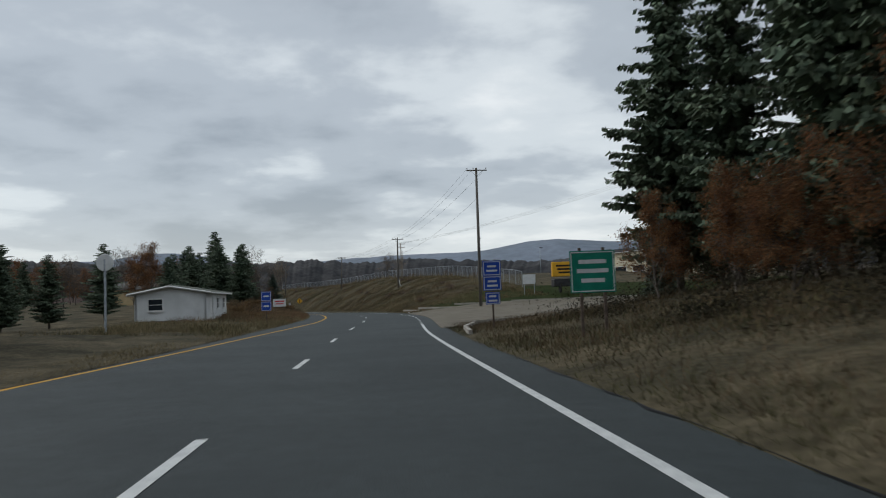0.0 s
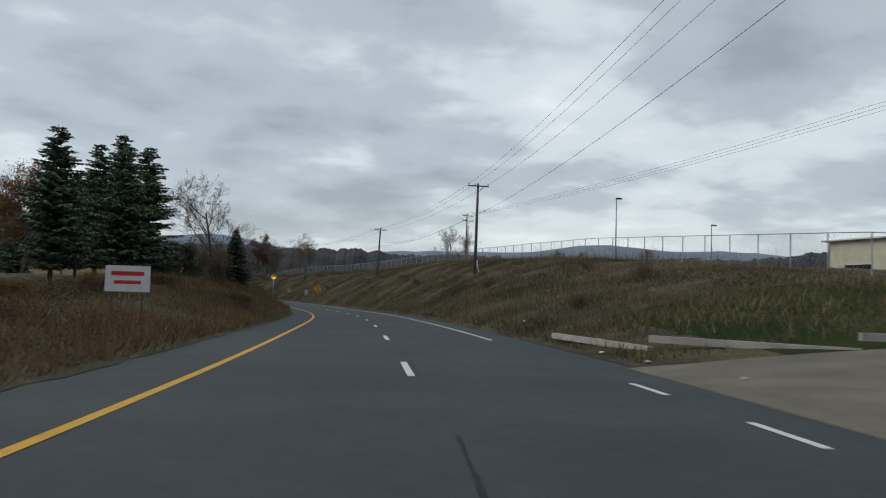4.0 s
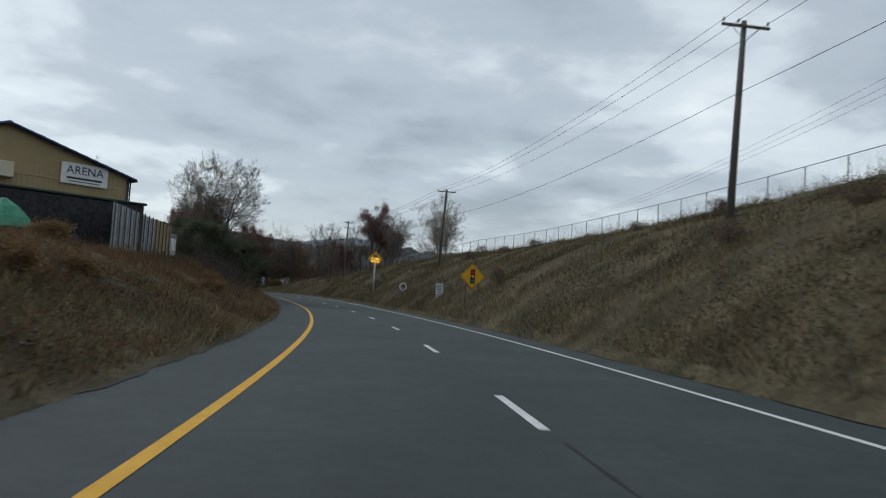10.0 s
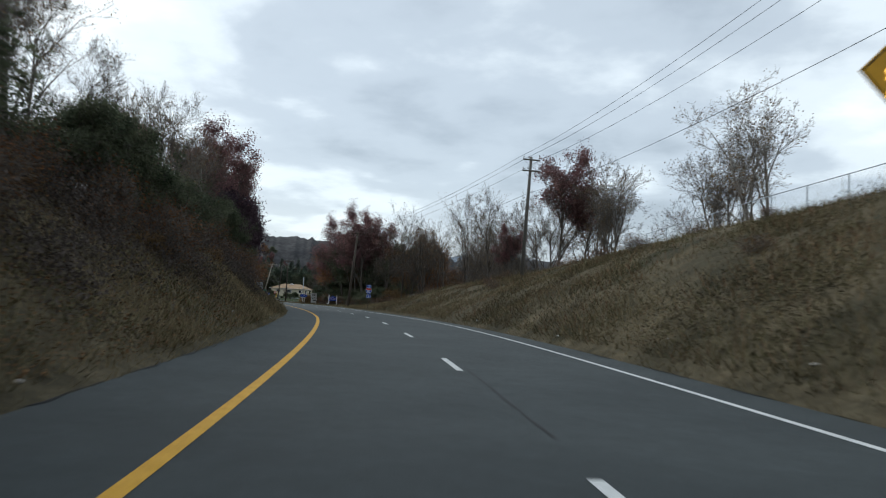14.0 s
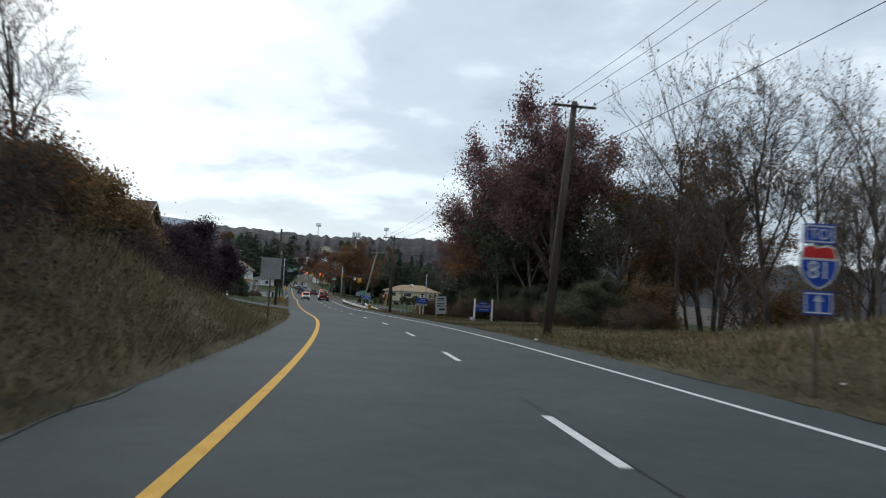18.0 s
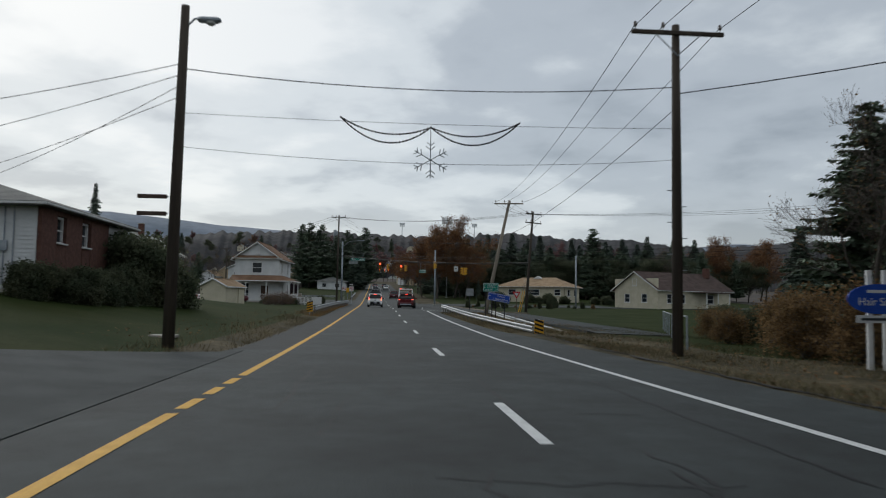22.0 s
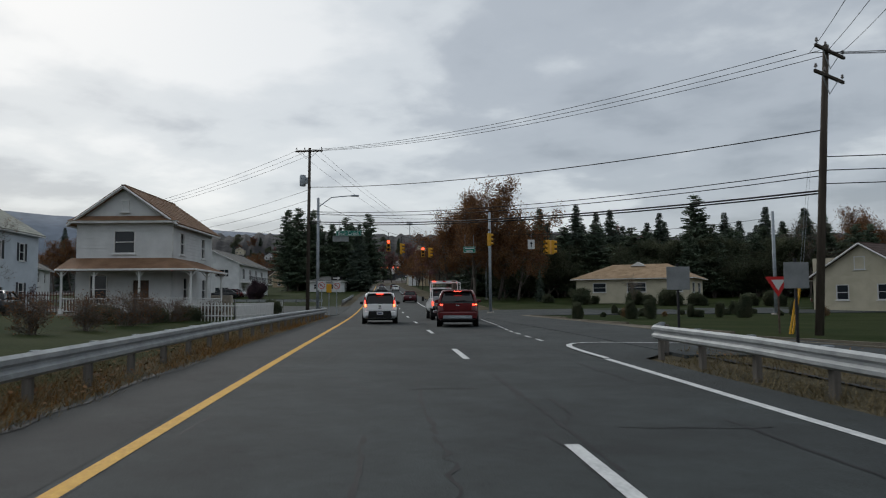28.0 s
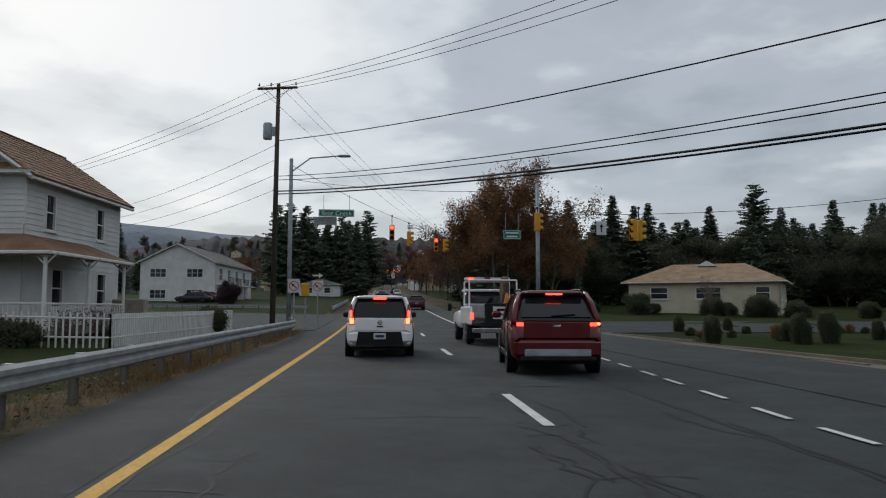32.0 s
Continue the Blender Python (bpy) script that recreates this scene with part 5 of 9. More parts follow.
# ---- buildings ----
SIDING = surf("white_siding", (.52, .53, .53), (.62, .63, .63), .8, .7, .1, fine=20, fine_mix=.15)
SIDING_BLUE = surf("pale_blue_siding", (.46, .51, .55), (.54, .59, .63), .8, .7, .1, fine=20, fine_mix=.15)
CREAM = surf("cream_siding", (.46, .42, .31), (.55, .50, .38), .8, .75, .1)
TAN_METAL = surf("tan_metal_siding", (.28, .215, .115), (.33, .255, .14), .5, .6, .1)
BRICK_RED = surf("red_brick", (.090, .045, .036), (.130, .066, .050), 5, .85, .5, fine=25, fine_mix=.5)
BRICK_TAN = surf("tan_brick", (.33, .26, .17), (.42, .34, .23), 5, .85, .5, fine=25, fine_mix=.5)
ROOF_BROWN = surf("brown_shingles", (.15, .085, .05), (.22, .13, .08), 1.2, .9, .7, fine=14, fine_mix=.5)
ROOF_GREY = surf("grey_shingles", (.10, .10, .095), (.16, .16, .15), 1.2, .9, .7, fine=14, fine_mix=.5)
ROOF_PALE = surf("pale_shingles", (.24, .25, .22), (.32, .33, .29), 1.2, .9, .7, fine=14, fine_mix=.5)
ROOF_DARK = surf("dark_brown_shingles", (.065, .045, .040), (.10, .07, .06), 1.2, .9, .7, fine=14, fine_mix=.5)
ROOF_TAN = surf("tan_shingles", (.25, .17, .10), (.34, .24, .15), 1.2, .9, .7, fine=14, fine_mix=.5)
TRIM = surf("white_trim", (.58, .58, .57), (.66, .66, .65), 3, .6)
PANE = glass("window_pane")
CURTAIN = surf("pale_curtain", (.30, .30, .28), (.40, .40, .37), 6, .9)
SHUTTER = surf("dark_shutter", (.03, .035, .04), (.045, .05, .055), 6, .7)
DOOR = surf("dark_door", (.06, .04, .03), (.09, .06, .045), 4, .6)
STONE = surf("fieldstone", (.25, .22, .18), (.36, .32, .27), 4, .9, .6)


def wall(parent, m, w, h, holes, material, lap=0.0, thick=.18, name="wall"):
    """A wall standing along x of m, facing -y, with openings (x, z, width, height) that go through."""
    xs = sorted({0, w, *[v for x, z, a, b in holes for v in (x, x + a)]})
    zs = sorted({0, h, *[v for x, z, a, b in holes for v in (z, z + b)]})
    body = Mesh()
    nx, nz = len(xs) - 1, len(zs) - 1
    full = {(i, k) for i in range(nx) for k in range(nz) if not any(x < (xs[i] + xs[i + 1])/2 < x + a and z < (zs[k] + zs[k + 1])/2 < z + b for x, z, a, b in holes)}
    body.v = [(x, y, z) for y in (0, thick) for x in xs for z in zs]

    def at_grid(i, k, back=0):
        return back*(nx + 1)*(nz + 1) + i*(nz + 1) + k
    for i, k in full:
        a, b, c, e = at_grid(i, k), at_grid(i + 1, k), at_grid(i + 1, k + 1), at_grid(i, k + 1)
        o = (nx + 1)*(nz + 1)
        body.f += [(a, b, c, e), (e + o, c + o, b + o, a + o)]
        for step, p, q in (((0, -1), b, a), ((1, 0), c, b), ((0, 1), e, c), ((-1, 0), a, e)):
            if (i + step[0], k + step[1]) not in full:
                body.f.append((p, q, q + o, p + o))
    ob = part(name, body, material, parent, m=m)
    if lap:
        boards = Mesh()
        n = int(h / lap)
        for i in range(n):
            z0, z1 = i*h/n, (i + 1)*h/n
            cuts = [(0.0, w)]
            for x, z, a, b in holes:
                if z0 < z + b and z1 > z:
                    cuts = [c for p, q in cuts for c in ((p, min(q, x)), (max(p, x + a), q)) if c[1] - c[0] > .02]
            for p, q in cuts:
                boards.add([(p, -.028, z0), (q, -.028, z0), (q, -.004, z1), (p, -.004, z1), (p, 0, z0), (q, 0, z0)], [(0, 1, 2, 3), (4, 5, 1, 0)])
        tagged(part("siding", boards, material, ob), kind="stuff")
    return ob


def gable(parent, m, w, rise_h, material, lap=0.0, thick=.18, vent=None):
    body = Mesh()
    body.add([(0, 0, 0), (w, 0, 0), (w/2, 0, rise_h), (0, thick, 0), (w, thick, 0), (w/2, thick, rise_h)], [(0, 1, 2), (5, 4, 3), (0, 3, 4, 1), (1, 4, 5, 2), (2, 5, 3, 0)])
    ob = part("gable", body, material, parent, m=m)
    if lap:
        boards = Mesh()
        n = int(rise_h / lap)
        for i in range(n):
            z0, z1 = i*rise_h/n, (i + 1)*rise_h/n
            e0, e1 = w/2*z0/rise_h, w/2*z1/rise_h
            boards.add([(e0, -.028, z0), (w - e0, -.028, z0), (w - e1, -.004, z1), (e1, -.004, z1)], [(0, 1, 2, 3)])
        tagged(part("siding", boards, material, ob), kind="stuff")
    if vent:
        window(parent, m @ Matrix.Translation((w/2 - vent[0]/2, -.02, vent[2])), vent[0], vent[1])
    return ob


def window(parent, m, w, h, frame_mat=None, shutters=False, bars=(0, 1), curtain=.45):
    """A window in its opening: frame, sash bars, pane, sill; m at its lower left, facing -y."""
    frame_mat = frame_mat or TRIM
    fr = Mesh()
    t = .07
    for c, s in (((w/2, -.01, t/2), (w, .1, t)), ((w/2, -.01, h - t/2), (w, .1, t)), ((t/2, -.01, h/2), (t, .1, h - 2*t)), ((w - t/2, -.01, h/2), (t, .1, h - 2*t))):
        fr.box(c, s)
    ob = part("window", fr, frame_mat, parent, m=m)
    bar = Mesh()
    for k in range(bars[0]):
        bar.box((w*(k + 1)/(bars[0] + 1), .0, h/2), (.05, .06, h - 2*t))
    for k in range(bars[1]):
        bar.box((w/2, .003, h*(k + 1)/(bars[1] + 1)), (w - 2*t, .06, .05))
    if bar.v:
        part("sash_bar", bar, frame_mat, ob)
    part("pane", Mesh().box((w/2, .04, h/2), (w - 2*t, .012, h - 2*t)), PANE, ob)
    if curtain:
        part("curtain", Mesh().box((w/2, .09, h - t - h*curtain/2), (w - 2*t, .02, h*curtain)), CURTAIN, ob)
    part("sill", Mesh().box((w/2, -.07, -.03), (w + .14, .14, .06)), frame_mat, ob)
    if shutters:
        for x in (-.22, w + .22):
            part("shutter", Mesh().box((x, -.04, h/2), (.36, .04, h), bevel=.01), SHUTTER, ob)
    return ob


def gable_roof(parent, w, length, z, rise_h, material, over=.35, thick=.14, trim=None):
    """Roof with its ridge along y, over a body w wide (centred on x) and length long from y=0."""
    run = w/2 + over
    fall = rise_h * over / (w/2)
    for e in (-1, 1):
        sl = Mesh()
        a, b = Vector((e*run, -over, z - fall)), Vector((0, -over, z + rise_h))
        nrm = Vector((e*rise_h, 0, w/2)).normalized() * thick
        L = Vector((0, length + 2*over, 0))
        n = 12
        edge = [a, b]
        for i in range(n, 0, -1):
            edge += [a.lerp(b, i/n) + nrm, a.lerp(b, (i - 1)/n) + nrm*1.15]
        k = len(edge)
        ring = [(i, (i + 1) % k, (i + 1) % k + k, i + k) for i in range(k)]
        caps = [tuple(range(k)), tuple(range(2*k - 1, k - 1, -1))]
        sl.add(edge + [q + L for q in edge], [tuple(reversed(f)) for f in ring + caps] if e < 0 else ring + caps)
        part("roof", sl, material, parent)
        fa = Mesh()
        for yy in (-over - .02, length + over + .02):
            d = Vector((0, yy, 0)) - Vector((0, -over, 0))
            fa.path([a + d + Vector((0, 0, .03)), b + d + Vector((0, 0, .03))], .075, 4)
        fa.tube(a + Vector((e*.03, 0, 0)), a + L + Vector((e*.03, 0, 0)), .07, seg=5)
        part("fascia", fa, trim or TRIM, parent)
    part("ridge_cap", Mesh().box((0, length/2, z + rise_h + thick), (.24, length + 2*over, .06)), material, parent)


def hip_roof(parent, w, length, z, rise_h, material, over=.5, ridge=.4):
    x, y0, y1 = w/2 + over, -over, length + over
    k = length * ridge / 2
    a = [(-x, y0, z), (x, y0, z), (x, y1, z), (-x, y1, z), (0, length/2 - k, z + rise_h), (0, length/2 + k, z + rise_h)]
    low = [(p[0], p[1], p[2] - .16) for p in a[:4]]
    m = Mesh().add(a + low, [(0, 1, 4), (1, 2, 5, 4), (2, 3, 5), (3, 0, 4, 5), (9, 8, 7, 6), (0, 6, 7, 1), (1, 7, 8, 2), (2, 8, 9, 3), (3, 9, 6, 0)])
    part("roof", m, material, parent)
    g = Mesh()
    for p, q in zip(low, low[1:] + low[:1]):
        g.tube(Vector(p) + Vector((0, 0, .08)), Vector(q) + Vector((0, 0, .08)), .06, seg=5)
    part("gutter", g, TRIM, parent)


def shell(parent, w, length, h, material, front=(), right=(), left=(), back=(), lap=0.0, win=None, bars=(0, 1), shutters=False):
    """Four walls round (0..length) in y and centred in x, with windows in the given openings."""
    sides = {"front": (pose(-w/2, 0, 0), w, front), "right": (pose(w/2, 0, 0, 0, 0, 90), length, right), "back": (pose(w/2, length, 0, 0, 0, 180), w, back), "left": (pose(-w/2, length, 0, 0, 0, -90), length, left)}
    for key, (m, ww, holes) in sides.items():
        wall(parent, m, ww, h, [q[:4] for q in holes], material, lap)
        for q in holes:
            if len(q) > 4 and q[4] == "door":
                ob = part("door", Mesh().box((q[2]/2, .1, q[3]/2), (q[2], .05, q[3]), bevel=.01), DOOR if len(q) < 6 else q[5], parent, m=m @ Matrix.Translation((q[0], 0, q[1])))
                part("handle", Mesh().lathe([(.02, 0), (.035, .03), (.02, .06)], 8, Matrix.Translation((q[2]*.85, .05, q[3]*.47)) @ Matrix.Rotation(radians(90), 4, "X")), STEEL, ob)
            else:
                window(parent, m @ Matrix.Translation((q[0], .02, q[1])), q[2], q[3], win, shutters, bars)
    part("floor_slab", Mesh().box((0, length/2, -.6), (w + .1, length + .1, 1.3)), CONCRETE, parent)


# two-storey white house with a wrap-round porch
def porch_house():
    ob = thing("house", at(498.6, -17.2, 0, -4), "white two-storey wooden house with brown roof and a porch", "house")
    w, L, h = 5.7, 8.0, 5.7
    shell(ob, w, L, h, SIDING, front=((.8, .75, 1.1, 1.75), (3.4, .1, .95, 2.05, "door"), (2.2, 3.75, 1.3, 1.4)), right=((1.4, 3.75, .75, 1.4), (5.6, 3.75, .75, 1.4), (2.0, .9, .9, 1.5), (5.8, .9, .9, 1.5)), left=((2, 3.75, .9, 1.4), (5.5, 3.75, .9, 1.4)), lap=.2)
    gable(ob, pose(-w/2, 0, h), w, 2.0, SIDING, .2, vent=(.5, .75, .55))
    gable(ob, pose(w/2, L, h, 0, 0, 180), w, 2.0, SIDING, .2)
    gable_roof(ob, w, L, h, 2.0, ROOF_BROWN, .4)
    part("eave_band", Mesh().box((0, -.22, h - .06), (w + .7, .5, .14)), TRIM, ob)
    part("pent_roof", Mesh().add([(-w/2 - .38, -.52, h + .01), (w/2 + .38, -.52, h + .01), (w/2 - .05, -.03, h + .32), (-w/2 + .05, -.03, h + .32), (-w/2 - .38, -.03, h + .01), (w/2 + .38, -.03, h + .01)], [(0, 1, 2, 3), (1, 5, 2), (0, 3, 4), (4, 5, 1, 0)]), ROOF_BROWN, ob, "narrow shingled pent roof below the gable")
    # porch round front and right
    d = 1.95
    roof = Mesh()
    z0, z1 = 2.75, 3.5
    x0, x1 = -w/2 - .3, w/2 + d
    A = [(x0, -d, z0), (x1, -d, z0), (x1, 4.8, z0), (w/2, 4.8, z1), (w/2, 0, z1), (x0, 0, z1)]
    low = [(p[0], p[1], p[2] - .14) for p in A]
    roof.add(A + low, [(0, 1, 4, 5), (1, 2, 3, 4), (11, 10, 7, 6), (10, 9, 8, 7), (0, 6, 7, 1), (1, 7, 8, 2), (2, 8, 9, 3), (5, 11, 6, 0)])
    pr = part("porch_roof", roof, ROOF_BROWN, ob)
    g = Mesh().tube((x0, -d, z0 - .05), (x1, -d, z0 - .05), .07, seg=5).tube((x1, -d, z0 - .05), (x1, 4.8, z0 - .05), .07, seg=5)
    part("gutter", g, TRIM, pr)
    dk = part("porch_deck", Mesh().box(((x0 + x1)/2, -d/2, .1), (x1 - x0 - .3, d, .2)).box((w/2 + d/2, 2.4, .1), (d, 4.8, .2)), CONCRETE, ob)
    posts = [(x0 + .3, -d + .2), (-1.0, -d + .2), (1.6, -d + .2), (x1 - .25, -d + .2), (x1 - .25, 1.4), (x1 - .25, 4.5)]
    for x, y in posts:
        p = part("porch_post", Mesh().tube((x, y, .2), (x, y, 2.75), .07, seg=8).box((x, y, .35), (.2, .2, .3)).box((x, y, 2.65), (.22, .22, .16)), TRIM, ob)
        br = Mesh()
        for e in (-1, 1):
            br.tube((x, y, 2.3), (x + e*.4, y, 2.72), .03, seg=5)
        part("bracket", br, TRIM, p)
    for (xa, ya), (xb, yb) in zip(posts, posts[1:]):
        a, b = Vector((xa, ya, 0)), Vector((xb, yb, 0))
        rl = part("railing", Mesh().tube(a + Vector((0, 0, 1.05)), b + Vector((0, 0, 1.05)), .04, seg=6).tube(a + Vector((0, 0, .35)), b + Vector((0, 0, .35)), .03, seg=6), TRIM, ob)
        n = int((b - a).length / .16)
        for i in range(1, n):
            p = a.lerp(b, i/n)
            part("baluster", Mesh().tube(p + Vector((0, 0, .35)), p + Vector((0, 0, 1.05)), .018, seg=4), TRIM, rl)
    part("downspout", Mesh().path([(w/2 + .05, -.06, h), (w/2 + .05, -.06, 3.8)], .04, 6), TRIM, ob)
    part("stone_pier", Mesh().box((w/2 + 1.2, 6.5, .55), (1.4, .5, 1.5), bevel=.04), STONE, ob)
    return ob


porch_house()


def picket_fence(pts, label, tall=1.0, material=None):
    ob = thing("picket_fence", Matrix(), label, "fence")
    for (s, d), (s2, d2) in zip(pts, pts[1:]):
        a, b = at(s, d).translation, at(s2, d2).translation
        n = int((b - a).length / .17)
        part("rail", Mesh().tube(a + Vector((0, 0, tall*.3)), b + Vector((0, 0, tall*.3)), .03, seg=4).tube(a + Vector((0, 0, tall*.85)), b + Vector((0, 0, tall*.85)), .03, seg=4), material or TRIM, ob)
        for i in range(n + 1):
            p = a.lerp(b, i/n)
            part("picket", Mesh().box(p + Vector((0, 0, tall/2)), (.075, .03, tall)), material or TRIM, ob)


picket_fence([(492.5, -13.0), (494, -9.8), (509, -9.2)], "white picket fence before a porch")
picket_fence([(482, -26), (477, -19.5)], "weathered brown board fence beside a shed", 1.5, RUSTY)
picket_fence([(501.0, -21.0), (501.0, -26.5)], "red brown board fence beside a white house", 1.45, BRICK_RED)


def farmhouse():
    ob = thing("house", at(506, -36.2, -.2, 0), "large pale blue two-storey farmhouse with grey roof", "house")
    w, L, h = 8.5, 15.0, 7.0
    wins = ((1.2, 4.5, .95, 1.5), (4.0, 4.5, .95, 1.5), (7.6, 4.5, .95, 1.5), (11.5, 4.5, .95, 1.5), (1.2, 1.2, .95, 1.5), (4.2, 1.2, 1.6, 1.5), (8, .2, .95, 2.05, "door"), (11.5, 1.2, .95, 1.5))
    shell(ob, w, L, h, SIDING_BLUE, front=((2.2, 4.4, .95, 1.5), (5.4, 4.4, .95, 1.5), (3.4, 1.2, 1.2, 1.5)), right=wins, lap=.25, shutters=True)
    gable(ob, pose(-w/2, 0, h), w, 2.6, SIDING_BLUE, .25)
    gable(ob, pose(w/2, L, h, 0, 0, 180), w, 2.6, SIDING_BLUE, .25)
    gable_roof(ob, w, L, h, 2.6, ROOF_PALE, .4)
    ch = part("chimney", Mesh().box((.9, 4.0, h + 3.0), (.7, .7, 1.8), bevel=.03), BRICK_RED, ob)
    part("cap", Mesh().box((.9, 4.0, h + 3.95), (.85, .85, .12)), CONCRETE, ch)
    di = part("satellite_dish", Mesh().lathe([(.02, 0), (.25, .05), (.42, .16)], 14, pose(2.6, -.5, 1.7, 70)), STEEL_DULL, ob, "grey satellite dish")
    part("arm", Mesh().tube((2.6, -.05, 1.5), (2.6, -.5, 1.7), .03, seg=5), STEEL_DULL, di)
    return ob


farmhouse()


def shed():
    ob = thing("garden_shed", at(470, -16.7, -.3, -18), "small tan wooden garden shed with brown roof", "shed")
    shell(ob, 2.6, 3.4, 1.7, CREAM, right=((1.1, .1, 1.2, 1.5, "door", CREAM),), lap=.22)
    gable(ob, pose(-1.3, 0, 1.7), 2.6, .65, CREAM, .22)
    gable(ob, pose(1.3, 3.4, 1.7, 0, 0, 180), 2.6, .65, CREAM, .22)
    gable_roof(ob, 2.6, 3.4, 1.7, .65, ROOF_TAN, .15, .08)


shed()


def ranch(m, w, L, h, roof_mat, label, wall_mat, rise_h=1.6, hip=True, front=(), right=(), left=(), brick=None, ridge=.5, lap=.2):
    ob = thing("house", m, label, "house")
    shell(ob, w, L, h, wall_mat, front=front, right=right, left=left, lap=lap)
    if hip:
        hip_roof(ob, w, L, h, rise_h, roof_mat, .55, ridge)
    else:
        gable(ob, pose(-w/2, 0, h), w, rise_h, wall_mat, lap)
        gable(ob, pose(w/2, L, h, 0, 0, 180), w, rise_h, wall_mat, lap)
        gable_roof(ob, w, L, h, rise_h, roof_mat, .45)
    if brick:
        x, y, ww, ll = brick
        part("brick_front", Mesh().box((x, y, h/2), (ww, ll, h - .02), bevel=.02), BRICK_RED, ob)
    return ob


# single-storey house on the left lawn
rc = ranch(at(435.8, -15.2, .25, 90), 10.6, 15, 3.5, ROOF_GREY, "low white and brick house with grey hip roof", SIDING, 1.75, True,
           front=((1.5, 2.0, .9, 1.1), (4.2, 2.0, .9, 1.1)), left=((7.0, 1.9, 1.3, .95), (12.1, 1.9, 1.2, .95)), ridge=.32, lap=.16)
part("brick_wing", Mesh().box((-4.55, -.09, 1.73), (1.48, .16, 3.46)).box((-2.0, -.09, 1.73), (1.72, .16, 3.46)).box((1.05, -.09, 1.73), (2.26, .16, 3.46)).box((-3.33, -.09, .98), (.90, .16, 1.96)).box((-.61, -.09, .98), (.90, .16, 1.96)).box((-3.33, -.09, 3.3), (.90, .16, .34)).box((-.61, -.09, 3.3), (.90, .16, .34)), BRICK_RED, rc, "red brick facing")
for x in (-3.35, -.65):
    part("window_sill", Mesh().box((x, -.2, 1.98), (1.0, .12, .07), bevel=.01), TRIM, rc)
part("meter_box", Mesh().box((-5.38, 1.2, 1.75), (.12, .3, .42), bevel=.02).tube((-5.36, 1.2, .2), (-5.36, 1.2, 3.3), .03, seg=6).tube((-5.36, .85, .2), (-5.36, .85, 3.3), .03, seg=6), STEEL_DULL, rc, "grey meter box with conduit")
# house behind the purple trees
hb = ranch(at(396.6, -17.8, .25, 90), 12, 14, 3.7, ROOF_DARK, "tan brick house with dark brown gabled roof", BRICK_TAN, 2.8, False,
           front=((1.6, 1.0, 1.7, 1.7), (7.6, 1.0, 1.7, 1.7)), left=((8.6, .9, 1.5, 1.8), (4.6, .1, 1.1, 2.1, "door"), (1.4, .9, 1.5, 1.8)), lap=0)
part("porch_roof", Mesh().prism([(-2.0, 0), (2.0, 0), (0, 1.1)], 2.0, pose(-6.9, 8.9, 2.9, 0, 0, 90)), ROOF_DARK, hb)
for y in (7.1, 10.7):
    part("porch_post", Mesh().tube((-7.7, y, 0), (-7.7, y, 2.95), .09, seg=8), TRIM, hb)
# bungalow right of the crossing, with tan hip roof
rg = ranch(at(537, 34.6, -.1, 58), 9, 13, 3.0, ROOF_TAN, "pale yellow bungalow with tan hip roof", CREAM, 1.8, True,
           left=((2, 1.4, 1.6, 1.1), (6, 1.4, 2.2, 1.1), (11, 1.4, 1.2, 1.1)), front=((1.5, 1.3, 1.6, 1.2), (5.5, 1.3, 1.8, 1.2)), right=((2, 1.4, 1.6, 1.1), (7, 1.4, 1.6, 1.1)), lap=0)
part("dormer", Mesh().prism([(-.9, 0), (.9, 0), (0, .5)], 1.2, pose(-.4, 6.5, 4.55, 0, 0, 90)), TRIM, rg)
# grey-roofed house with a gable to the road
rh = ranch(at(511, 37.5, -.2, -62), 8.5, 17, 3.1, ROOF_DARK, "beige house with long dark roof and white porch", CREAM, 2.6, False,
           front=((3.6, 3.6, .9, 1.1), (2.0, 1.1, 1.1, 1.3), (5.4, 1.1, 1.1, 1.3)), left=((3, .9, 1.2, 1.5), (8, .9, 1.5, 1.5)), right=((2, 1.0, 1.1, 1.4), (5, 1.0, 1.1, 1.4), (11, 1.0, 1.8, 1.4)), lap=.2)
part("porch_roof", Mesh().box((5.4, 11, 2.7), (2.6, 6, .18)), ROOF_DARK, rh)
for y in (8.3, 11, 13.7):
    part("porch_post", Mesh().tube((6.5, y, 0), (6.5, y, 2.65), .08, seg=8), TRIM, rh)
part("chimney", Mesh().box((1.2, 15, 5.9), (.9, .7, 1.6), bevel=.03), BRICK_RED, rh)


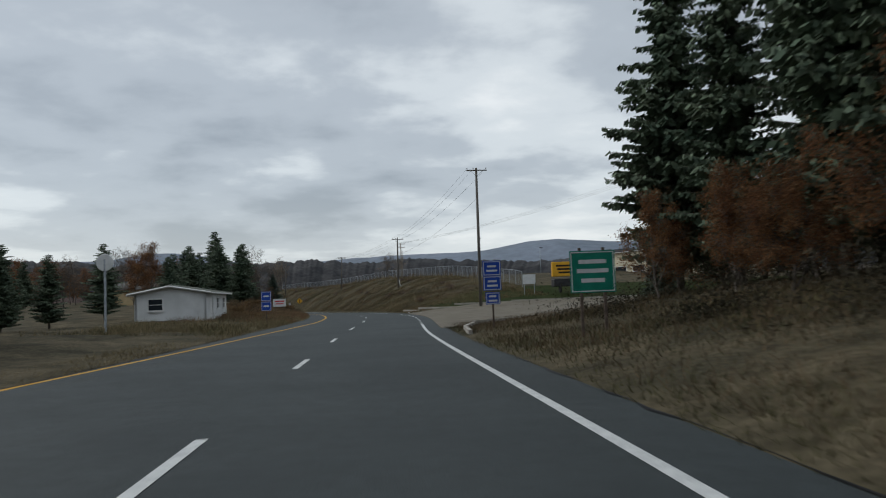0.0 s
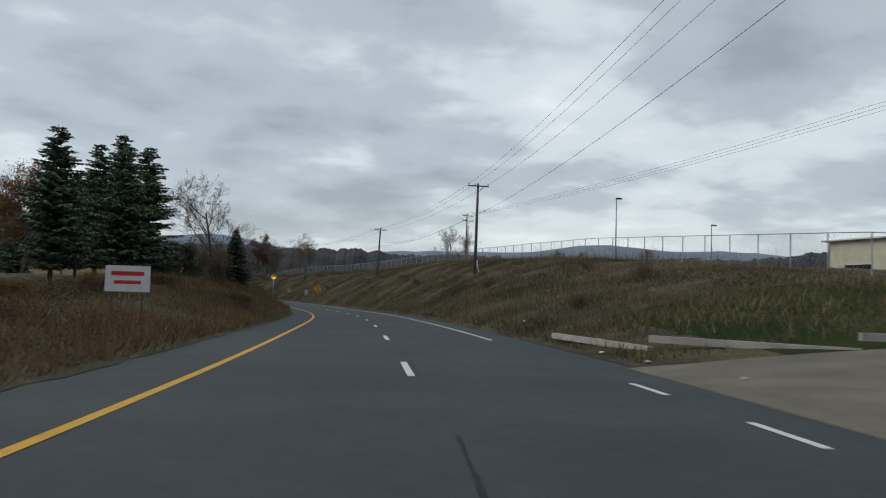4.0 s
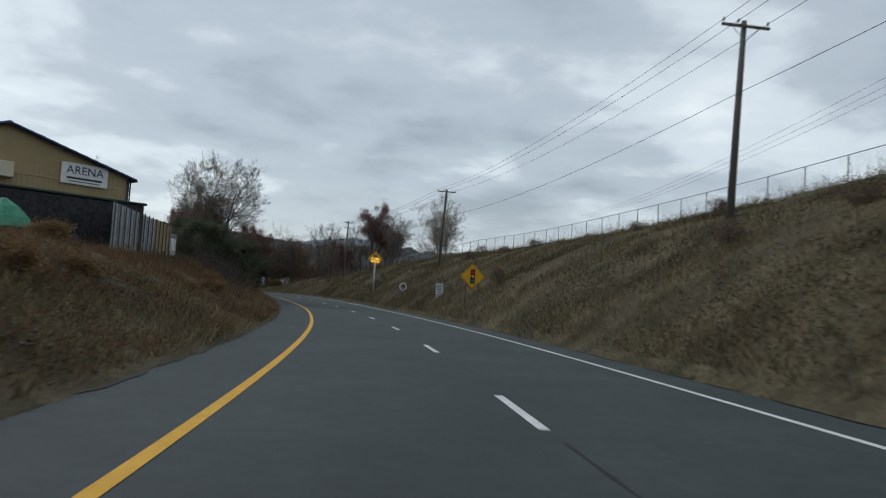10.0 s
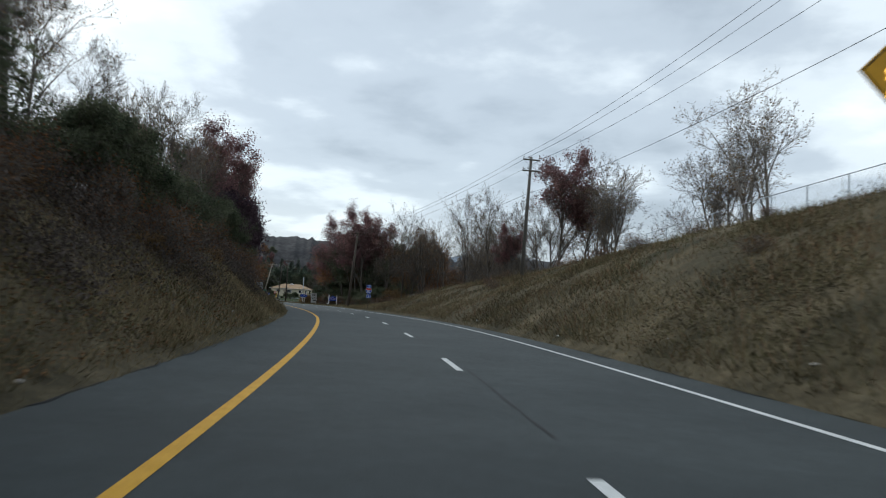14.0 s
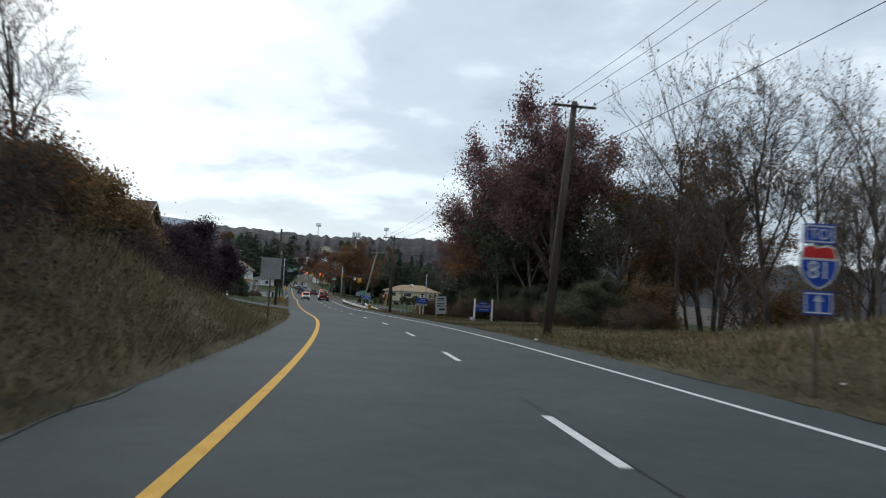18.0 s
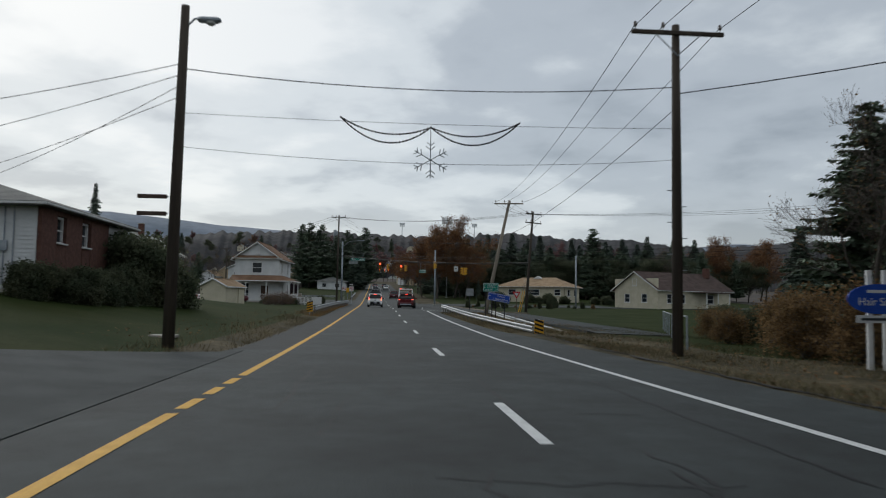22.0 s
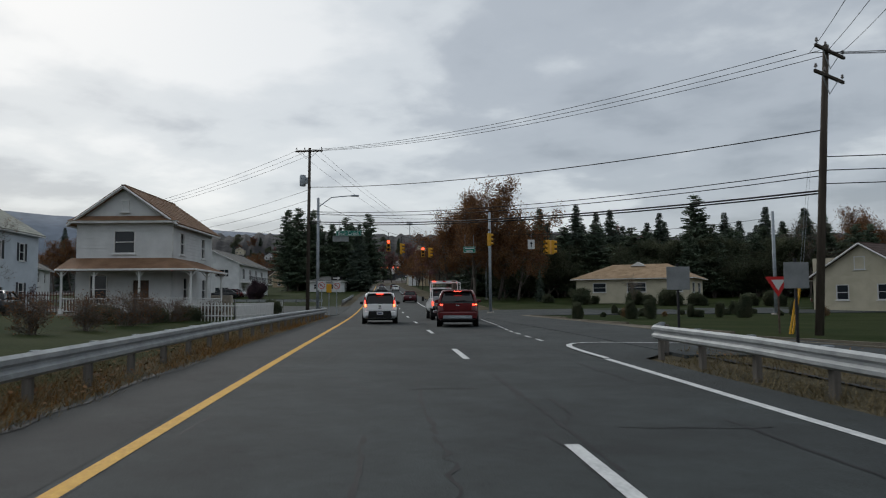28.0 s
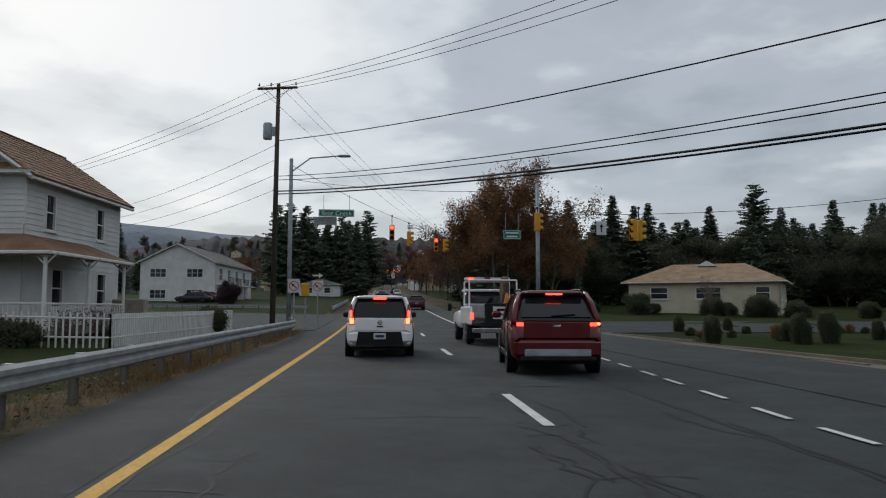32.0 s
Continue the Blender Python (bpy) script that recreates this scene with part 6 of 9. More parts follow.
def apartment():
    ob = thing("apartment_house", at(585, -31.8, -.6, -4), "white two-storey apartment house with balconies", "apartment house")
    w, L, h = 11, 22, 6.4
    fw = ((1.4, 4.1, 2.4, 1.3), (6.8, 4.1, 2.4, 1.3), (1.4, 1.0, 2.4, 1.3), (6.8, 1.0, 2.4, 1.3))
    shell(ob, w, L, h, SIDING, front=fw, right=tuple((2 + 4.6*k, z, 1.8, 1.9) for k in range(4) for z in (.6, 3.7)), lap=.25, bars=(2, 1))
    gable(ob, pose(-w/2, 0, h), w, 2.6, SIDING, .25, vent=(.8, .9, .8))
    gable(ob, pose(w/2, L, h, 0, 0, 180), w, 2.6, SIDING, .25)
    gable_roof(ob, w, L, h, 2.6, ROOF_GREY, .5)
    for k in range(4):
        b = part("balcony", Mesh().box((w/2 + .8, 3 + 4.6*k, 3.15), (1.6, 3.6, .18)), TRIM, ob)
        rl = Mesh().box((w/2 + 1.57, 3 + 4.6*k, 4.2), (.06, 3.6, .08))
        for i in range(13):
            rl.box((w/2 + 1.57, 1.3 + 4.6*k + .28*i, 3.7), (.03, .03, 1.0))
        part("railing", rl, DARK_METAL, b)
        part("post", Mesh().box((w/2 + 1.5, 1.3 + 4.6*k, 1.6), (.14, .14, 3.1)), TRIM, b)


apartment()
ranch(at(640, -15.5, -.3, 0), 9, 13, 2.9, ROOF_GREY, "low white building with grey roof beside the road", SIDING, 1.4, True, front=((1.5, 1.0, 1.4, 1.2), (5.5, 1.0, 1.4, 1.2)), right=((2, 1.0, 1.4, 1.2), (6, .1, 1.0, 2.0, "door"), (9, 1.0, 1.4, 1.2)), lap=0)
ranch(at(556, -52, -.8, 12), 8, 10, 5.6, ROOF_GREY, "white house further back among houses", SIDING, 2.2, False, front=((1.2, 3.6, 1, 1.4), (5, 3.6, 1, 1.4), (1.2, 1, 1, 1.4), (5, 1, 1, 1.4)), right=((2, 3.6, 1, 1.4), (6, 3.6, 1, 1.4)), lap=0)
ranch(at(530, -56, -.8, -8), 8, 11, 5.6, ROOF_DARK, "white house further back among houses", SIDING, 2.2, False, front=((1.2, 3.6, 1, 1.4), (5, 3.6, 1, 1.4), (1.2, 1, 1, 1.4), (5, 1, 1, 1.4)), right=((2, 3.6, 1, 1.4), (6, 3.6, 1, 1.4)), lap=0)
RN = random.Random(4)
for k in range(48):
    s, e = 676 + RN.uniform(0, 170), RN.choice([-1, 1])
    d = e * (14 + 70*RN.random()**1.6)
    ranch(at(s, d, -.4, RN.uniform(-25, 25)), RN.uniform(6, 9), RN.uniform(8, 11), RN.uniform(3, 5.6), RN.choice([ROOF_GREY, ROOF_DARK, ROOF_TAN]), "small distant house on the hillside", RN.choice([SIDING, CREAM, SIDING, BRICK_TAN]), 2.2, False, front=((1.2, 1, 1, 1.4), (3.8, 1, 1, 1.4)), lap=0)["group"] = "hillside houses"


# steel building above the left bank
def steel_hall():
    m = at(216.4, -21.8, 0, 0)
    # gable wall runs from the apex towards the road and onward
    ob = thing("steel_hall", m @ pose(0, 0, 0, 0, 0, 38), "tan metal hall with a blue edged gable roof", "building")
    w, L, h = 15.0, 30.0, 5.2
    shell(ob, w, L, h, TAN_METAL, front=((1.5, .3, 4.2, 4.0), (8.5, .3, .95, 2.1, "door")), right=((4, 2.6, 1.2, 1.0), (12, 2.6, 1.2, 1.0)))
    gable(ob, pose(-w/2, 0, h), w, 2.1, TAN_METAL, 0)
    gable(ob, pose(w/2, L, h, 0, 0, 180), w, 2.1, TAN_METAL, 0)
    gable_roof(ob, w, L, h, 2.1, ROOF_GREY, .35, .12, BLUE_DARK)
    rib = Mesh()
    for k in range(50):
        rib.box((-w/2 + .15 + .3*k, -.012, h/2), (.05, .024, h))
    tagged(part("wall_rib", rib, TAN_METAL, ob), kind="stuff")
    part("wall_band", Mesh().box((0, -.03, 4.55), (w, .03, .06)).box((0, -.03, 3.7), (w, .03, .05)), BRICK_TAN, ob)
    part("vent_box", Mesh().box((-.4, -.3, 4.6), (1.5, .6, .9), bevel=.04), CREAM, ob)
    part("antenna", Mesh().tube((-.8, .4, h + 1.9), (-.8, .4, h + 3.8), .02, seg=4), DARK_METAL, ob)
    sg = part("sign_board", Mesh().box((4.6, -.09, 5.0), (2.9, .08, 1.3), bevel=.01), TRIM, ob, "white sign board with dark lettering")
    words("lettering", "ARENA", .72, BLUE_DARK, sg, pose(4.6, -.14, 5.2))
    part("text_bar", Mesh().box((4.6, -.135, 4.72), (2.2, .012, .12)).box((4.6, -.135, 4.52), (1.9, .012, .05)), SHUTTER, sg)
    part("downspout", Mesh().path([(w/2 - .05, -.1, h - .05), (w/2 - .05, -.1, .1)], .06, 6), BLUE_DARK, ob)
    part("downspout", Mesh().path([(w/2 + .1, -.05, h - .05), (w/2 + .1, -.05, .1)], .05, 6), DARK_METAL, ob)
    cn = part("canopy", Mesh().box((0, -1.5, 3.4), (w - .3, 3.0, .14), bevel=.03), DARK_GREEN, ob, "dark green canopy roof")
    part("canopy_wall", Mesh().box((0, -1.6, 1.75), (w - .6, 2.6, 3.1), bevel=.03), DARK_METAL, cn)
    return ob


BLUE_DARK = surf("dark_blue_paint", (.02, .03, .08), (.03, .045, .11), 3, .5)
DARK_GREEN = surf("dark_green_sheet", (.02, .04, .03), (.035, .06, .045), 2, .5)
TRAILER_BLUE = surf("trailer_paint", (.16, .20, .25), (.24, .28, .33), 2, .5, .3, fine=6)
BLUE_TARP = surf("blue_tarp", (.05, .14, .34), (.09, .21, .44), 2, .5, .5, fine=5)
GREEN_TARP = surf("green_tarp", (.04, .18, .11), (.07, .25, .16), 2, .6, .5, fine=5)
ORANGE = surf("orange_paint", (.50, .17, .03), (.60, .22, .04), 4, .6)
steel_hall()
ranch(at(232, -25, -.3, 30), 9, 12, 3.0, ROOF_BROWN, "low tan outbuilding behind a metal hall", TAN_METAL, 1.5, False, right=((2, 1, 1.2, 1.2), (7, 1, 1.2, 1.2)), lap=0)


def yard_clutter():
    f = thing("sheet_fence", at(219, -13.2), "grey screened yard fence with rusty posts", "fence")
    for k in range(14):
        part("panel", Mesh().box((-1.6 + .05*k, 1.2*k - 6, 1.45), (.05, 1.16, 2.8), bevel=.01), TAN_METAL if k > 8 else STEEL_DULL, f)
        part("post", Mesh().tube((-1.5 + .05*k, 1.2*k - 6.6, -.2), (-1.5 + .05*k, 1.2*k - 6.6, 2.9), .04, seg=6), RUSTY, f)
    t = thing("box_trailer", at(236, -16.4, -.5, -16), "blue and white box trailer parked in a yard", "trailer")
    part("body", Mesh().box((0, 0, 1.65), (2.3, 6.0, 2.1), bevel=.04), TRAILER_BLUE, t)
    part("roof_band", Mesh().box((0, 0, 2.76), (2.36, 6.06, .14), bevel=.03), STEEL_DULL, t)
    for k in range(5):
        part("panel", Mesh().box((1.16, -2.3 + 1.15*k, 1.6), (.03, 1.05, 1.7), bevel=.008), BLUE_TARP if k < 2 else TRIM, t)
    part("panel", Mesh().box((0, -3.01, 1.6), (2.0, .03, 1.8), bevel=.008), BLUE_TARP, t)
    for y in (-.6, .6):
        for x in (-1.0, 1.0):
            part("wheel", Mesh().lathe([(.15, -.12), (.38, -.11), (.42, -.06), (.42, .06), (.38, .11), (.15, .12)], 14, pose(x, y, .42, 0, 90)), RUBBER, t)
    part("tow_bar", Mesh().path([(0, -3.0, .6), (0, -3.9, .55)], .06, 6), DARK_METAL, t)
    g = thing("tarp_heap", at(207.5, -18.6, .9), "heap under a green tarpaulin", "tarpaulin")
    part("cover", Mesh().lathe([(1.5, 0), (1.2, .5), (.7, 1.0), (.1, 1.4)], 9), GREEN_TARP, g)
    for k, (s, d) in enumerate(((211, -16.4), (212.2, -16.8), (210, -16.9))):
        b = thing("oil_drum", at(s, d), "blue steel drum standing in a yard", "drum", group="yard drums")
        part("shell", Mesh().lathe([(.28, 0), (.29, .02), (.29, .3), (.30, .31), (.29, .33), (.29, .6), (.30, .61), (.29, .63), (.29, .87), (.28, .89)], 16), BLUE_DARK, b)
        part("lid", Mesh().lathe([(.27, .87), (.2, .885), (.02, .885)], 14), DARK_METAL, b)
    c = thing("loader", at(205, -20.5, .6, 20), "orange loader arm with dark machine body", "machine")
    part("body", Mesh().box((0, 0, 1.2), (1.8, 3.2, 1.2), bevel=.15), DARK_METAL, c)
    part("cab", Mesh().box((0, .5, 2.2), (1.3, 1.3, 1.2), bevel=.12), DARK_GREEN, c)
    part("arm", Mesh().path([(.5, 0, 1.4), (1.3, .6, 2.6), (1.6, 1.6, 1.2)], .14, 6), ORANGE, c)
    part("bucket", Mesh().prism([(-.6, 0), (.6, 0), (.5, .6), (-.2, .7)], 1.4, pose(1.7, 2.0, .6, 0, 0, 60)), ORANGE, c)
    for x in (-.8, .8):
        for y in (-1.0, 1.1):
            part("wheel", Mesh().lathe([(.2, -.18), (.5, -.16), (.55, -.1), (.55, .1), (.5, .16), (.2, .18)], 14, pose(x, y, .55, 0, 90)), RUBBER, c)
    for k in range(7):
        b = thing("scrap_plank", at(206 + .9*k, -19.3 - .6*(k % 3), .7), "weathered scrap board lying in a yard", "board", group="yard scrap")
        part("board", Mesh().box((0, 0, .25), (.2, 2.2, .05), Matrix.Rotation(radians(25*k), 3, "Z") @ Matrix.Rotation(radians(14), 3, "X")), POLE_PALE if k % 2 else STEEL_DULL, b)


yard_clutter()


# yards by the first stretch
ranch(at(62, -15.5, 0, 4), 5.5, 13, 2.3, ROOF_PALE, "long low pale building beside a yard", SIDING, .5, False, front=((1, .9, 1.2, 1.0),), right=((2, .1, 2, 2.0, "door", TRIM), (6, .9, 1.6, 1.0), (10, .9, 1.6, 1.0)), lap=0)
ranch(at(8, -24, 0, -4), 11, 26, 4.2, ROOF_DARK, "long dark building behind a roadside yard", SHUTTER, 1.8, False, right=((3, 1.2, 2, 1.4), (9, 1.2, 2, 1.4), (16, 1.2, 2, 1.4)), lap=0)
bl = ranch(at(112, 68, -1.5, 10), 26, 30, 6.0, ROOF_PALE, "large beige commercial building behind a green", CREAM, .8, True, front=tuple((2 + 5*k, 1.2, 3.4, 2.2) for k in range(5)), left=tuple((2 + 5.5*k, 1.2, 3.6, 2.2) for k in range(5)), lap=0)
part("upper_storey", Mesh().box((2, 15, 7.4), (16, 18, 2.8), bevel=.05), BRICK_TAN, bl)

# ---- side roads, kerbs, rails ----
def patch(name, corners, material, label, category, over=.012, n=8):
    """A paved sheet between four corners given as (station, offset)."""
    (a, b, c, d) = corners
    mesh = Mesh()
    for i in range(n + 1):
        for j in range(n + 1):
            u, v = i/n, j/n
            s = (a[0]*(1 - u) + b[0]*u)*(1 - v) + (d[0]*(1 - u) + c[0]*u)*v
            q = (a[1]*(1 - u) + b[1]*u)*(1 - v) + (d[1]*(1 - u) + c[1]*u)*v
            p, t = centre(s)
            mesh.v.append((p[0] + t[1]*q, p[1] - t[0]*q, p[2] + max(float(rise(s, q)), 0 if abs(q) < 9 else -9) + over))
    mesh.f = [(i*(n + 1) + j, (i + 1)*(n + 1) + j, (i + 1)*(n + 1) + j + 1, i*(n + 1) + j + 1) for i in range(n) for j in range(n)]
    rim = [(i, 0) for i in range(n)] + [(n, j) for j in range(n)] + [(n - i, n) for i in range(n)] + [(0, n - j) for j in range(n)]
    rim = [i*(n + 1) + j for i, j in rim]
    base, k = len(mesh.v), len(rim)
    mesh.v += [(mesh.v[i][0], mesh.v[i][1], mesh.v[i][2] - .25) for i in rim]
    mesh.f += [(rim[i], base + i, base + (i + 1) % k, rim[(i + 1) % k]) for i in range(k)]
    return solid(name, mesh, material, label, category, kind="structure")


patch("side_road", ((400, -5.3), (420.4, -5.3), (407.8, -13.5), (402.8, -13.5)), ASPHALT_OLD, "worn grey mouth of a side street", "road", .012, 16)
patch("side_road", ((402.8, -13.5), (407.8, -13.5), (409, -60), (404, -60)), ASPHALT_OLD, "worn grey side street joining the road", "road", .012, 36)
patch("side_road", ((468.5, 4.9), (512, 4.9), (507, 8.4), (468.5, 9.8)), ASPHALT_WORN, "dark turning lane at the crossing", "road", .016, 16)
patch("side_road", ((507, 4.9), (522, 4.9), (520, 70), (508, 70)), ASPHALT_OLD, "grey side street at the crossing", "road", .02, 16)
patch("gutter", ((474, 9.6), (507, 8.3), (507, 9.1), (474, 10.6)), APRON, "pale concrete gutter beside a lawn", "gutter", .03, 16)
patch("side_road", ((436, 8.6), (474, 9.0), (476, 12.2), (436, 13.5)), ASPHALT_OLD, "grey slip road behind a guardrail", "road", .016, 10)
patch("side_road", ((510, -5.3), (538, -5.3), (546, -60), (514, -60)), ASPHALT_OLD, "grey side street beyond a white house", "road", .02, 12)
patch("apron", ((39, 4.9), (81, 4.9), (75, 44), (50, 44)), APRON, "wide pale concrete drive entrance", "driveway", .02, 30)


def line_on(pts, w, material, label, over=.04):
    """A painted line through (station, offset) points."""
    p = [spot(s, d, float(max(rise(s, d), 0)) + over) for s, d in pts]
    mesh = Mesh()
    for i, q in enumerate(p):
        t = (p[min(i + 1, len(p) - 1)] - p[max(i - 1, 0)]).normalized()
        sd = Vector((t.y, -t.x, 0)) * w/2
        mesh.v += [tuple(q - sd), tuple(q + sd)]
    mesh.f = [(2*i, 2*i + 1, 2*i + 3, 2*i + 2) for i in range(len(p) - 1)]
    part("edge_line", mesh, material, road, label)


line_on([(468, 2.95), (469.6, 2.95), (470.8, 2.98), (471.7, 3.06), (472.4, 3.22), (472.9, 3.5), (473.15, 3.9), (473.15, 4.4), (472.9, 5.2), (472.5, 6.4), (472, 8)], .15, WHITE, "curved white line at a corner", .024)


def kerb(pts, label, high=.19, material=None):
    m = Mesh()
    p = [spot(s, d, float(rise(s, d))) for s, d in pts]
    for a, b in zip(p, p[1:]):
        t = (b - a)
        m.box((a + b)/2 + Vector((0, 0, high - .09)), (t.length + .02, .16, .18), Matrix.Rotation(math.atan2(t.y, t.x), 3, "Z"))
    solid("kerb", m, material or CONCRETE, label, "kerb", kind="structure")


kerb([(30, 5.5), (34, 5.7), (38, 6.5), (41, 9), (44, 13), (47, 20), (50, 30)], "pale concrete kerb round a drive entrance")
kerb([(90, 5.6), (84, 6.6), (80.5, 10), (79, 16), (77.5, 30)], "pale concrete kerb round a drive entrance")
kerb([(507, 8.9), (498, 9.5), (488, 10.0), (478, 10.5), (470, 12.5)], "low worn concrete kerb along a lawn", .09, APRON)
kerb([(507, 8.3), (498, 8.9), (488, 9.4), (478, 9.9), (470, 11.7)], "worn edge of a concrete gutter", .025, APRON)

# asphalt edges: ragged dark lips, cracks and seams
def crack(s0, d0, length, wander, w, seed, along=True):
    r = random.Random(seed)
    pts, s, d = [], s0, d0
    n = int(length / .2)
    for i in range(n):
        j = r.uniform(-.3, .3)*min(wander, .1)
        pts.append((s, d + j) if along else (s + j, d))
        if along:
            s += .2
            d += r.uniform(-wander, wander)*.7
        else:
            d += .2
            s += r.uniform(-wander, wander)*.7
    p = [spot(a, b, .004) for a, b in pts]
    mesh = Mesh()
    for i, q in enumerate(p):
        t = (p[min(i + 1, n - 1)] - p[max(i - 1, 0)]).normalized()
        sd = Vector((t.y, -t.x, 0)) * w/2 * r.uniform(.4, 1.5)
        mesh.v += [tuple(q - sd), tuple(q + sd)]
    mesh.f = [(2*i, 2*i + 1, 2*i + 3, 2*i + 2) for i in range(n - 1)]
    part("crack", mesh, TAR, road, "dark crack in the asphalt")


for k in range(34):
    crack(40 + 12.6*k + RN.uniform(0, 4), .10 + RN.uniform(-.03, .08), RN.uniform(4, 8), .012, .05, k)
for k in range(14):
    crack(436 + 3.4*k, float(yellow_at(440)) + RN.uniform(-.1, .35), RN.uniform(2, 5), .05, .035, 400 + k)
for k in range(10):
    crack(440 + 4.4*k, .1 + RN.uniform(-.2, .3), RN.uniform(2, 5), .07, .04, 500 + k)
for k in range(36):
    crack(392 + 3.1*k, RN.uniform(-4.6, 3.0), RN.uniform(1.5, 6), .13, .042, 100 + k)
for k in range(26):
    crack(380 + 4.2*k, RN.choice([-2.9, -2.0, -1.1, 1.0, 2.1]) + RN.uniform(-.15, .15), RN.uniform(3, 9), .03, .05, 600 + k)
for k in range(34):
    crack(392 + 3.4*k, RN.uniform(-4.5, 1), RN.uniform(.8, 3.5), .13, .04, 200 + k, False)
for k in range(34):
    s0 = 468 + .82*k
    crack(s0, .0 + RN.uniform(-.28, .42), RN.uniform(.8, 2.6), .16, .034, 700 + k)
    crack(s0 + RN.uniform(0, .5), RN.choice([-3.4, -.3, -.1]) + RN.uniform(-.3, .1), RN.uniform(.5, 1.2), .14, .026, 750 + k, False)
for k in range(18):
    crack(470 + 1.5*k, float(yellow_at(470 + 1.5*k)) + RN.uniform(.25, .8), RN.uniform(.8, 2.2), .15, .030, 800 + k)
for k in range(12):
    crack(100 + 24*k, RN.uniform(-2.8, -.8), RN.uniform(.8, 2.5), .05, .03, 300 + k)
for e, a in ((-1, EDGE_L), (1, EDGE_R)):
    m = Mesh()
    r = random.Random(9)
    ss = np.arange(-20, 470, .9)
    p, t = centre(ss)
    for i, s in enumerate(ss):
        o = a + e * r.uniform(-.12, .1)
        q = a + e * r.uniform(.22, .5)
        for dd, z in ((o, .012), (q, -.02)):
            m.v.append((p[i, 0] + t[i, 1]*dd, p[i, 1] - t[i, 0]*dd, p[i, 2] + z))
    m.f = [(2*i, 2*i + 1, 2*i + 3, 2*i + 2) for i in range(len(ss) - 1)]
    part("ragged_edge", m, TAR, road, "ragged dark asphalt edge")


def guardrail(pts, label, drop=((0, 800), (0, 0))):
    """W-beam rail on posts through (station, offset) points."""
    ob = thing("guardrail", Matrix(), label, "guardrail")
    line = []
    for (s, d), (s2, d2) in zip(pts, pts[1:]):
        n = max(1, int(abs(s2 - s) / 1.9 + abs(d2 - d)/1.9))
        line += [(s + (s2 - s)*i/n, d + (d2 - d)*i/n) for i in range(n)]
    line.append(pts[-1])
    side = 1 if pts[0][1] > 0 else -1
    prof = [(0, .40), (.05, .44), (.05, .49), (.0, .53), (.0, .57), (.05, .61), (.05, .66), (0, .70)]
    beam = Mesh()
    places = [spot(s, d, -float(np.interp(s, *drop))) for s, d in line]
    for i, p in enumerate(places):
        t = (places[min(i + 1, len(places) - 1)] - places[max(i - 1, 0)]).normalized()
        nrm = Vector((t.y, -t.x, 0)) * -side
        for x, z in prof:
            beam.v.append(tuple(p + nrm*x + Vector((0, 0, z))))
    k = len(prof)
    beam.f = [(i*k + j, i*k + j + 1, (i + 1)*k + j + 1, (i + 1)*k + j) for i in range(len(places) - 1) for j in range(k - 1)]
    b = part("beam", beam, STEEL_RAIL, ob)
    b.modifiers.new("thick", "SOLIDIFY").thickness = .012
    for (s, d), p in zip(line, places):
        g = float(rise(s, d + side*.2))
        low = float(np.interp(s, *drop))
        m = Mesh().box((0, 0, (.66 + g - .5)/2 - .0), (.10, .15, .66 - g + .5), bevel=.01)
        post = part("post", m, POLE_GREY, ob, m=at(s, d + side*.16, -g - low))
        part("blockout", Mesh().box((-side*.08, 0, .55), (.10, .12, .32)), STEEL_DULL, post)
    return ob


STEEL_RAIL = surf("rail_steel", (.28, .295, .30), (.38, .395, .40), 3, .55, .1, metal=.5, fine=40)
guardrail([(433.0, 5.25), (450, 4.5), (462, 4.15), (468.3, 4.1), (469.6, 4.7)], "galvanised steel guardrail beside a slip road", ((433, 450, 464), (.38, .2, 0)))
guardrail([(454.6, -6.2), (470, -6.1), (490, -5.9), (504, -5.6), (509, -6.3)], "long galvanised steel guardrail beside the road")
guardrail([(436, 7.6), (466, 7.9)], "second guardrail along a slip road", ((436, 466), (.75, .3)))
guardrail([(541, -6.3), (575, -6.4)], "guardrail beyond a side street")
guardrail([(545, -9), (549, -26), (552, -46)], "guardrail along the far side of a street")


def hazard_marker(s, d, flip, top=.6):
    ob = thing("hazard_marker", at(s, d), "yellow and black striped hazard marker on a post", "sign", group="hazard markers")
    part("post", Mesh().box((0, .04, .1), (.05, .04, 1.1)), STEEL_DULL, ob)
    pn = part("panel", Mesh().box((0, 0, top), (.42, .012, .70), bevel=.004), SIGN_YELLOW, ob)
    for k in range(4):
        z = top - .27 + .18*k
        q = .13 if flip else -.13
        part("stripe", Mesh().add([(-.2, -.009, z - q/2), (.2, -.009, z + q/2), (.2, -.009, z + q/2 + .09), (-.2, -.009, z - q/2 + .09)], [(0, 1, 2, 3)]), BLACK, pn)


SIGN_YELLOW = surf("yellow_sign", (.58, .30, .02), (.64, .34, .025), 3, .5)
SIGN_GREEN = surf("green_sign", (.008, .16, .11), (.012, .20, .14), 3, .45)
SIGN_BLUE = surf("blue_sign", (.012, .05, .30), (.018, .07, .37), 3, .45)
SIGN_WHITE = surf("white_sign", (.52, .53, .53), (.60, .61, .61), 3, .5)
SIGN_GREY = surf("grey_sign_back", (.20, .21, .215), (.27, .28, .285), 2, .5, metal=.4)
SIGN_RED = surf("red_sign", (.45, .02, .02), (.52, .03, .03), 3, .45)
GOLD = surf("gold_paint", (.50, .33, .06), (.60, .41, .09), 4, .5)
hazard_marker(432.6, 5.45, False, .25)
hazard_marker(454.0, -6.5, True)


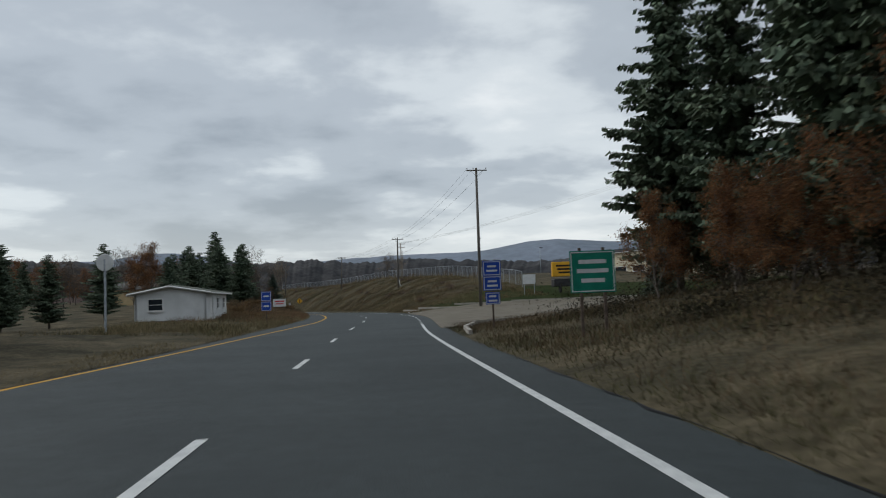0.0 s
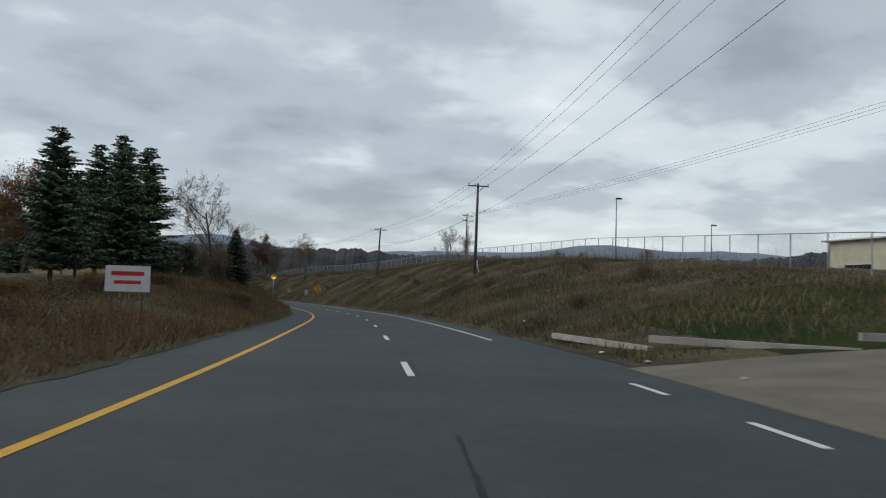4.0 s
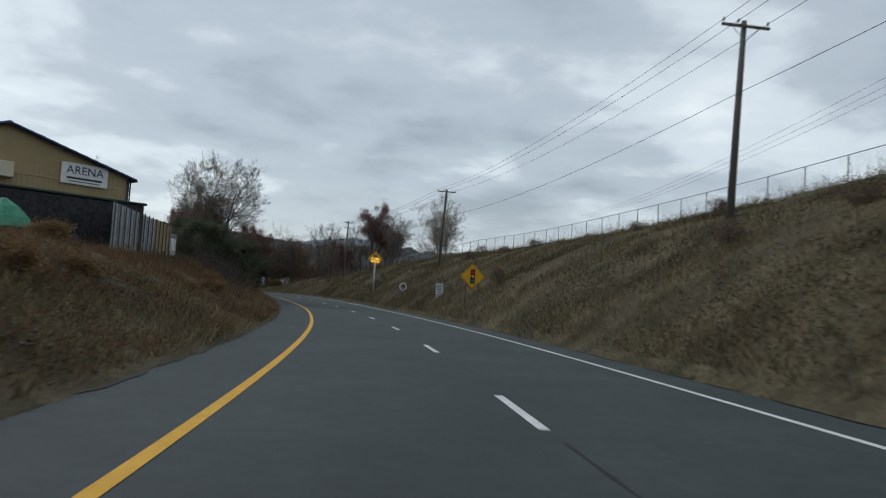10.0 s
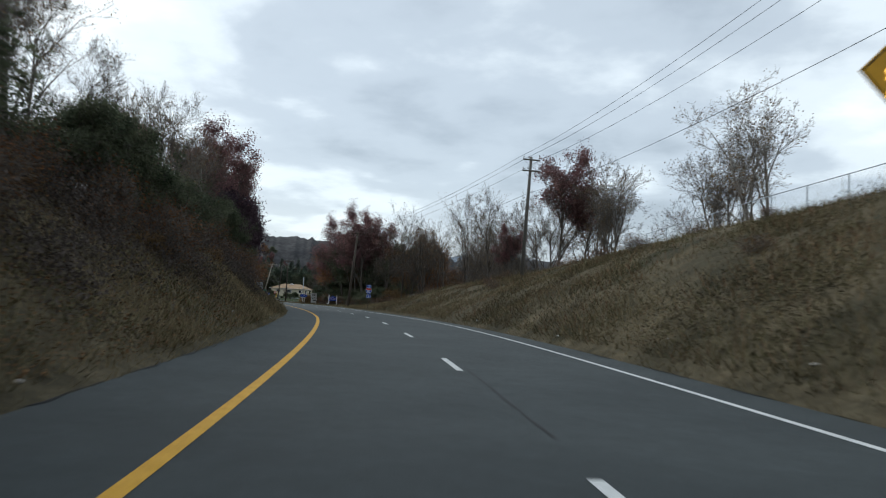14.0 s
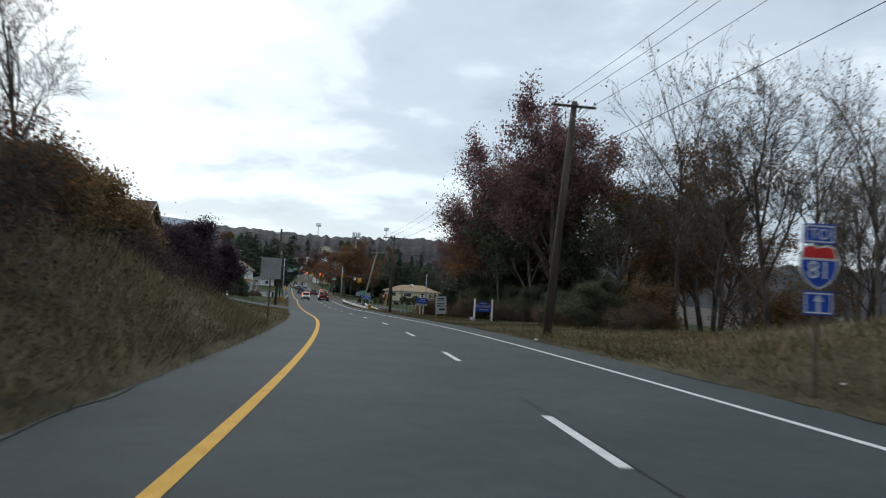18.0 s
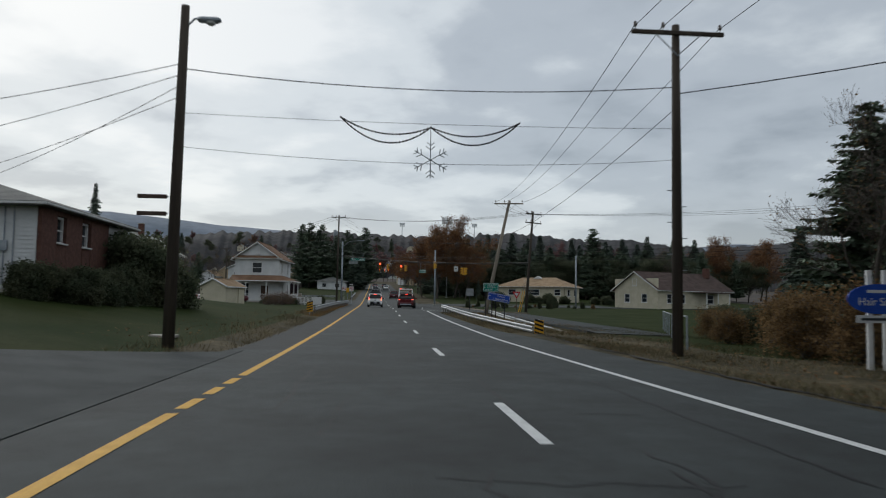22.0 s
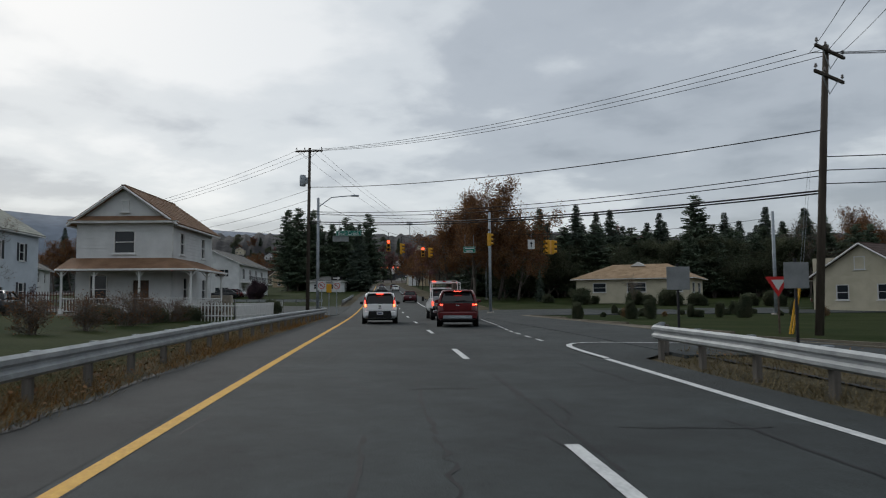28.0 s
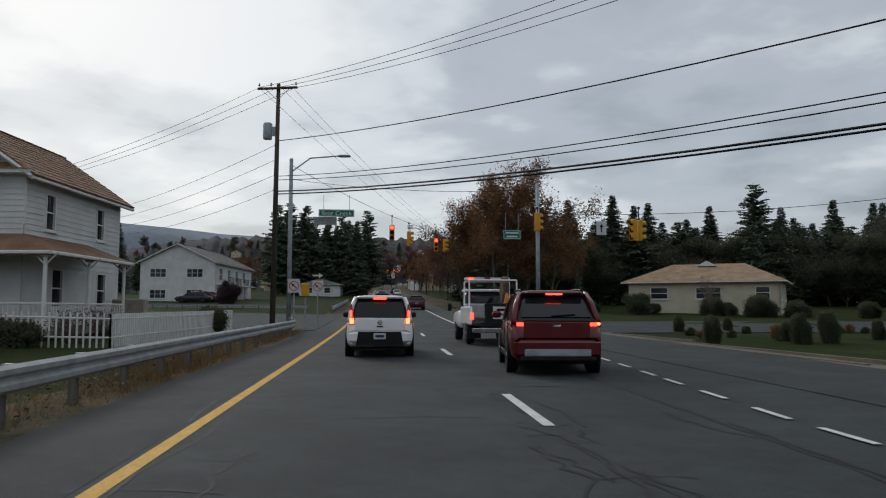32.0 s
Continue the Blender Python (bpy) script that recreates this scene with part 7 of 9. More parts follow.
def board(ob, x, z, w, h, material, name="panel", y=0.0, border=None, label="", turn=0.0, depth=.015):
    mt = pose(x, y, z, 0, turn, 0)
    p = part(name, Mesh().box((0, 0, 0), (w, depth, h), bevel=.004), material, ob, label, m=mt)
    if border is not None:
        fr = Mesh()
        t = .025
        for cx, cz, a, b in ((0, h/2 - .04, w - .06, t), (0, -h/2 + .04, w - .06, t), (w/2 - .04, 0, t, h - .06), (-w/2 + .04, 0, t, h - .06)):
            fr.box((cx, -depth/2 - .003, cz), (a, .006, b))
        part("border", fr, border, p)
    return p


def posts(ob, xs, h, material=None, w=.07, y=.05):
    for x in xs:
        part("post", Mesh().box((x, y, h/2 - .2), (w, w*.7, h + .4)), material or RUSTY, ob)


def lift(s, d, over):
    """Height over the local ground of something `over` the road line."""
    return over - float(rise(s, d))


def bars(p, rows, material, y=-.012):
    m = Mesh()
    for x, z, w, h in rows:
        m.box((x, y, z), (w, .006, h))
    part("text_bar", m, material, p)


def arrow(p, x, z, size, ang, material, y=-.013):
    o = [(-.08, -.5), (.08, -.5), (.08, .1), (.26, .1), (0, .5), (-.26, .1), (-.08, .1)]
    part("arrow", Mesh().prism([(a*size, b*size) for a, b in o], .006, pose(x, y, z, 0, ang)), material, p)


def sign(s, d, label, category="sign", turn=0.0):
    return thing("road_sign", at(s, d, 0, turn), label, category)


for k in range(2):
    nb = thing("street_name_board", at(419.7, -7.1, lift(419.7, -7.1, 4.05 - .45*k)), "small brown street name board on a pole", "sign", group="street name boards")
    part("board", Mesh().box((-.55, 0, 0), (.75, .03, .11), bevel=.005), DOOR, nb)
    part("bracket", Mesh().box((-.2, .0, 0), (.12, .02, .05)), STEEL_DULL, nb)

# green sign and blue signs at the start
o = sign(18.4, 7.3, "green road sign on a post beside a wood")
posts(o, (-.3, .3), lift(18.4, 7.3, 2.6))
p = board(o, 0, lift(18.4, 7.3, 2.0), 1.15, 1.05, SIGN_GREEN, border=SIGN_WHITE)
bars(p, ((0, .25, .7, .1), (0, .02, .8, .1), (0, -.22, .6, .1)), SIGN_WHITE)
o = sign(31, 6.6, "tall blue information sign stack on a post")
posts(o, (0,), lift(31, 6.6, 2.8))
for k, (w, h) in enumerate(((.75, .62), (.75, .6), (.6, .5))):
    p = board(o, 0, lift(31, 6.6, 2.7) - .62*k, w, h, SIGN_BLUE, border=SIGN_WHITE)
    bars(p, ((0, .08, w*.5, .08), (0, -.1, w*.6, .08)), SIGN_WHITE)
o = sign(58, -7.4, "blue information sign beside a yard")
posts(o, (0,), 2.4)
for k in range(2):
    p = board(o, 0, 2.1 - .75*k, .75, .7, SIGN_BLUE, border=SIGN_WHITE)
    bars(p, ((0, 0, .4, .12),), SIGN_WHITE)
o = sign(44, -14, "round white sign on a tall pole", "sign")
part("pole", Mesh().tube((0, 0, -.2), (0, 0, 4.2), .07, seg=8), STEEL_DULL, o)
part("disc", Mesh().lathe([(.02, -.05), (.48, -.05), (.5, 0), (.48, .05), (.02, .05)], 20, pose(0, 0, 4.0, 90)), SIGN_WHITE, o)
o = sign(92, -9, "white sign board with red lettering beside trees")
posts(o, (-.5, .5), 1.8)
p = board(o, 0, 1.4, 1.5, .9, SIGN_WHITE)
bars(p, ((0, .18, 1.1, .14), (0, -.12, .9, .12)), SIGN_RED)
# yellow letter board and a white one on the green
o = thing("letter_board", at(84, 24, 0, 0, 1.3), "yellow letter board on a dark trailer", "sign")
part("trailer", Mesh().box((0, 0, .9), (2.6, 1.0, .7), bevel=.06), DARK_METAL, o)
p = part("panel", Mesh().box((0, 0, 2.1), (2.7, .35, 1.3), bevel=.05), SIGN_YELLOW, o)
bars(p, ((0, 2.4, 2.0, .16), (0, 2.1, 1.8, .16), (0, 1.8, 1.6, .16)), BLACK, -.18)
for x in (-.8, .8):
    part("wheel", Mesh().lathe([(.1, -.08), (.3, -.07), (.32, 0), (.3, .07), (.1, .08)], 12, pose(x, -.5, .32, 0, 90)), RUBBER, o)
o = sign(84, 19.5, "white board sign on the green")
posts(o, (-.6, .6), 2.2, STEEL_DULL)
board(o, 0, 1.7, 1.5, 1.1, SIGN_WHITE)


def diamond(s, d, over, size, label, post_x=(0,), post_top=None, mat=None):
    o = sign(s, d, label)
    H = lift(s, d, over)
    posts(o, post_x, H + .3 if post_top is None else post_top, mat)
    q = part("panel", Mesh().prism([(0, size*.707), (size*.707, 0), (0, -size*.707), (-size*.707, 0)], .02, pose(0, 0, H)), SIGN_YELLOW, o)
    k = size*.707
    e = Mesh()
    pts = [(0, k*.94), (k*.94, 0), (0, -k*.94), (-k*.94, 0)]
    for (a, b), (c, f) in zip(pts, pts[1:] + pts[:1]):
        e.tube((a, -.012, H + b), (c, -.012, H + f), .012, seg=4)
    part("border", e, BLACK, q)
    return o, q, H


o, q, H = diamond(216.4, 6.5, 3.0, 1.22, "yellow diamond sign with a traffic light symbol", (-.42, .42))
part("symbol_back", Mesh().box((0, -.016, H), (.30, .008, .92), bevel=.003), BLACK, q)
for z, c in ((.28, SIGN_RED), (0, SIGN_YELLOW), (-.28, SIGN_GREEN)):
    part("symbol_disc", Mesh().lathe([(.10, 0), (.10, .006), (.005, .006)], 18, pose(0, -.02, H + z, 90)), c, q)
# lit warning sign
LED = glow("amber_lamps", (1.0, .62, .12), 1.7)
o, q, H = diamond(257.4, 6.55, 5.45, 1.35, "yellow diamond sign with lit letters on a steel post", (), 0)
part("post", Mesh().tube((0, .06, -.4), (0, .06, H - .5), .11, .10, 12), STEEL_DULL, o, smooth=True)
words("lettering", "SIGNAL", .30, LED, q, pose(0, -.018, H - .02), "lit amber letters")
words("lettering", "AHEAD", .30, LED, q, pose(0, -.018, H - .32), "lit amber letters")
bars(q, ((0, H + .34, .42, .16),), SIGN_BLUE, -.015)
part("beacon", Mesh().box((0, .1, H + .05), (.5, .16, .5), bevel=.03), DARK_METAL, o)
# white panels, round club sign, interstate sign
o = sign(228.5, 7.0, "two white notice panels on a rusty post")
posts(o, (0,), lift(228.5, 7.0, 2.6))
H = lift(228.5, 7.0, 2.6)
p = board(o, 0, H - .42, .62, .84, SIGN_WHITE)
bars(p, tuple((0, .3 - .12*k, .44 - .06*(k % 2), .05) for k in range(6)), SHUTTER)
p = board(o, 0, H - 1.12, .55, .46, SIGN_WHITE)
bars(p, ((0, .12, .4, .05), (0, 0, .36, .05), (0, -.12, .4, .05)), SHUTTER)
o = sign(245.5, 7.4, "round white club sign with a blue emblem on a post")
H = lift(245.5, 7.4, 2.3)
posts(o, (0,), H)
p = part("disc", Mesh().lathe([(.01, -.01), (.40, -.01), (.41, 0), (.40, .01), (.01, .01)], 28, pose(0, 0, H, 90)), SIGN_WHITE, o)
part("ring", Mesh().path([(.29*math.cos(a*.2244), -.014, H + .29*math.sin(a*.2244)) for a in range(29)], .015, 4), GOLD, p)
part("emblem", Mesh().lathe([(.01, 0), (.24, 0), (.24, .012), (.01, .012)], 24, pose(0, -.008, H, 90)), BLUE_DARK, p)
part("emblem_bar", Mesh().box((-.05, -.024, H), (.05, .006, .24)).box((.01, -.024, H - .1), (.16, .006, .05)), GOLD, p)
p = board(o, 0, H - .52, .56, .2, SIGN_BLUE)
bars(p, ((0, .04, .44, .04), (0, -.04, .4, .04)), SIGN_WHITE)
o = sign(340.1, 5.5, "blue highway route sign stack on a post")
H = lift(340.1, 5.5, 3.18)
posts(o, (0,), H)
p = board(o, 0, H - .18, .60, .36, SIGN_BLUE, border=SIGN_WHITE)
words("lettering", "TO", .27, SIGN_WHITE, p, pose(0, -.014, -.01))
SHIELD = [(-.30, .36), (-.15, .40), (0, .36), (.15, .40), (.30, .36), (.365, .16), (.36, -.04), (.28, -.22), (.13, -.34), (0, -.40), (-.13, -.34), (-.28, -.22), (-.36, -.04), (-.365, .16)]
p = part("shield", Mesh().prism(SHIELD, .012, pose(0, 0, H - .77)), SIGN_WHITE, o, "white edged route shield")
part("shield_face", Mesh().prism([(-.325, .12), (.325, .12), (.325, -.03), (.255, -.20), (.12, -.31), (0, -.365), (-.12, -.31), (-.255, -.20), (-.325, -.03)], .006, pose(0, -.010, H - .77)), SIGN_BLUE, p)
part("shield_band", Mesh().prism([(-.28, .33), (-.15, .365), (0, .33), (.15, .365), (.28, .33), (.32, .16), (-.32, .16)], .006, pose(0, -.010, H - .77)), SIGN_RED, p)
words("lettering", "81", .44, SIGN_WHITE, p, pose(0, -.016, H - .84))
p = board(o, 0, H - 1.41, .56, .42, SIGN_BLUE, border=SIGN_WHITE)
arrow(p, 0, 0, .32, 0, SIGN_WHITE)
# back of a sign, town sign, boards
o = sign(364.3, -6.25, "grey back of a square road sign")
posts(o, (0,), lift(364.3, -6.25, 2.95))
board(o, 0, lift(364.3, -6.25, 2.56), .95, 1.0, SIGN_GREY)
o = sign(405.6, -9.0, "stop sign on a leaning post at a side street", turn=82)
part("post", Mesh().box((0, .05, 1.1), (.07, .05, 2.6), Matrix.Rotation(radians(4), 3, "X")), RUSTY, o)
part("panel", Mesh().prism([(.38*math.cos(math.pi*(k + .5)/4), .38*math.sin(math.pi*(k + .5)/4)) for k in range(8)], .012, pose(0, .10, 2.05, 176)), SIGN_RED, o)
part("panel_back", Mesh().prism([(.375*math.cos(math.pi*(k + .5)/4), .375*math.sin(math.pi*(k + .5)/4)) for k in range(8)], .006, pose(0, .085, 2.05, 176)), SIGN_GREY, o)
RB = random.Random(21)
for k in range(11):
    q = RB.uniform(.03, .09)
    m = Mesh().lathe([(q*.6, 0), (q, q*.2), (q*.8, q*.6), (q*.2, q*.8)], 6)
    m.v = [(x*RB.uniform(.7, 1.4), y*RB.uniform(.7, 1.3), z) for x, y, z in m.v]
    solid("broken_kerb_stone", m, APRON, "broken piece of stone at a street corner", "stone", "corner rubble", m=at(RB.gauss(403.2, .5), RB.gauss(-6.7, .25), 0, RB.uniform(0, 360)))
o = thing("town_sign", at(388.5, 10.2), "carved blue town sign between white posts", "sign")
H = lift(388.5, 10.2, 1.85)
for x in (-.75, .75):
    p = part("post", Mesh().box((x, 0, H/2 - .2), (.13, .13, H + .35), bevel=.01), TRIM, o)
    part("cap", Mesh().lathe([(.09, 0), (.1, .03), (.06, .08), (.01, .13)], 8, Matrix.Translation((x, 0, H - .02))), TRIM, p)
p = part("panel", Mesh().prism([(-.66, -.42), (.66, -.42), (.66, .22), (.42, .25), (.25, .40), (0, .46), (-.25, .40), (-.42, .25), (-.66, .22)], .05, pose(0, 0, H - .55)), SIGN_BLUE, o)
words("lettering", "DUPONT", .30, GOLD, p, pose(0, -.03, H - .52))
bars(p, ((0, H - .28, .5, .04), (0, H - .78, .8, .05)), GOLD, -.028)
part("planter", Mesh().lathe([(.14, 0), (.2, .25), (.22, .27)], 10, Matrix.Translation((-.95, -.1, 0))), TRIM, o)
o = thing("real_estate_sign", at(413.6, 11.7), "tall white real estate board with text", "sign")
posts(o, (-.5, .5), 2.1, TRIM)
p = board(o, 0, 1.28, 1.3, 2.0, SIGN_WHITE, turn=-4)
bars(p, ((0, .75, .8, .1), (0, .58, .7, .1), (-.05, .2, .9, .08), (0, .02, .6, .06), (0, -.15, .7, .06), (.1, -.5, .7, .22)), SHUTTER)
bars(p, ((-.3, -.1, .3, .16),), SIGN_GREEN, -.016)
o = thing("shop_sign", at(416.2, 9.9, 0, 0, 1.17), "oval blue hair salon sign between white posts", "sign")
posts(o, (-.17, .17), 2.0, TRIM, .10, 0)
p = part("panel", Mesh().prism([(.68*math.cos(k*math.pi/14), .30*math.sin(k*math.pi/14)) for k in range(28)], .03, pose(0, -.08, 1.42)), SIGN_BLUE, o, "oval blue panel with white lettering")
words("lettering", "Hair Salon", .22, SIGN_WHITE, p, pose(0, -.10, 1.36))
bars(p, ((0, 1.57, .55, .06),), SIGN_WHITE, -.098)
p = board(o, 0, 1.02, 1.0, .15, SIGN_WHITE, y=-.08)
bars(p, ((0, 0, .8, .05),), SHUTTER)
# guide signs by the leaning pole
o = thing("guide_sign", at(453.9, 6.5, 0, -4), "green direction sign with white place names", "sign")
H = lift(453.9, 6.5, 2.55)
posts(o, (-.36, .36), H + .05, DARK_METAL)
p = board(o, 0, H - .3, 1.12, .62, SIGN_GREEN, border=SIGN_WHITE)
for z, t, x in ((.17, "SCRANTON", .08), (0, "PITTSTON", .06), (-.17, "SUSCON", -.14)):
    words("lettering", t, .14, SIGN_WHITE, p, pose(x, -.012, z))
arrow(p, -.44, .17, .13, 0, SIGN_WHITE)
arrow(p, -.44, 0, .13, -90, SIGN_WHITE)
arrow(p, .44, -.17, .13, 90, SIGN_WHITE)
o = thing("guide_sign", at(453.3, 6.9, 0, -4), "tilted blue direction sign with white lettering", "sign")
H = lift(453.3, 6.9, 1.75)
for x, t in ((-.4, 1.35), (.5, 1.1)):
    part("post", Mesh().box((x, .05, t/2 - .2), (.07, .05, t + .4)), DARK_METAL, o)
p = board(o, .1, H - .25, 1.6, .56, SIGN_BLUE, border=SIGN_WHITE, turn=9)
words("lettering", "Grimes", .18, SIGN_WHITE, p, pose(.14, -.012, .11))
words("lettering", "Industrial Park", .18, SIGN_WHITE, p, pose(.14, -.012, -.11))
arrow(p, -.66, .04, .18, 90, SIGN_WHITE)
for s, d, w, h, z in ((471.5, 9.2, .7, .7, 2.2), (475.6, 7.6, .76, .74, 2.25)):
    o = sign(s, d, "grey back of a road sign on a post")
    posts(o, (0,), lift(s, d, z) + .1, DARK_METAL)
    board(o, 0, lift(s, d, z) - h/2, w, h, SIGN_GREY)
o = sign(479.8, 13.2, "red and white yield sign on a post", turn=-25)
posts(o, (0,), 1.9)
part("panel", Mesh().prism([(-.45, .39), (.45, .39), (0, -.39)], .015, pose(0, 0, 1.75)), SIGN_RED, o)
part("panel_face", Mesh().prism([(-.24, .27), (.24, .27), (0, -.14)], .008, pose(0, -.012, 1.75)), SIGN_WHITE, o)
for x in (.3, .55):
    g = thing("guy_wire_guard", at(479 + x, 13.0 + x), "yellow plastic guard on a guy wire", "guard", group="guy wire guards")
    part("sleeve", Mesh().tube((0, 0, -.1), (.5, 0, 2.3), .04, seg=6), SIGN_YELLOW, g)
    part("cable", Mesh().tube((.5, 0, 2.3), (1.1, .2, 6.2), .008, seg=4), STEEL_DULL, g)
# small signs at the far left corner of the crossing
for s, d, kind in ((511.6, -6.5, 0), (514.5, -5.5, 1)):
    o = sign(s, d, "white sign with a turning arrow barred in red")
    posts(o, (0,), 2.6, STEEL_DULL, .06)
    p = board(o, 0, 2.3, .62, .72, SIGN_WHITE)
    part("ring", Mesh().path([(.24*math.cos(a*.3142), -.014, .24*math.sin(a*.3142)) for a in range(21)], .02, 4).tube((-.17, -.014, .17), (.17, -.014, -.17), .018, seg=4), SIGN_RED, p)
    arrow(p, 0, 0, .34, -50, BLACK)
    if kind:
        q = board(o, 0, 2.95, .9, .3, BLACK)
        arrow(q, 0, 0, .6, 90, SIGN_WHITE)
o = sign(512.6, -6.0, "yellow signal box on a post")
posts(o, (0,), 2.4, STEEL_DULL)
part("box", Mesh().box((0, 0, 2.1), (.4, .25, .7), bevel=.03), SIGN_YELLOW, o)

# ---- steel mast poles and signals ----
def steel_pole(s, d, h, label, lamp=None, r=.13):
    ob = thing("signal_pole", at(s, d), label, "pole", group="signal poles")
    H = lift(s, d, h)
    part("shaft", Mesh().tube((0, 0, 0), (0, 0, H), r, r*.8, 12), STEEL_DULL, ob, smooth=True)
    part("base", Mesh().box((0, 0, .05), (.5, .5, .12), bevel=.02), CONCRETE, ob)
    part("cap", Mesh().lathe([(r*.85, 0), (r*.6, .06), (.01, .08)], 10, Matrix.Translation((0, 0, H))), STEEL_DULL, ob)
    if lamp:
        a = part("lamp_arm", Mesh().path([(0, 0, H - .7), (lamp*.4, 0, H + .1), (lamp, 0, H + .25)], .04, 6), STEEL_DULL, ob)
        part("lamp_head", Mesh().box((lamp + .3, 0, H + .25), (.7, .28, .13), bevel=.05), STEEL_DULL, a)
    return ob


steel_pole(512.8, -6.9, 9.3, "grey steel signal pole with a lamp arm", 2.6)
steel_pole(513.9, 7.1, 8.3, "grey steel signal pole at the crossing")
steel_pole(504.3, 26.4, 7.4, "grey steel signal pole on a side street")
steel_pole(562, 13.5, 9.0, "grey steel signal pole beyond the crossing")
SIG_YELLOW = surf("signal_yellow", (.52, .26, .02), (.60, .31, .03), 4, .5)
RED_ON = glow("red_lamp", (1.0, .06, .03), 5.0)
LAMP_OFF = surf("unlit_lens", (.03, .02, .018), (.05, .035, .03), 4, .3)


def signal(s, d, top, lit, label, turn=0.0, hang=.6):
    ob = thing("traffic_light", pose(*spot(s, d, top), 0, 0, math.degrees(math.atan2(*reversed(centre(s)[1]))) - 90 + turn), label, "traffic light", group="traffic lights")
    part("housing", Mesh().box((0, 0, -.54), (.34, .22, 1.06), bevel=.03), SIG_YELLOW, ob)
    part("hanger", Mesh().tube((0, 0, -.02), (0, 0, hang), .025, seg=6).box((0, 0, hang), (.10, .10, .12)), DARK_METAL, ob)
    for k in range(3):
        z = -.19 - .35*k
        on = lit and k == 0
        part("lens", Mesh().lathe([(.005, .03), (.08, .02), (.13, 0)], 16, pose(0, -.115, z, 90)), RED_ON if on else LAMP_OFF, ob, "lit red lens" if on else "")
        v = Mesh()
        for i in range(9):
            a = radians(-20 + 220*i/8)
            for y in (-.11, -.33):
                v.v.append((.15*math.cos(a), y, z + .15*math.sin(a)))
        v.f = [(2*i, 2*i + 1, 2*i + 3, 2*i + 2) for i in range(8)]
        vo = part("visor", v, SIG_YELLOW, ob)
        vo.modifiers.new("thick", "SOLIDIFY").thickness = .006
    return ob


signal(522, -1.2, 6.6, True, "yellow traffic light showing red over the road")
signal(526, .1, 6.5, False, "yellow traffic light seen edge on over the road", 70)
signal(533, 2.6, 6.5, True, "yellow traffic light showing red over the road")
signal(534, 3.4, 6.5, False, "yellow traffic light beside another over the road", 60)
signal(513.5, 7.0, 6.6, False, "yellow traffic light on a steel pole", 120, .25)
signal(507.3, 10.5, 5.6, False, "yellow traffic light over a side street", -60)
signal(507.6, 10.9, 5.6, False, "yellow traffic light over a side street", 100)
for s, d in ((700, 0), (700, 2), (702, -2), (700, 3.5)):
    signal(s, d, 7.0, True, "distant traffic light showing red")
wire(spot(512.8, -6.9, 9.0), spot(562, 13.5, 8.8), 1.7, .014, "span wire carrying traffic lights")
wire(spot(513.9, 7.1, 6.6), spot(504.3, 26.4, 7.0), .5, .014, "span wire carrying traffic lights")
wire(spot(512.8, -6.9, 8.2), spot(513.9, 7.1, 8.0), .35, .012, "span wire carrying signs")
wire(spot(690, -10, 9.4), spot(710, 10, 9.0), 1.6, .014, "distant black span wire over the road")


def hung_sign(s, d, top, w, h, text, label, size=.3):
    ob = thing("street_name_sign", pose(*spot(s, d, top), 0, 0, math.degrees(math.atan2(*reversed(centre(s)[1]))) - 90), label, "sign")
    for x in (-w*.36, w*.36):
        part("hanger", Mesh().tube((x, 0, -.1), (x, 0, .9), .015, seg=5), STEEL_DULL, ob)
    p = board(ob, 0, -h/2, w, h, SIGN_GREEN, border=SIGN_WHITE)
    if text:
        words("lettering", text, size, SIGN_WHITE, p, pose(0, -.012, -.02))
    return ob


hung_sign(518, -4.7, 7.15, 2.2, .45, "Bear Creek", "green hanging street name sign with white letters", .40)
o = sign(518.2, -5.4, "plain white panel hung below a street name sign")
o.matrix_world = o.matrix_world @ pose(0, 0, lift(518.2, -5.4, 6.2))
part("hanger", Mesh().tube((0, 0, 0), (0, 0, .9), .02, seg=5), STEEL_DULL, o)
board(o, 0, .25, 1.4, .5, SIGN_GREY)
hs = hung_sign(510.5, 5.0, 5.3, .95, .5, "", "small green hanging street name sign")
bars(hs.children[-1], ((0, .1, .7, .08), (0, -.1, .6, .08)), SIGN_WHITE)
o = sign(511, 10.0, "white notice panel hung over the crossing")
o.matrix_world = o.matrix_world @ pose(0, 0, lift(511, 10.0, 5.2))
part("hanger", Mesh().tube((0, 0, 0), (0, 0, 1.1), .015, seg=5), STEEL_DULL, o)
p = board(o, 0, .3, .55, .75, SIGN_WHITE)
arrow(p, 0, 0, .45, 0, BLACK)


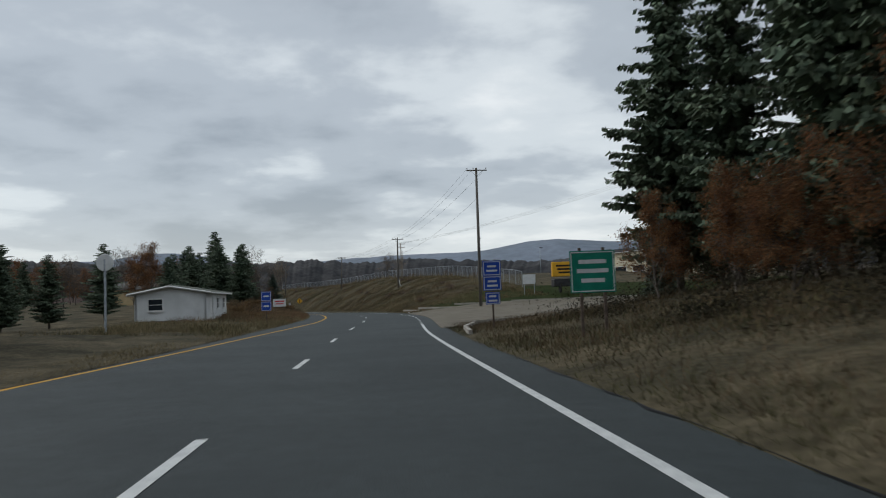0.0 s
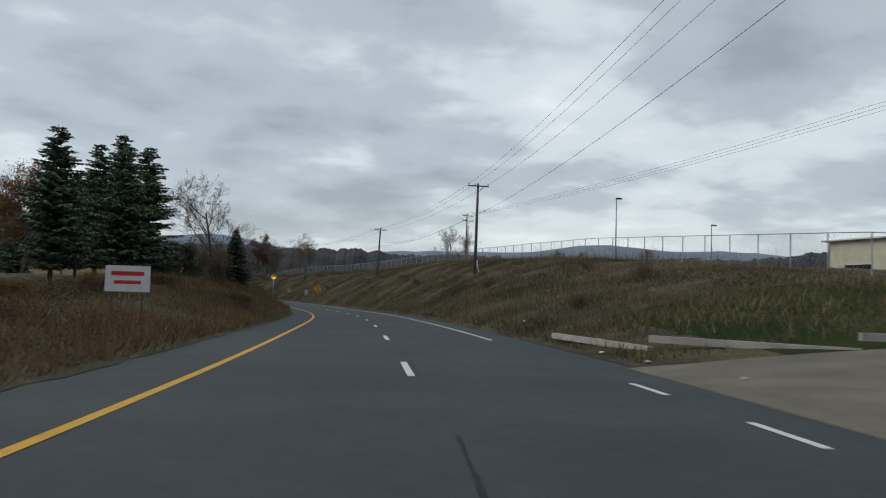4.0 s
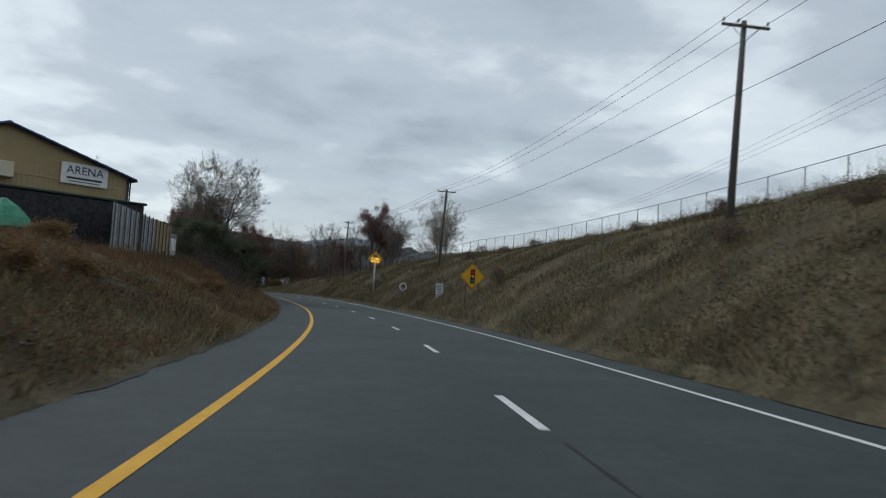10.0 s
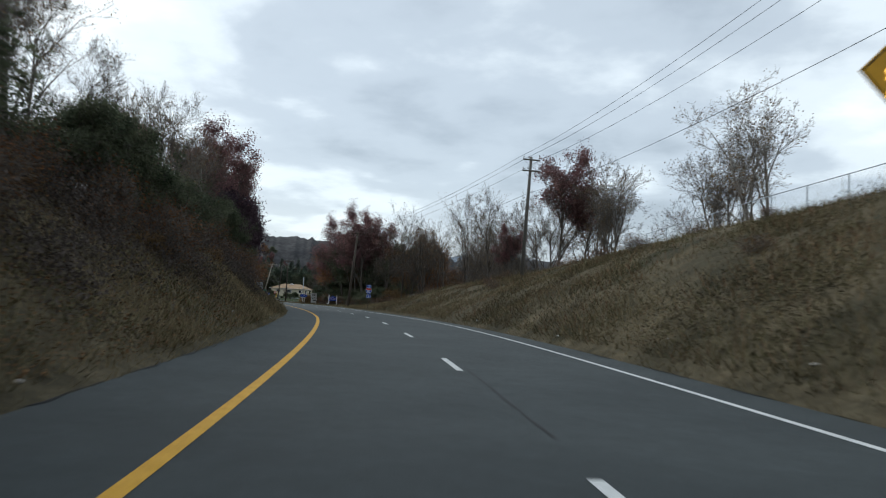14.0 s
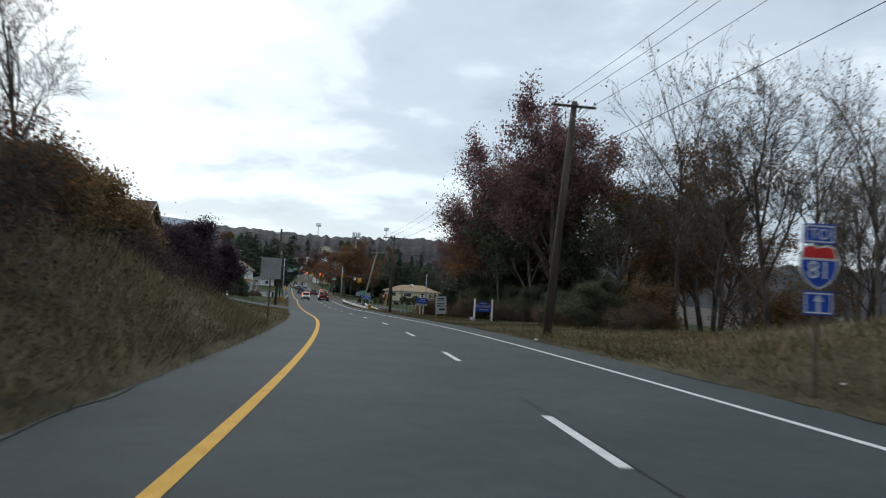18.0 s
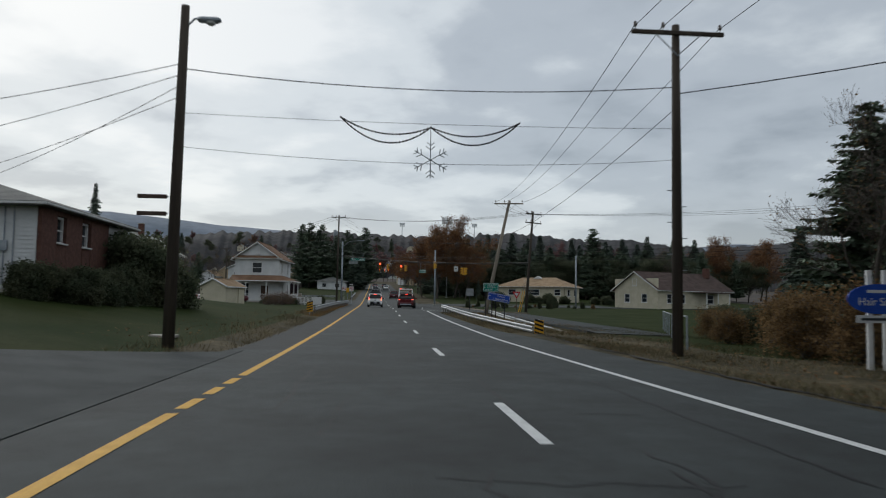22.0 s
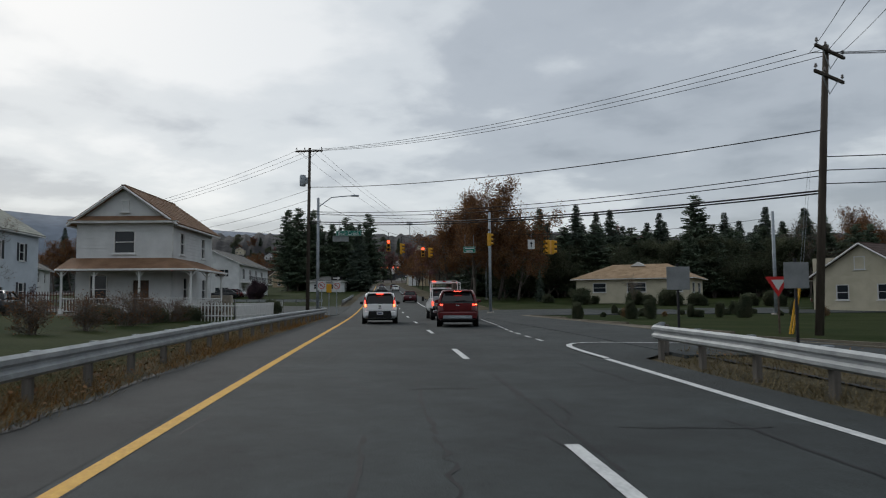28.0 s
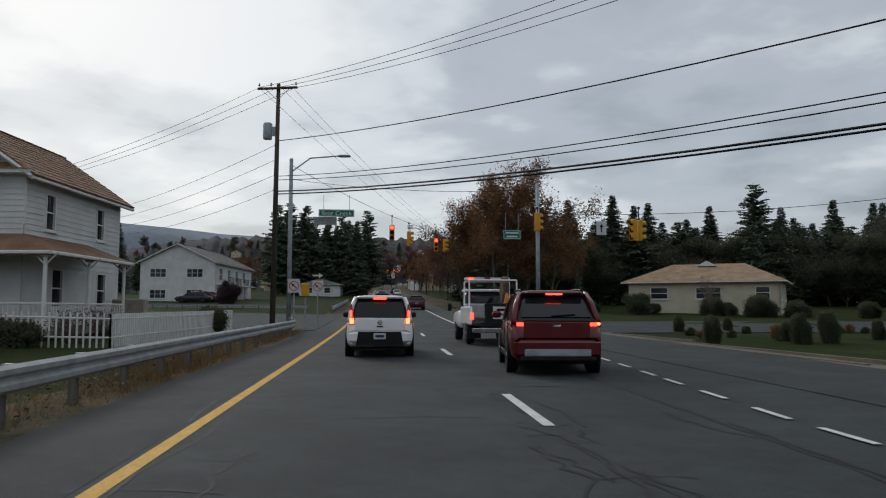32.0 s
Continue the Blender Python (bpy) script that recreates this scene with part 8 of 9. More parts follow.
# winter garland over the road
def garland():
    ob = thing("street_garland", pose(*spot(419.8, -.35, 0), 0, 0, math.degrees(math.atan2(*reversed(centre(419.8)[1]))) - 90), "silver wire garland with a snowflake over the road", "decoration")
    for e in (-1, 1):
        for low in (.35, .62):
            m = Mesh()
            n = 26
            pts = []
            for i in range(n + 1):
                u = i/n
                pts.append(Vector((e*2.45*u, 0, 6.15 + .2*u - low*4*u*(1 - u)*.9)))
            m.path(pts, .016, 4)
            for q in pts:
                m.lathe([(.004, -.035), (.035, 0), (.004, .035)], 5, Matrix.Translation(q))
            part("swag", m, WIRE, ob)
    fl = Mesh()
    c = Vector((0, 0, 5.25))
    for k in range(6):
        a = math.pi*k/3
        d = Vector((math.sin(a), 0, math.cos(a)))
        fl.tube(c, c + d*.5, .014, seg=4)
        for f, l in ((.28, .16), (.4, .13)):
            for e in (-1, 1):
                b = Vector((math.sin(a + e*.9), 0, math.cos(a + e*.9)))
                fl.tube(c + d*f, c + d*f + b*l, .012, seg=4)
    part("snowflake", fl, STEEL, ob, "silver snowflake")
    part("hanger", Mesh().tube((0, 0, 5.6), (0, 0, 6.2), .01, seg=4), WIRE, ob)


garland()
chain_fence(424, 446, lambda s: 8.6 + .35*(s - 424), 1.1, 2.6, "low rusty wire fence beside a slip road", False)

# litter, stones and leaves beside the road
for k in range(70):
    s = RN.uniform(60, 360)
    e = RN.choice([-1, -1, 1])
    d = EDGE_L - RN.uniform(.2, 1.6) if e < 0 else EDGE_R + RN.uniform(.2, 1.6)
    q = RN.uniform(.03, .10)
    m = Mesh().lathe([(q*.5, 0), (q, q*.25), (q*.8, q*.6), (q*.2, q*.75)], 7)
    m.v = [(x*RN.uniform(.8, 1.3), y*RN.uniform(.7, 1.2), z) for x, y, z in m.v]
    solid("roadside_stone", m, CONCRETE if RN.random() < .75 else SIGN_WHITE, "pale stone or scrap of litter on the verge", "stone", "verge stones", m=at(s, d, 0, RN.uniform(0, 360)))


def leaf_litter(name, n, s0, s1, d0, d1, label, seed):
    g = np.random.default_rng(seed)
    s, d = g.uniform(s0, s1, n), g.uniform(d0, d1, n)
    p, t = centre(s)
    c = np.stack([p[:, 0] + t[:, 1]*d, p[:, 1] - t[:, 0]*d, p[:, 2] + rise(s, d) + .03 + g.uniform(0, .12, n)], -1)
    a = g.normal(0, 1, (n, 3))*[1, 1, .4]
    a /= np.linalg.norm(a, axis=1)[:, None]
    b = np.cross(a, g.normal(0, .3, (n, 3)) + [0, 0, 1])
    b /= np.linalg.norm(b, axis=1)[:, None]
    k = g.uniform(.025, .05, n)[:, None]
    solid(name, cloud_mesh(name, np.stack([c - a*k, c + b*k*.6, c + a*k, c - b*k*.6], 1), 4, LITTER), LITTER, label, "leaves", kind="stuff")


leaf_litter("fallen_leaves", 26000, 238, 300, -12, EDGE_L - .3, "rust brown fallen leaves on a steep bank", 5)
leaf_litter("fallen_leaves", 1200, 370, 398, -8.5, EDGE_L - .2, "fallen leaves along the road edge", 6)
leaf_litter("fallen_leaves", 500, 419, 456, -9.5, -6.9, "fallen leaves along a lawn", 9)
leaf_litter("fallen_leaves", 2600, 395, 470, EDGE_R - .1, 10, "fallen leaves along the road edge", 7)
leaf_litter("fallen_leaves", 3000, 455, 508, -8, -5.9, "fallen leaves below a guardrail", 8)
blades("rail_grass", 26000, (454, 508), lambda s, u, g: -6.0 - 1.6*u, .3, .01, BLADE_DRY, "rusty dry grass below a guardrail", .5, None, 41)
blades("rail_grass", 20000, (434, 468), lambda s, u, g: 3.95 + 3.6*u, .25, .014, BLADE_DRY, "rusty dry grass below a guardrail", .5, None, 42)
hy = thing("fire_hydrant", at(421, -12.8), "pale yellow fire hydrant on a lawn", "hydrant")
part("barrel", Mesh().lathe([(.14, 0), (.14, .06), (.10, .08), (.10, .5), (.13, .52), (.12, .6), (.06, .68), (.02, .72)], 12), CREAM, hy, smooth=True)
for e in (-1, 1):
    part("cap", Mesh().tube((e*.09, 0, .42), (e*.18, 0, .42), .055, seg=8), CREAM, hy)
sl = solid("drain_slab", Mesh().box((0, 0, .02), (.75, .6, .10), bevel=.02), CONCRETE, "flat concrete drain cover beside the kerb", "slab", m=at(422.6, -8.0))

# ---- vehicles ----
PAINT_WHITE = surf("white_car_paint", (.80, .81, .81), (.84, .85, .85), 2, .3, coat=.5, fine_mix=.05)
PAINT_RED = surf("red_car_paint", (.085, .006, .009), (.110, .009, .012), 2, .3, coat=.7, fine_mix=.05)
PAINT_MAROON = surf("maroon_car_paint", (.07, .010, .015), (.09, .014, .02), 2, .35, coat=.5, fine_mix=.05)
PAINT_DARK = surf("dark_car_paint", (.015, .017, .02), (.025, .027, .03), 2, .35, coat=.5, fine_mix=.05)
PAINT_SILVER = surf("silver_car_paint", (.50, .51, .52), (.56, .57, .58), 2, .35, metal=.3, coat=.5, fine_mix=.05)
TAIL_ON = glow("brake_light", (1.0, .07, .04), 3.2)
TAIL_AMBER = glow("lit_tail_light", (1.0, .26, .10), 3.0)
TAIL_OFF = surf("red_lens", (.30, .015, .012), (.36, .02, .016), 5, .25, coat=.5)
CAR_GLASS = glass("car_glass", (.012, .014, .016), .04)
CHROME = surf("chrome", (.55, .56, .57), (.62, .63, .64), 5, .2, metal=.9)
PLATE = surf("number_plate", (.50, .50, .52), (.58, .58, .60), 6, .5)


def loft(sections, ring):
    """Skin over stations (y, half width, low, high); ring: points of the cross-section from 0..1."""
    m = Mesh()
    n = len(ring)
    for y, w, lo, hi in sections:
        m.v += [(u*w, y, lo + (hi - lo)*v) for u, v in ring]
    m.f = [(i*n + k, i*n + (k + 1) % n, (i + 1)*n + (k + 1) % n, (i + 1)*n + k) for i in range(len(sections) - 1) for k in range(n)]
    m.f += [tuple(range(n - 1, -1, -1)), tuple(range((len(sections) - 1)*n, len(sections)*n))]
    return m


BODY_RING = [(-.86, 0), (-.95, .10), (-.99, .3), (-1, .5), (-.985, .72), (-.955, .88), (-.91, .97), (-.82, 1), (.82, 1), (.91, .97), (.955, .88), (.985, .72), (1, .5), (.99, .3), (.95, .10), (.86, 0)]
CAB_RING = [(-1, 0), (-.97, .3), (-.90, .72), (-.84, .9), (-.72, 1), (.72, 1), (.84, .9), (.90, .72), (.97, .3), (1, 0)]


def wheel(parent, x, y, r, w, spokes=True):
    t = part("wheel", Mesh().lathe([(r*.62, -w/2), (r*.9, -w/2), (r, -w*.3), (r, w*.3), (r*.9, w/2), (r*.62, w/2)], 22, pose(x, y, r, 0, 90)), RUBBER, parent, smooth=True)
    e = 1 if x > 0 else -1
    rim = Mesh().lathe([(r*.64, -w*.3), (r*.64, w*.42), (r*.58, w*.46), (r*.55, w*.3)], 20, pose(x, y, r, 0, 90*e))
    for k in range(5):
        a = 2*math.pi*k/5
        c = Vector((x + e*w*.38, y + math.cos(a)*r*.33, r + math.sin(a)*r*.33))
        rim.box(c, (.03, r*.5, r*.14), Matrix.Rotation(a, 3, "X"))
    rim.lathe([(.01, 0), (r*.14, 0), (r*.12, .04), (.01, .05)], 10, pose(x + e*w*.36, y, r, 0, 90*e))
    part("rim", rim, STEEL, t)
    return t


def car(m, label, L, W, H, paint, belt, cab, floor=.24, wheel_r=.34, base=2.6, nose=.72, tail=1.0, kind="suv", lit=True, name="car", group=""):
    """A car facing +y. belt: shoulder height; cab: (rear foot, rear top, front top, front foot) as y from the middle."""
    ob = thing(name, m, label, "car", group)
    hw, y0, y1 = W/2, -L/2, L/2
    b = belt
    secs = [(y0, hw*.80, floor + .16, b*.80*tail), (y0 + .05, hw*.92, floor + .05, b*.93*tail), (y0 + .22, hw*.985, floor, b*.99*tail), (y0 + .8, hw, floor, b), (0, hw, floor, b), (cab[3] - .1, hw*.995, floor, b*.985), (y1 - .75, hw*.985, floor, b*(nose + .14)), (y1 - .25, hw*.93, floor + .04, b*(nose + .04)), (y1 - .05, hw*.82, floor + .1, b*nose*.95), (y1, hw*.68, floor + .16, b*nose*.85)]
    body = part("body", loft(secs, BODY_RING), paint, ob, smooth=True)
    a0, a1, a2, a3 = cab
    cw = hw*.94
    glass_sec = [(a0, cw*.985, b - .06, b + .02), (a0 + (a1 - a0)*.5, cw*.965, b - .06, b + (H - b)*.52), (a1, cw*.93, b - .06, H - .05), (a1 + .25, cw*.93, b - .06, H - .025), (a2, cw*.93, b - .06, H - .03), (a2 + (a3 - a2)*.5, cw*.96, b - .06, b + (H - b)*.55), (a3, cw*.97, b - .06, b + .01)]
    part("cabin_glass", loft(glass_sec, CAB_RING), CAR_GLASS, ob, smooth=True)
    roof = loft([(a1 - .08, cw*.77, H - .075, H - .02), (a1 + .3, cw*.81, H - .085, H + .015), ((a1 + a2)/2, cw*.815, H - .085, H + .02), (a2 - .1, cw*.80, H - .085, H), (a2 + .12, cw*.76, H - .08, H - .045)], [(-.98, 0), (-.97, .45), (-.86, .85), (-.6, 1), (.6, 1), (.86, .85), (.97, .45), (.98, 0)])
    part("roof", roof, paint, ob, smooth=True)
    pil = [(a0, b, a1, H - .06, .065), (a3, b, a2, H - .06, .05)]
    mid = (a1 + a2)/2
    for e in (-1, 1):
        for ya, za, yb, zb, r in pil:
            part("pillar", Mesh().path([(e*cw*.96, ya, za - .05), (e*cw*.885, (ya + yb)/2, (za + zb)/2 + .03), (e*cw*.77, yb, zb)], r, 6), paint, ob, smooth=True)
        for yy in (mid + .15, a1 + .55):
            part("pillar", Mesh().path([(e*cw*.965, yy, b - .03), (e*cw*.89, yy, (b + H)/2), (e*cw*.775, yy, H - .06)], .045, 6), BLACK if yy > a1 + .6 else paint, ob)
        mir = part("mirror", Mesh().box((e*(hw + .10), a3 - .25, b + .10), (.22, .12, .16), bevel=.04), paint if paint not in (PAINT_WHITE,) else BLACK, ob)
        for yy in (mid + .15 - .25, mid - .75):
            part("door_handle", Mesh().box((e*(hw + .008), yy, b - .13), (.03, .18, .03), bevel=.01), paint, ob)
        part("door_seam", Mesh().box((e*(hw*.997), mid + .15, (floor + b)/2 + .06), (.012, .012, b - floor - .2)).box((e*(hw*.997), mid - .85, (floor + b)/2 + .06), (.012, .012, b - floor - .2)), BLACK, ob)
        part("sill", Mesh().box((e*(hw*.985), 0, floor + .06), (.05, base - wheel_r*2, .13), bevel=.02), BLACK, ob)
        for yy in (-base/2, base/2):
            part("wheel_arch", Mesh().lathe([(wheel_r*1.17, -.03), (wheel_r*1.17, .035), (wheel_r*.5, .035), (wheel_r*.5, -.03)], 22, pose(e*(hw - .012), yy, wheel_r, 0, 90*e)), BLACK, ob)
            wheel(ob, e*(hw - .10), yy, wheel_r, .22)
        hl = part("headlight", Mesh().box((e*hw*.66, y1 - .16, b*nose*.86), (.36, .14, .14), bevel=.04), PLATE, ob)
    part("underbody", Mesh().box((0, 0, floor - .02), (W*.8, L*.9, .12)), BLACK, ob)
    pl = part("plate", Mesh().box((0, y0 - .028, b*.66), (.32, .012, .16), bevel=.003), PLATE, ob, "blank number plate")
    part("plate_bar", Mesh().box((0, y0 - .037, b*.66), (.22, .006, .06)), BLUE_DARK, pl)
    return ob, hw, y0, y1, b


def boxy_suv():
    """The white boxy car with upright rear lamps."""
    ob, hw, y0, y1, b = car(at(493.2, -1.95), "boxy white hatchback with brake lights on", 4.1, 1.79, 1.61, PAINT_WHITE, .98, (-2.0, -1.72, .62, 1.28), .26, .33, 2.55, .82, 1.0)
    hatch = part("hatch", Mesh().box((0, y0 - .005, .82), (1.32, .07, .42), bevel=.03), PAINT_WHITE, ob)
    part("emblem", Mesh().lathe([(.01, 0), (.07, 0), (.06, .012), (.01, .012)], 14, pose(0, y0 - .04, .90, 90)), CHROME, hatch)
    part("hatch_handle", Mesh().box((0, y0 - .045, .80), (.16, .02, .035), bevel=.01), BLACK, hatch)
    part("rear_window", Mesh().add([(-.62, y0 + .04, 1.03), (.62, y0 + .04, 1.03), (.54, y0 + .19, 1.45), (-.54, y0 + .19, 1.45), (-.62, y0 + .12, 1.03), (.62, y0 + .12, 1.03), (.54, y0 + .27, 1.45), (-.54, y0 + .27, 1.45)], [(0, 1, 2, 3), (7, 6, 5, 4), (0, 4, 5, 1), (1, 5, 6, 2), (2, 6, 7, 3), (3, 7, 4, 0)]), CAR_GLASS, ob)
    part("spoiler", Mesh().box((0, y0 + .22, 1.57), (1.2, .34, .07), bevel=.03), PAINT_WHITE, ob)
    part("brake_bar", Mesh().box((0, y0 + .055, 1.53), (.34, .03, .05), bevel=.01), TAIL_ON, ob, "lit high brake light")
    for e in (-1, 1):
        t = part("tail_light", Mesh().add([(e*.66, y0 + .0, .86), (e*.82, y0 + .03, .86), (e*.80, y0 + .14, 1.36), (e*.74, y0 + .11, 1.40), (e*.66, y0 + .12, .86), (e*.82, y0 + .22, .86), (e*.80, y0 + .3, 1.36), (e*.74, y0 + .3, 1.40)], [(0, 1, 2, 3), (7, 6, 5, 4), (0, 4, 5, 1), (1, 5, 6, 2), (2, 6, 7, 3), (3, 7, 4, 0)]), TAIL_OFF, ob, "tall red tail light")
        part("lit_lamp", Mesh().box((e*.735, y0 - .012, .94), (.11, .03, .15), bevel=.02), TAIL_AMBER, t)
        part("lit_strip", Mesh().box((e*.752, y0 + .045, 1.12), (.05, .03, .18), Matrix.Rotation(radians(-14), 3, "X"), bevel=.01), TAIL_ON, t)
        part("reflector", Mesh().box((e*.62, y0 - .03, .56), (.30, .02, .05), bevel=.006), TAIL_OFF, ob)
    bm = part("bumper", Mesh().box((0, y0 - .03, .52), (1.66, .2, .34), bevel=.08), PAINT_WHITE, ob)
    part("bumper_insert", Mesh().prism([(-.62, -.20), (.62, -.20), (.56, .16), (-.56, .16)], .04, pose(0, y0 - .13, .50)), BLACK, bm)
    for o in ob.children:
        if o.name.startswith("plate"):
            o.matrix_basis = pose(0, -.13, -.10)


boxy_suv()


def red_suv():
    ob, hw, y0, y1, b = car(at(488, 1.75, 0, -6), "dark red crossover car with brake lights on", 4.52, 1.84, 1.66, PAINT_RED, 1.06, (-2.16, -1.58, .35, 1.25), .28, .36, 2.69, .80, .98)
    part("rear_window", Mesh().add([(-.68, y0 + .10, 1.13), (.68, y0 + .10, 1.13), (.55, y0 + .52, 1.52), (-.55, y0 + .52, 1.52), (-.68, y0 + .2, 1.08), (.68, y0 + .2, 1.08), (.55, y0 + .62, 1.48), (-.55, y0 + .62, 1.48)], [(0, 1, 2, 3), (7, 6, 5, 4), (0, 4, 5, 1), (1, 5, 6, 2), (2, 6, 7, 3), (3, 7, 4, 0)]), CAR_GLASS, ob)
    part("wiper", Mesh().tube((-.1, y0 + .10, 1.15), (.38, y0 + .13, 1.18), .012, seg=5), BLACK, ob)
    part("spoiler", Mesh().box((0, y0 + .62, 1.61), (1.16, .44, .06), bevel=.03), PAINT_RED, ob)
    part("brake_bar", Mesh().box((0, y0 + .40, 1.585), (.34, .03, .035), bevel=.01), TAIL_ON, ob, "lit high brake light")
    part("hatch", Mesh().box((0, y0 - .0, .86), (1.3, .08, .40), bevel=.04), PAINT_RED, ob)
    for e in (-1, 1):
        t = part("tail_light", Mesh().add([(e*.50, y0 - .02, .98), (e*.88, y0 + .16, 1.08), (e*.90, y0 + .2, .92), (e*.56, y0 - .03, .88), (e*.50, y0 + .1, .98), (e*.84, y0 + .3, 1.08), (e*.84, y0 + .3, .92), (e*.56, y0 + .1, .88)], [(0, 1, 2, 3), (7, 6, 5, 4), (0, 4, 5, 1), (1, 5, 6, 2), (2, 6, 7, 3), (3, 7, 4, 0)]), TAIL_OFF, ob, "slanted red tail light")
        part("lit_lamp", Mesh().box((e*.70, y0 + .035, .985), (.18, .04, .07), bevel=.02), TAIL_ON, t)
        if e > 0:
            part("turn_lamp", Mesh().box((.82, y0 + .1, 1.0), (.1, .05, .07), bevel=.02), TAIL_AMBER, t)
        part("exhaust", Mesh().tube((e*.55, y0 - .08, .36), (e*.55, y0 + .1, .36), .045, seg=10), CHROME, ob)
        part("roof_rail", Mesh().path([(e*.62, -1.4, 1.68), (e*.62, -.3, 1.71), (e*.62, .4, 1.68)], .02, 5), BLACK, ob)
    bm = part("bumper", Mesh().box((0, y0 - .03, .52), (1.70, .22, .40), bevel=.09), PAINT_RED, ob)
    part("bumper_trim", Mesh().box((0, y0 - .13, .44), (1.3, .06, .16), bevel=.03), STEEL_DULL, bm, "grey bumper trim")
    part("skid", Mesh().box((0, y0 - .06, .32), (1.5, .2, .1), bevel=.03), BLACK, bm)
    part("emblem", Mesh().box((0, y0 - .045, .96), (.16, .02, .05), bevel=.015), CHROME, ob)


red_suv()


def service_truck():
    m = at(499.2, 2.05)
    ob = thing("service_truck", m, "white service truck with a dark flatbed and red lights", "truck")
    part("cab", loft([(.3, .96, .55, 1.15), (.4, .99, .5, 1.18), (1.8, .99, .5, 1.18), (2.1, .99, .5, 1.15), (3.1, .96, .55, 1.12), (3.3, .85, .6, 1.0)], BODY_RING), PAINT_WHITE, ob, smooth=True)
    part("cabin_glass", loft([(.32, .9, 1.1, 1.75), (.5, .9, 1.1, 1.9), (1.5, .9, 1.1, 1.9), (2.2, .92, 1.1, 1.2)], CAB_RING), CAR_GLASS, ob, smooth=True)
    part("roof", Mesh().box((0, .95, 1.93), (1.6, 1.3, .10), bevel=.04), PAINT_WHITE, ob)
    part("bed_side", Mesh().box((-.93, -1.2, 1.0), (.10, 2.9, .62), bevel=.03), PAINT_WHITE, ob)
    part("bed_side", Mesh().box((.93, -1.2, 1.0), (.10, 2.9, .62), bevel=.03), PAINT_WHITE, ob)
    part("bed_floor", Mesh().box((0, -1.2, .72), (1.8, 2.9, .10)), DARK_METAL, ob)
    tg = part("tailgate", Mesh().box((.28, -2.72, 1.02), (1.5, .10, .80), bevel=.02), BLACK, ob)
    part("tailgate_panel", Mesh().box((.35, -2.785, 1.1), (1.1, .02, .42)), SIGN_WHITE, tg)
    part("text_bar", Mesh().box((.35, -2.8, 1.2), (.85, .008, .08)).box((.35, -2.8, 1.05), (.7, .008, .04)), BLACK, tg)
    rack = Mesh()
    for x in (-.85, .85):
        for y in (.05, -1.5):
            rack.tube((x, y, 1.2), (x, y, 2.25), .03, seg=6)
    rack.tube((-.85, .05, 2.25), (.85, .05, 2.25), .03, seg=6).tube((-.85, -1.5, 2.25), (.85, -1.5, 2.25), .03, seg=6)
    part("rack", rack, PAINT_WHITE, ob)
    lb = part("light_bar", Mesh().box((0, .05, 2.34), (1.7, .26, .12), bevel=.03), PLATE, ob)
    for x in (-.62, .62, .0):
        part("red_flasher", Mesh().box((x, -.10, 2.34), (.22, .06, .11), bevel=.02), TAIL_ON if x else TAIL_OFF, lb)
    for e in (-1, 1):
        part("tail_light", Mesh().box((e*.9, -2.68, .98), (.12, .08, .24), bevel=.02), TAIL_ON, ob)
        part("mirror", Mesh().box((e*1.22, 2.0, 1.3), (.16, .12, .3), bevel=.03), BLACK, ob)
        part("mirror_arm", Mesh().tube((e*.97, 2.0, 1.25), (e*1.18, 2.0, 1.3), .02, seg=5), BLACK, ob)
        part("mud_flap", Mesh().box((e*.75, -2.3, .42), (.4, .03, .4)), BLACK, ob)
        for y in (-1.55, 2.15):
            wheel(ob, e*.84, y, .40, .28)
    part("bumper", Mesh().box((0, -2.78, .5), (1.8, .12, .16), bevel=.02), CHROME, ob)
    part("chassis", Mesh().box((0, .2, .5), (1.0, 5.6, .16)), BLACK, ob)
    for x in (.5, .62):
        part("hose_reel", Mesh().lathe([(.12, -.05), (.46, -.05), (.46, .05), (.12, .05)], 16, pose(x, -.6, 1.95, 0, 90)), RUSTY, ob)
    part("orange_cone", Mesh().lathe([(.16, 0), (.15, .03), (.04, .5)], 10, Matrix.Translation((.45, -1.8, 1.3))), ORANGE, ob)
    part("toolbox", Mesh().box((0, -.15, 1.15), (1.7, .5, .55), bevel=.03), STEEL, ob)


service_truck()


def sedan(m, label, paint, group=""):
    ob, hw, y0, y1, b = car(m, label, 4.7, 1.82, 1.45, paint, .92, (-1.75, -1.0, .35, 1.15), .24, .33, 2.75, .80, .96, "sedan", group=group)
    for e in (-1, 1):
        part("tail_light", Mesh().box((e*.68, y0 + .02, .74), (.36, .10, .13), bevel=.03), TAIL_OFF, ob)
    part("bumper", Mesh().box((0, y0 - .01, .45), (1.6, .2, .26), bevel=.08), paint, ob)
    return ob


sedan(at(475, -16.8, .0, -62), "maroon sedan parked beside a shed", PAINT_MAROON)
sedan(at(527, 45, .05, 20), "dark red car parked before a bungalow", PAINT_MAROON)
car(at(497.5, -23.8, 0, 8), "dark car parked beside a white house", 4.3, 1.75, 1.42, PAINT_DARK, .92, (-1.8, -1.2, .35, 1.15), .24, .32, 2.6, .8, lit=False)
car(at(556, -1.8), "dark sport utility car driving away far ahead", 4.7, 1.9, 1.75, PAINT_DARK, 1.08, (-2.2, -1.9, .5, 1.2), .3, .37, 2.8, .82)
car(at(556, 2.0), "dark red car far ahead on the road", 4.5, 1.8, 1.5, PAINT_MAROON, .95, (-1.9, -1.4, .4, 1.2), .25, .34, 2.7, .8)
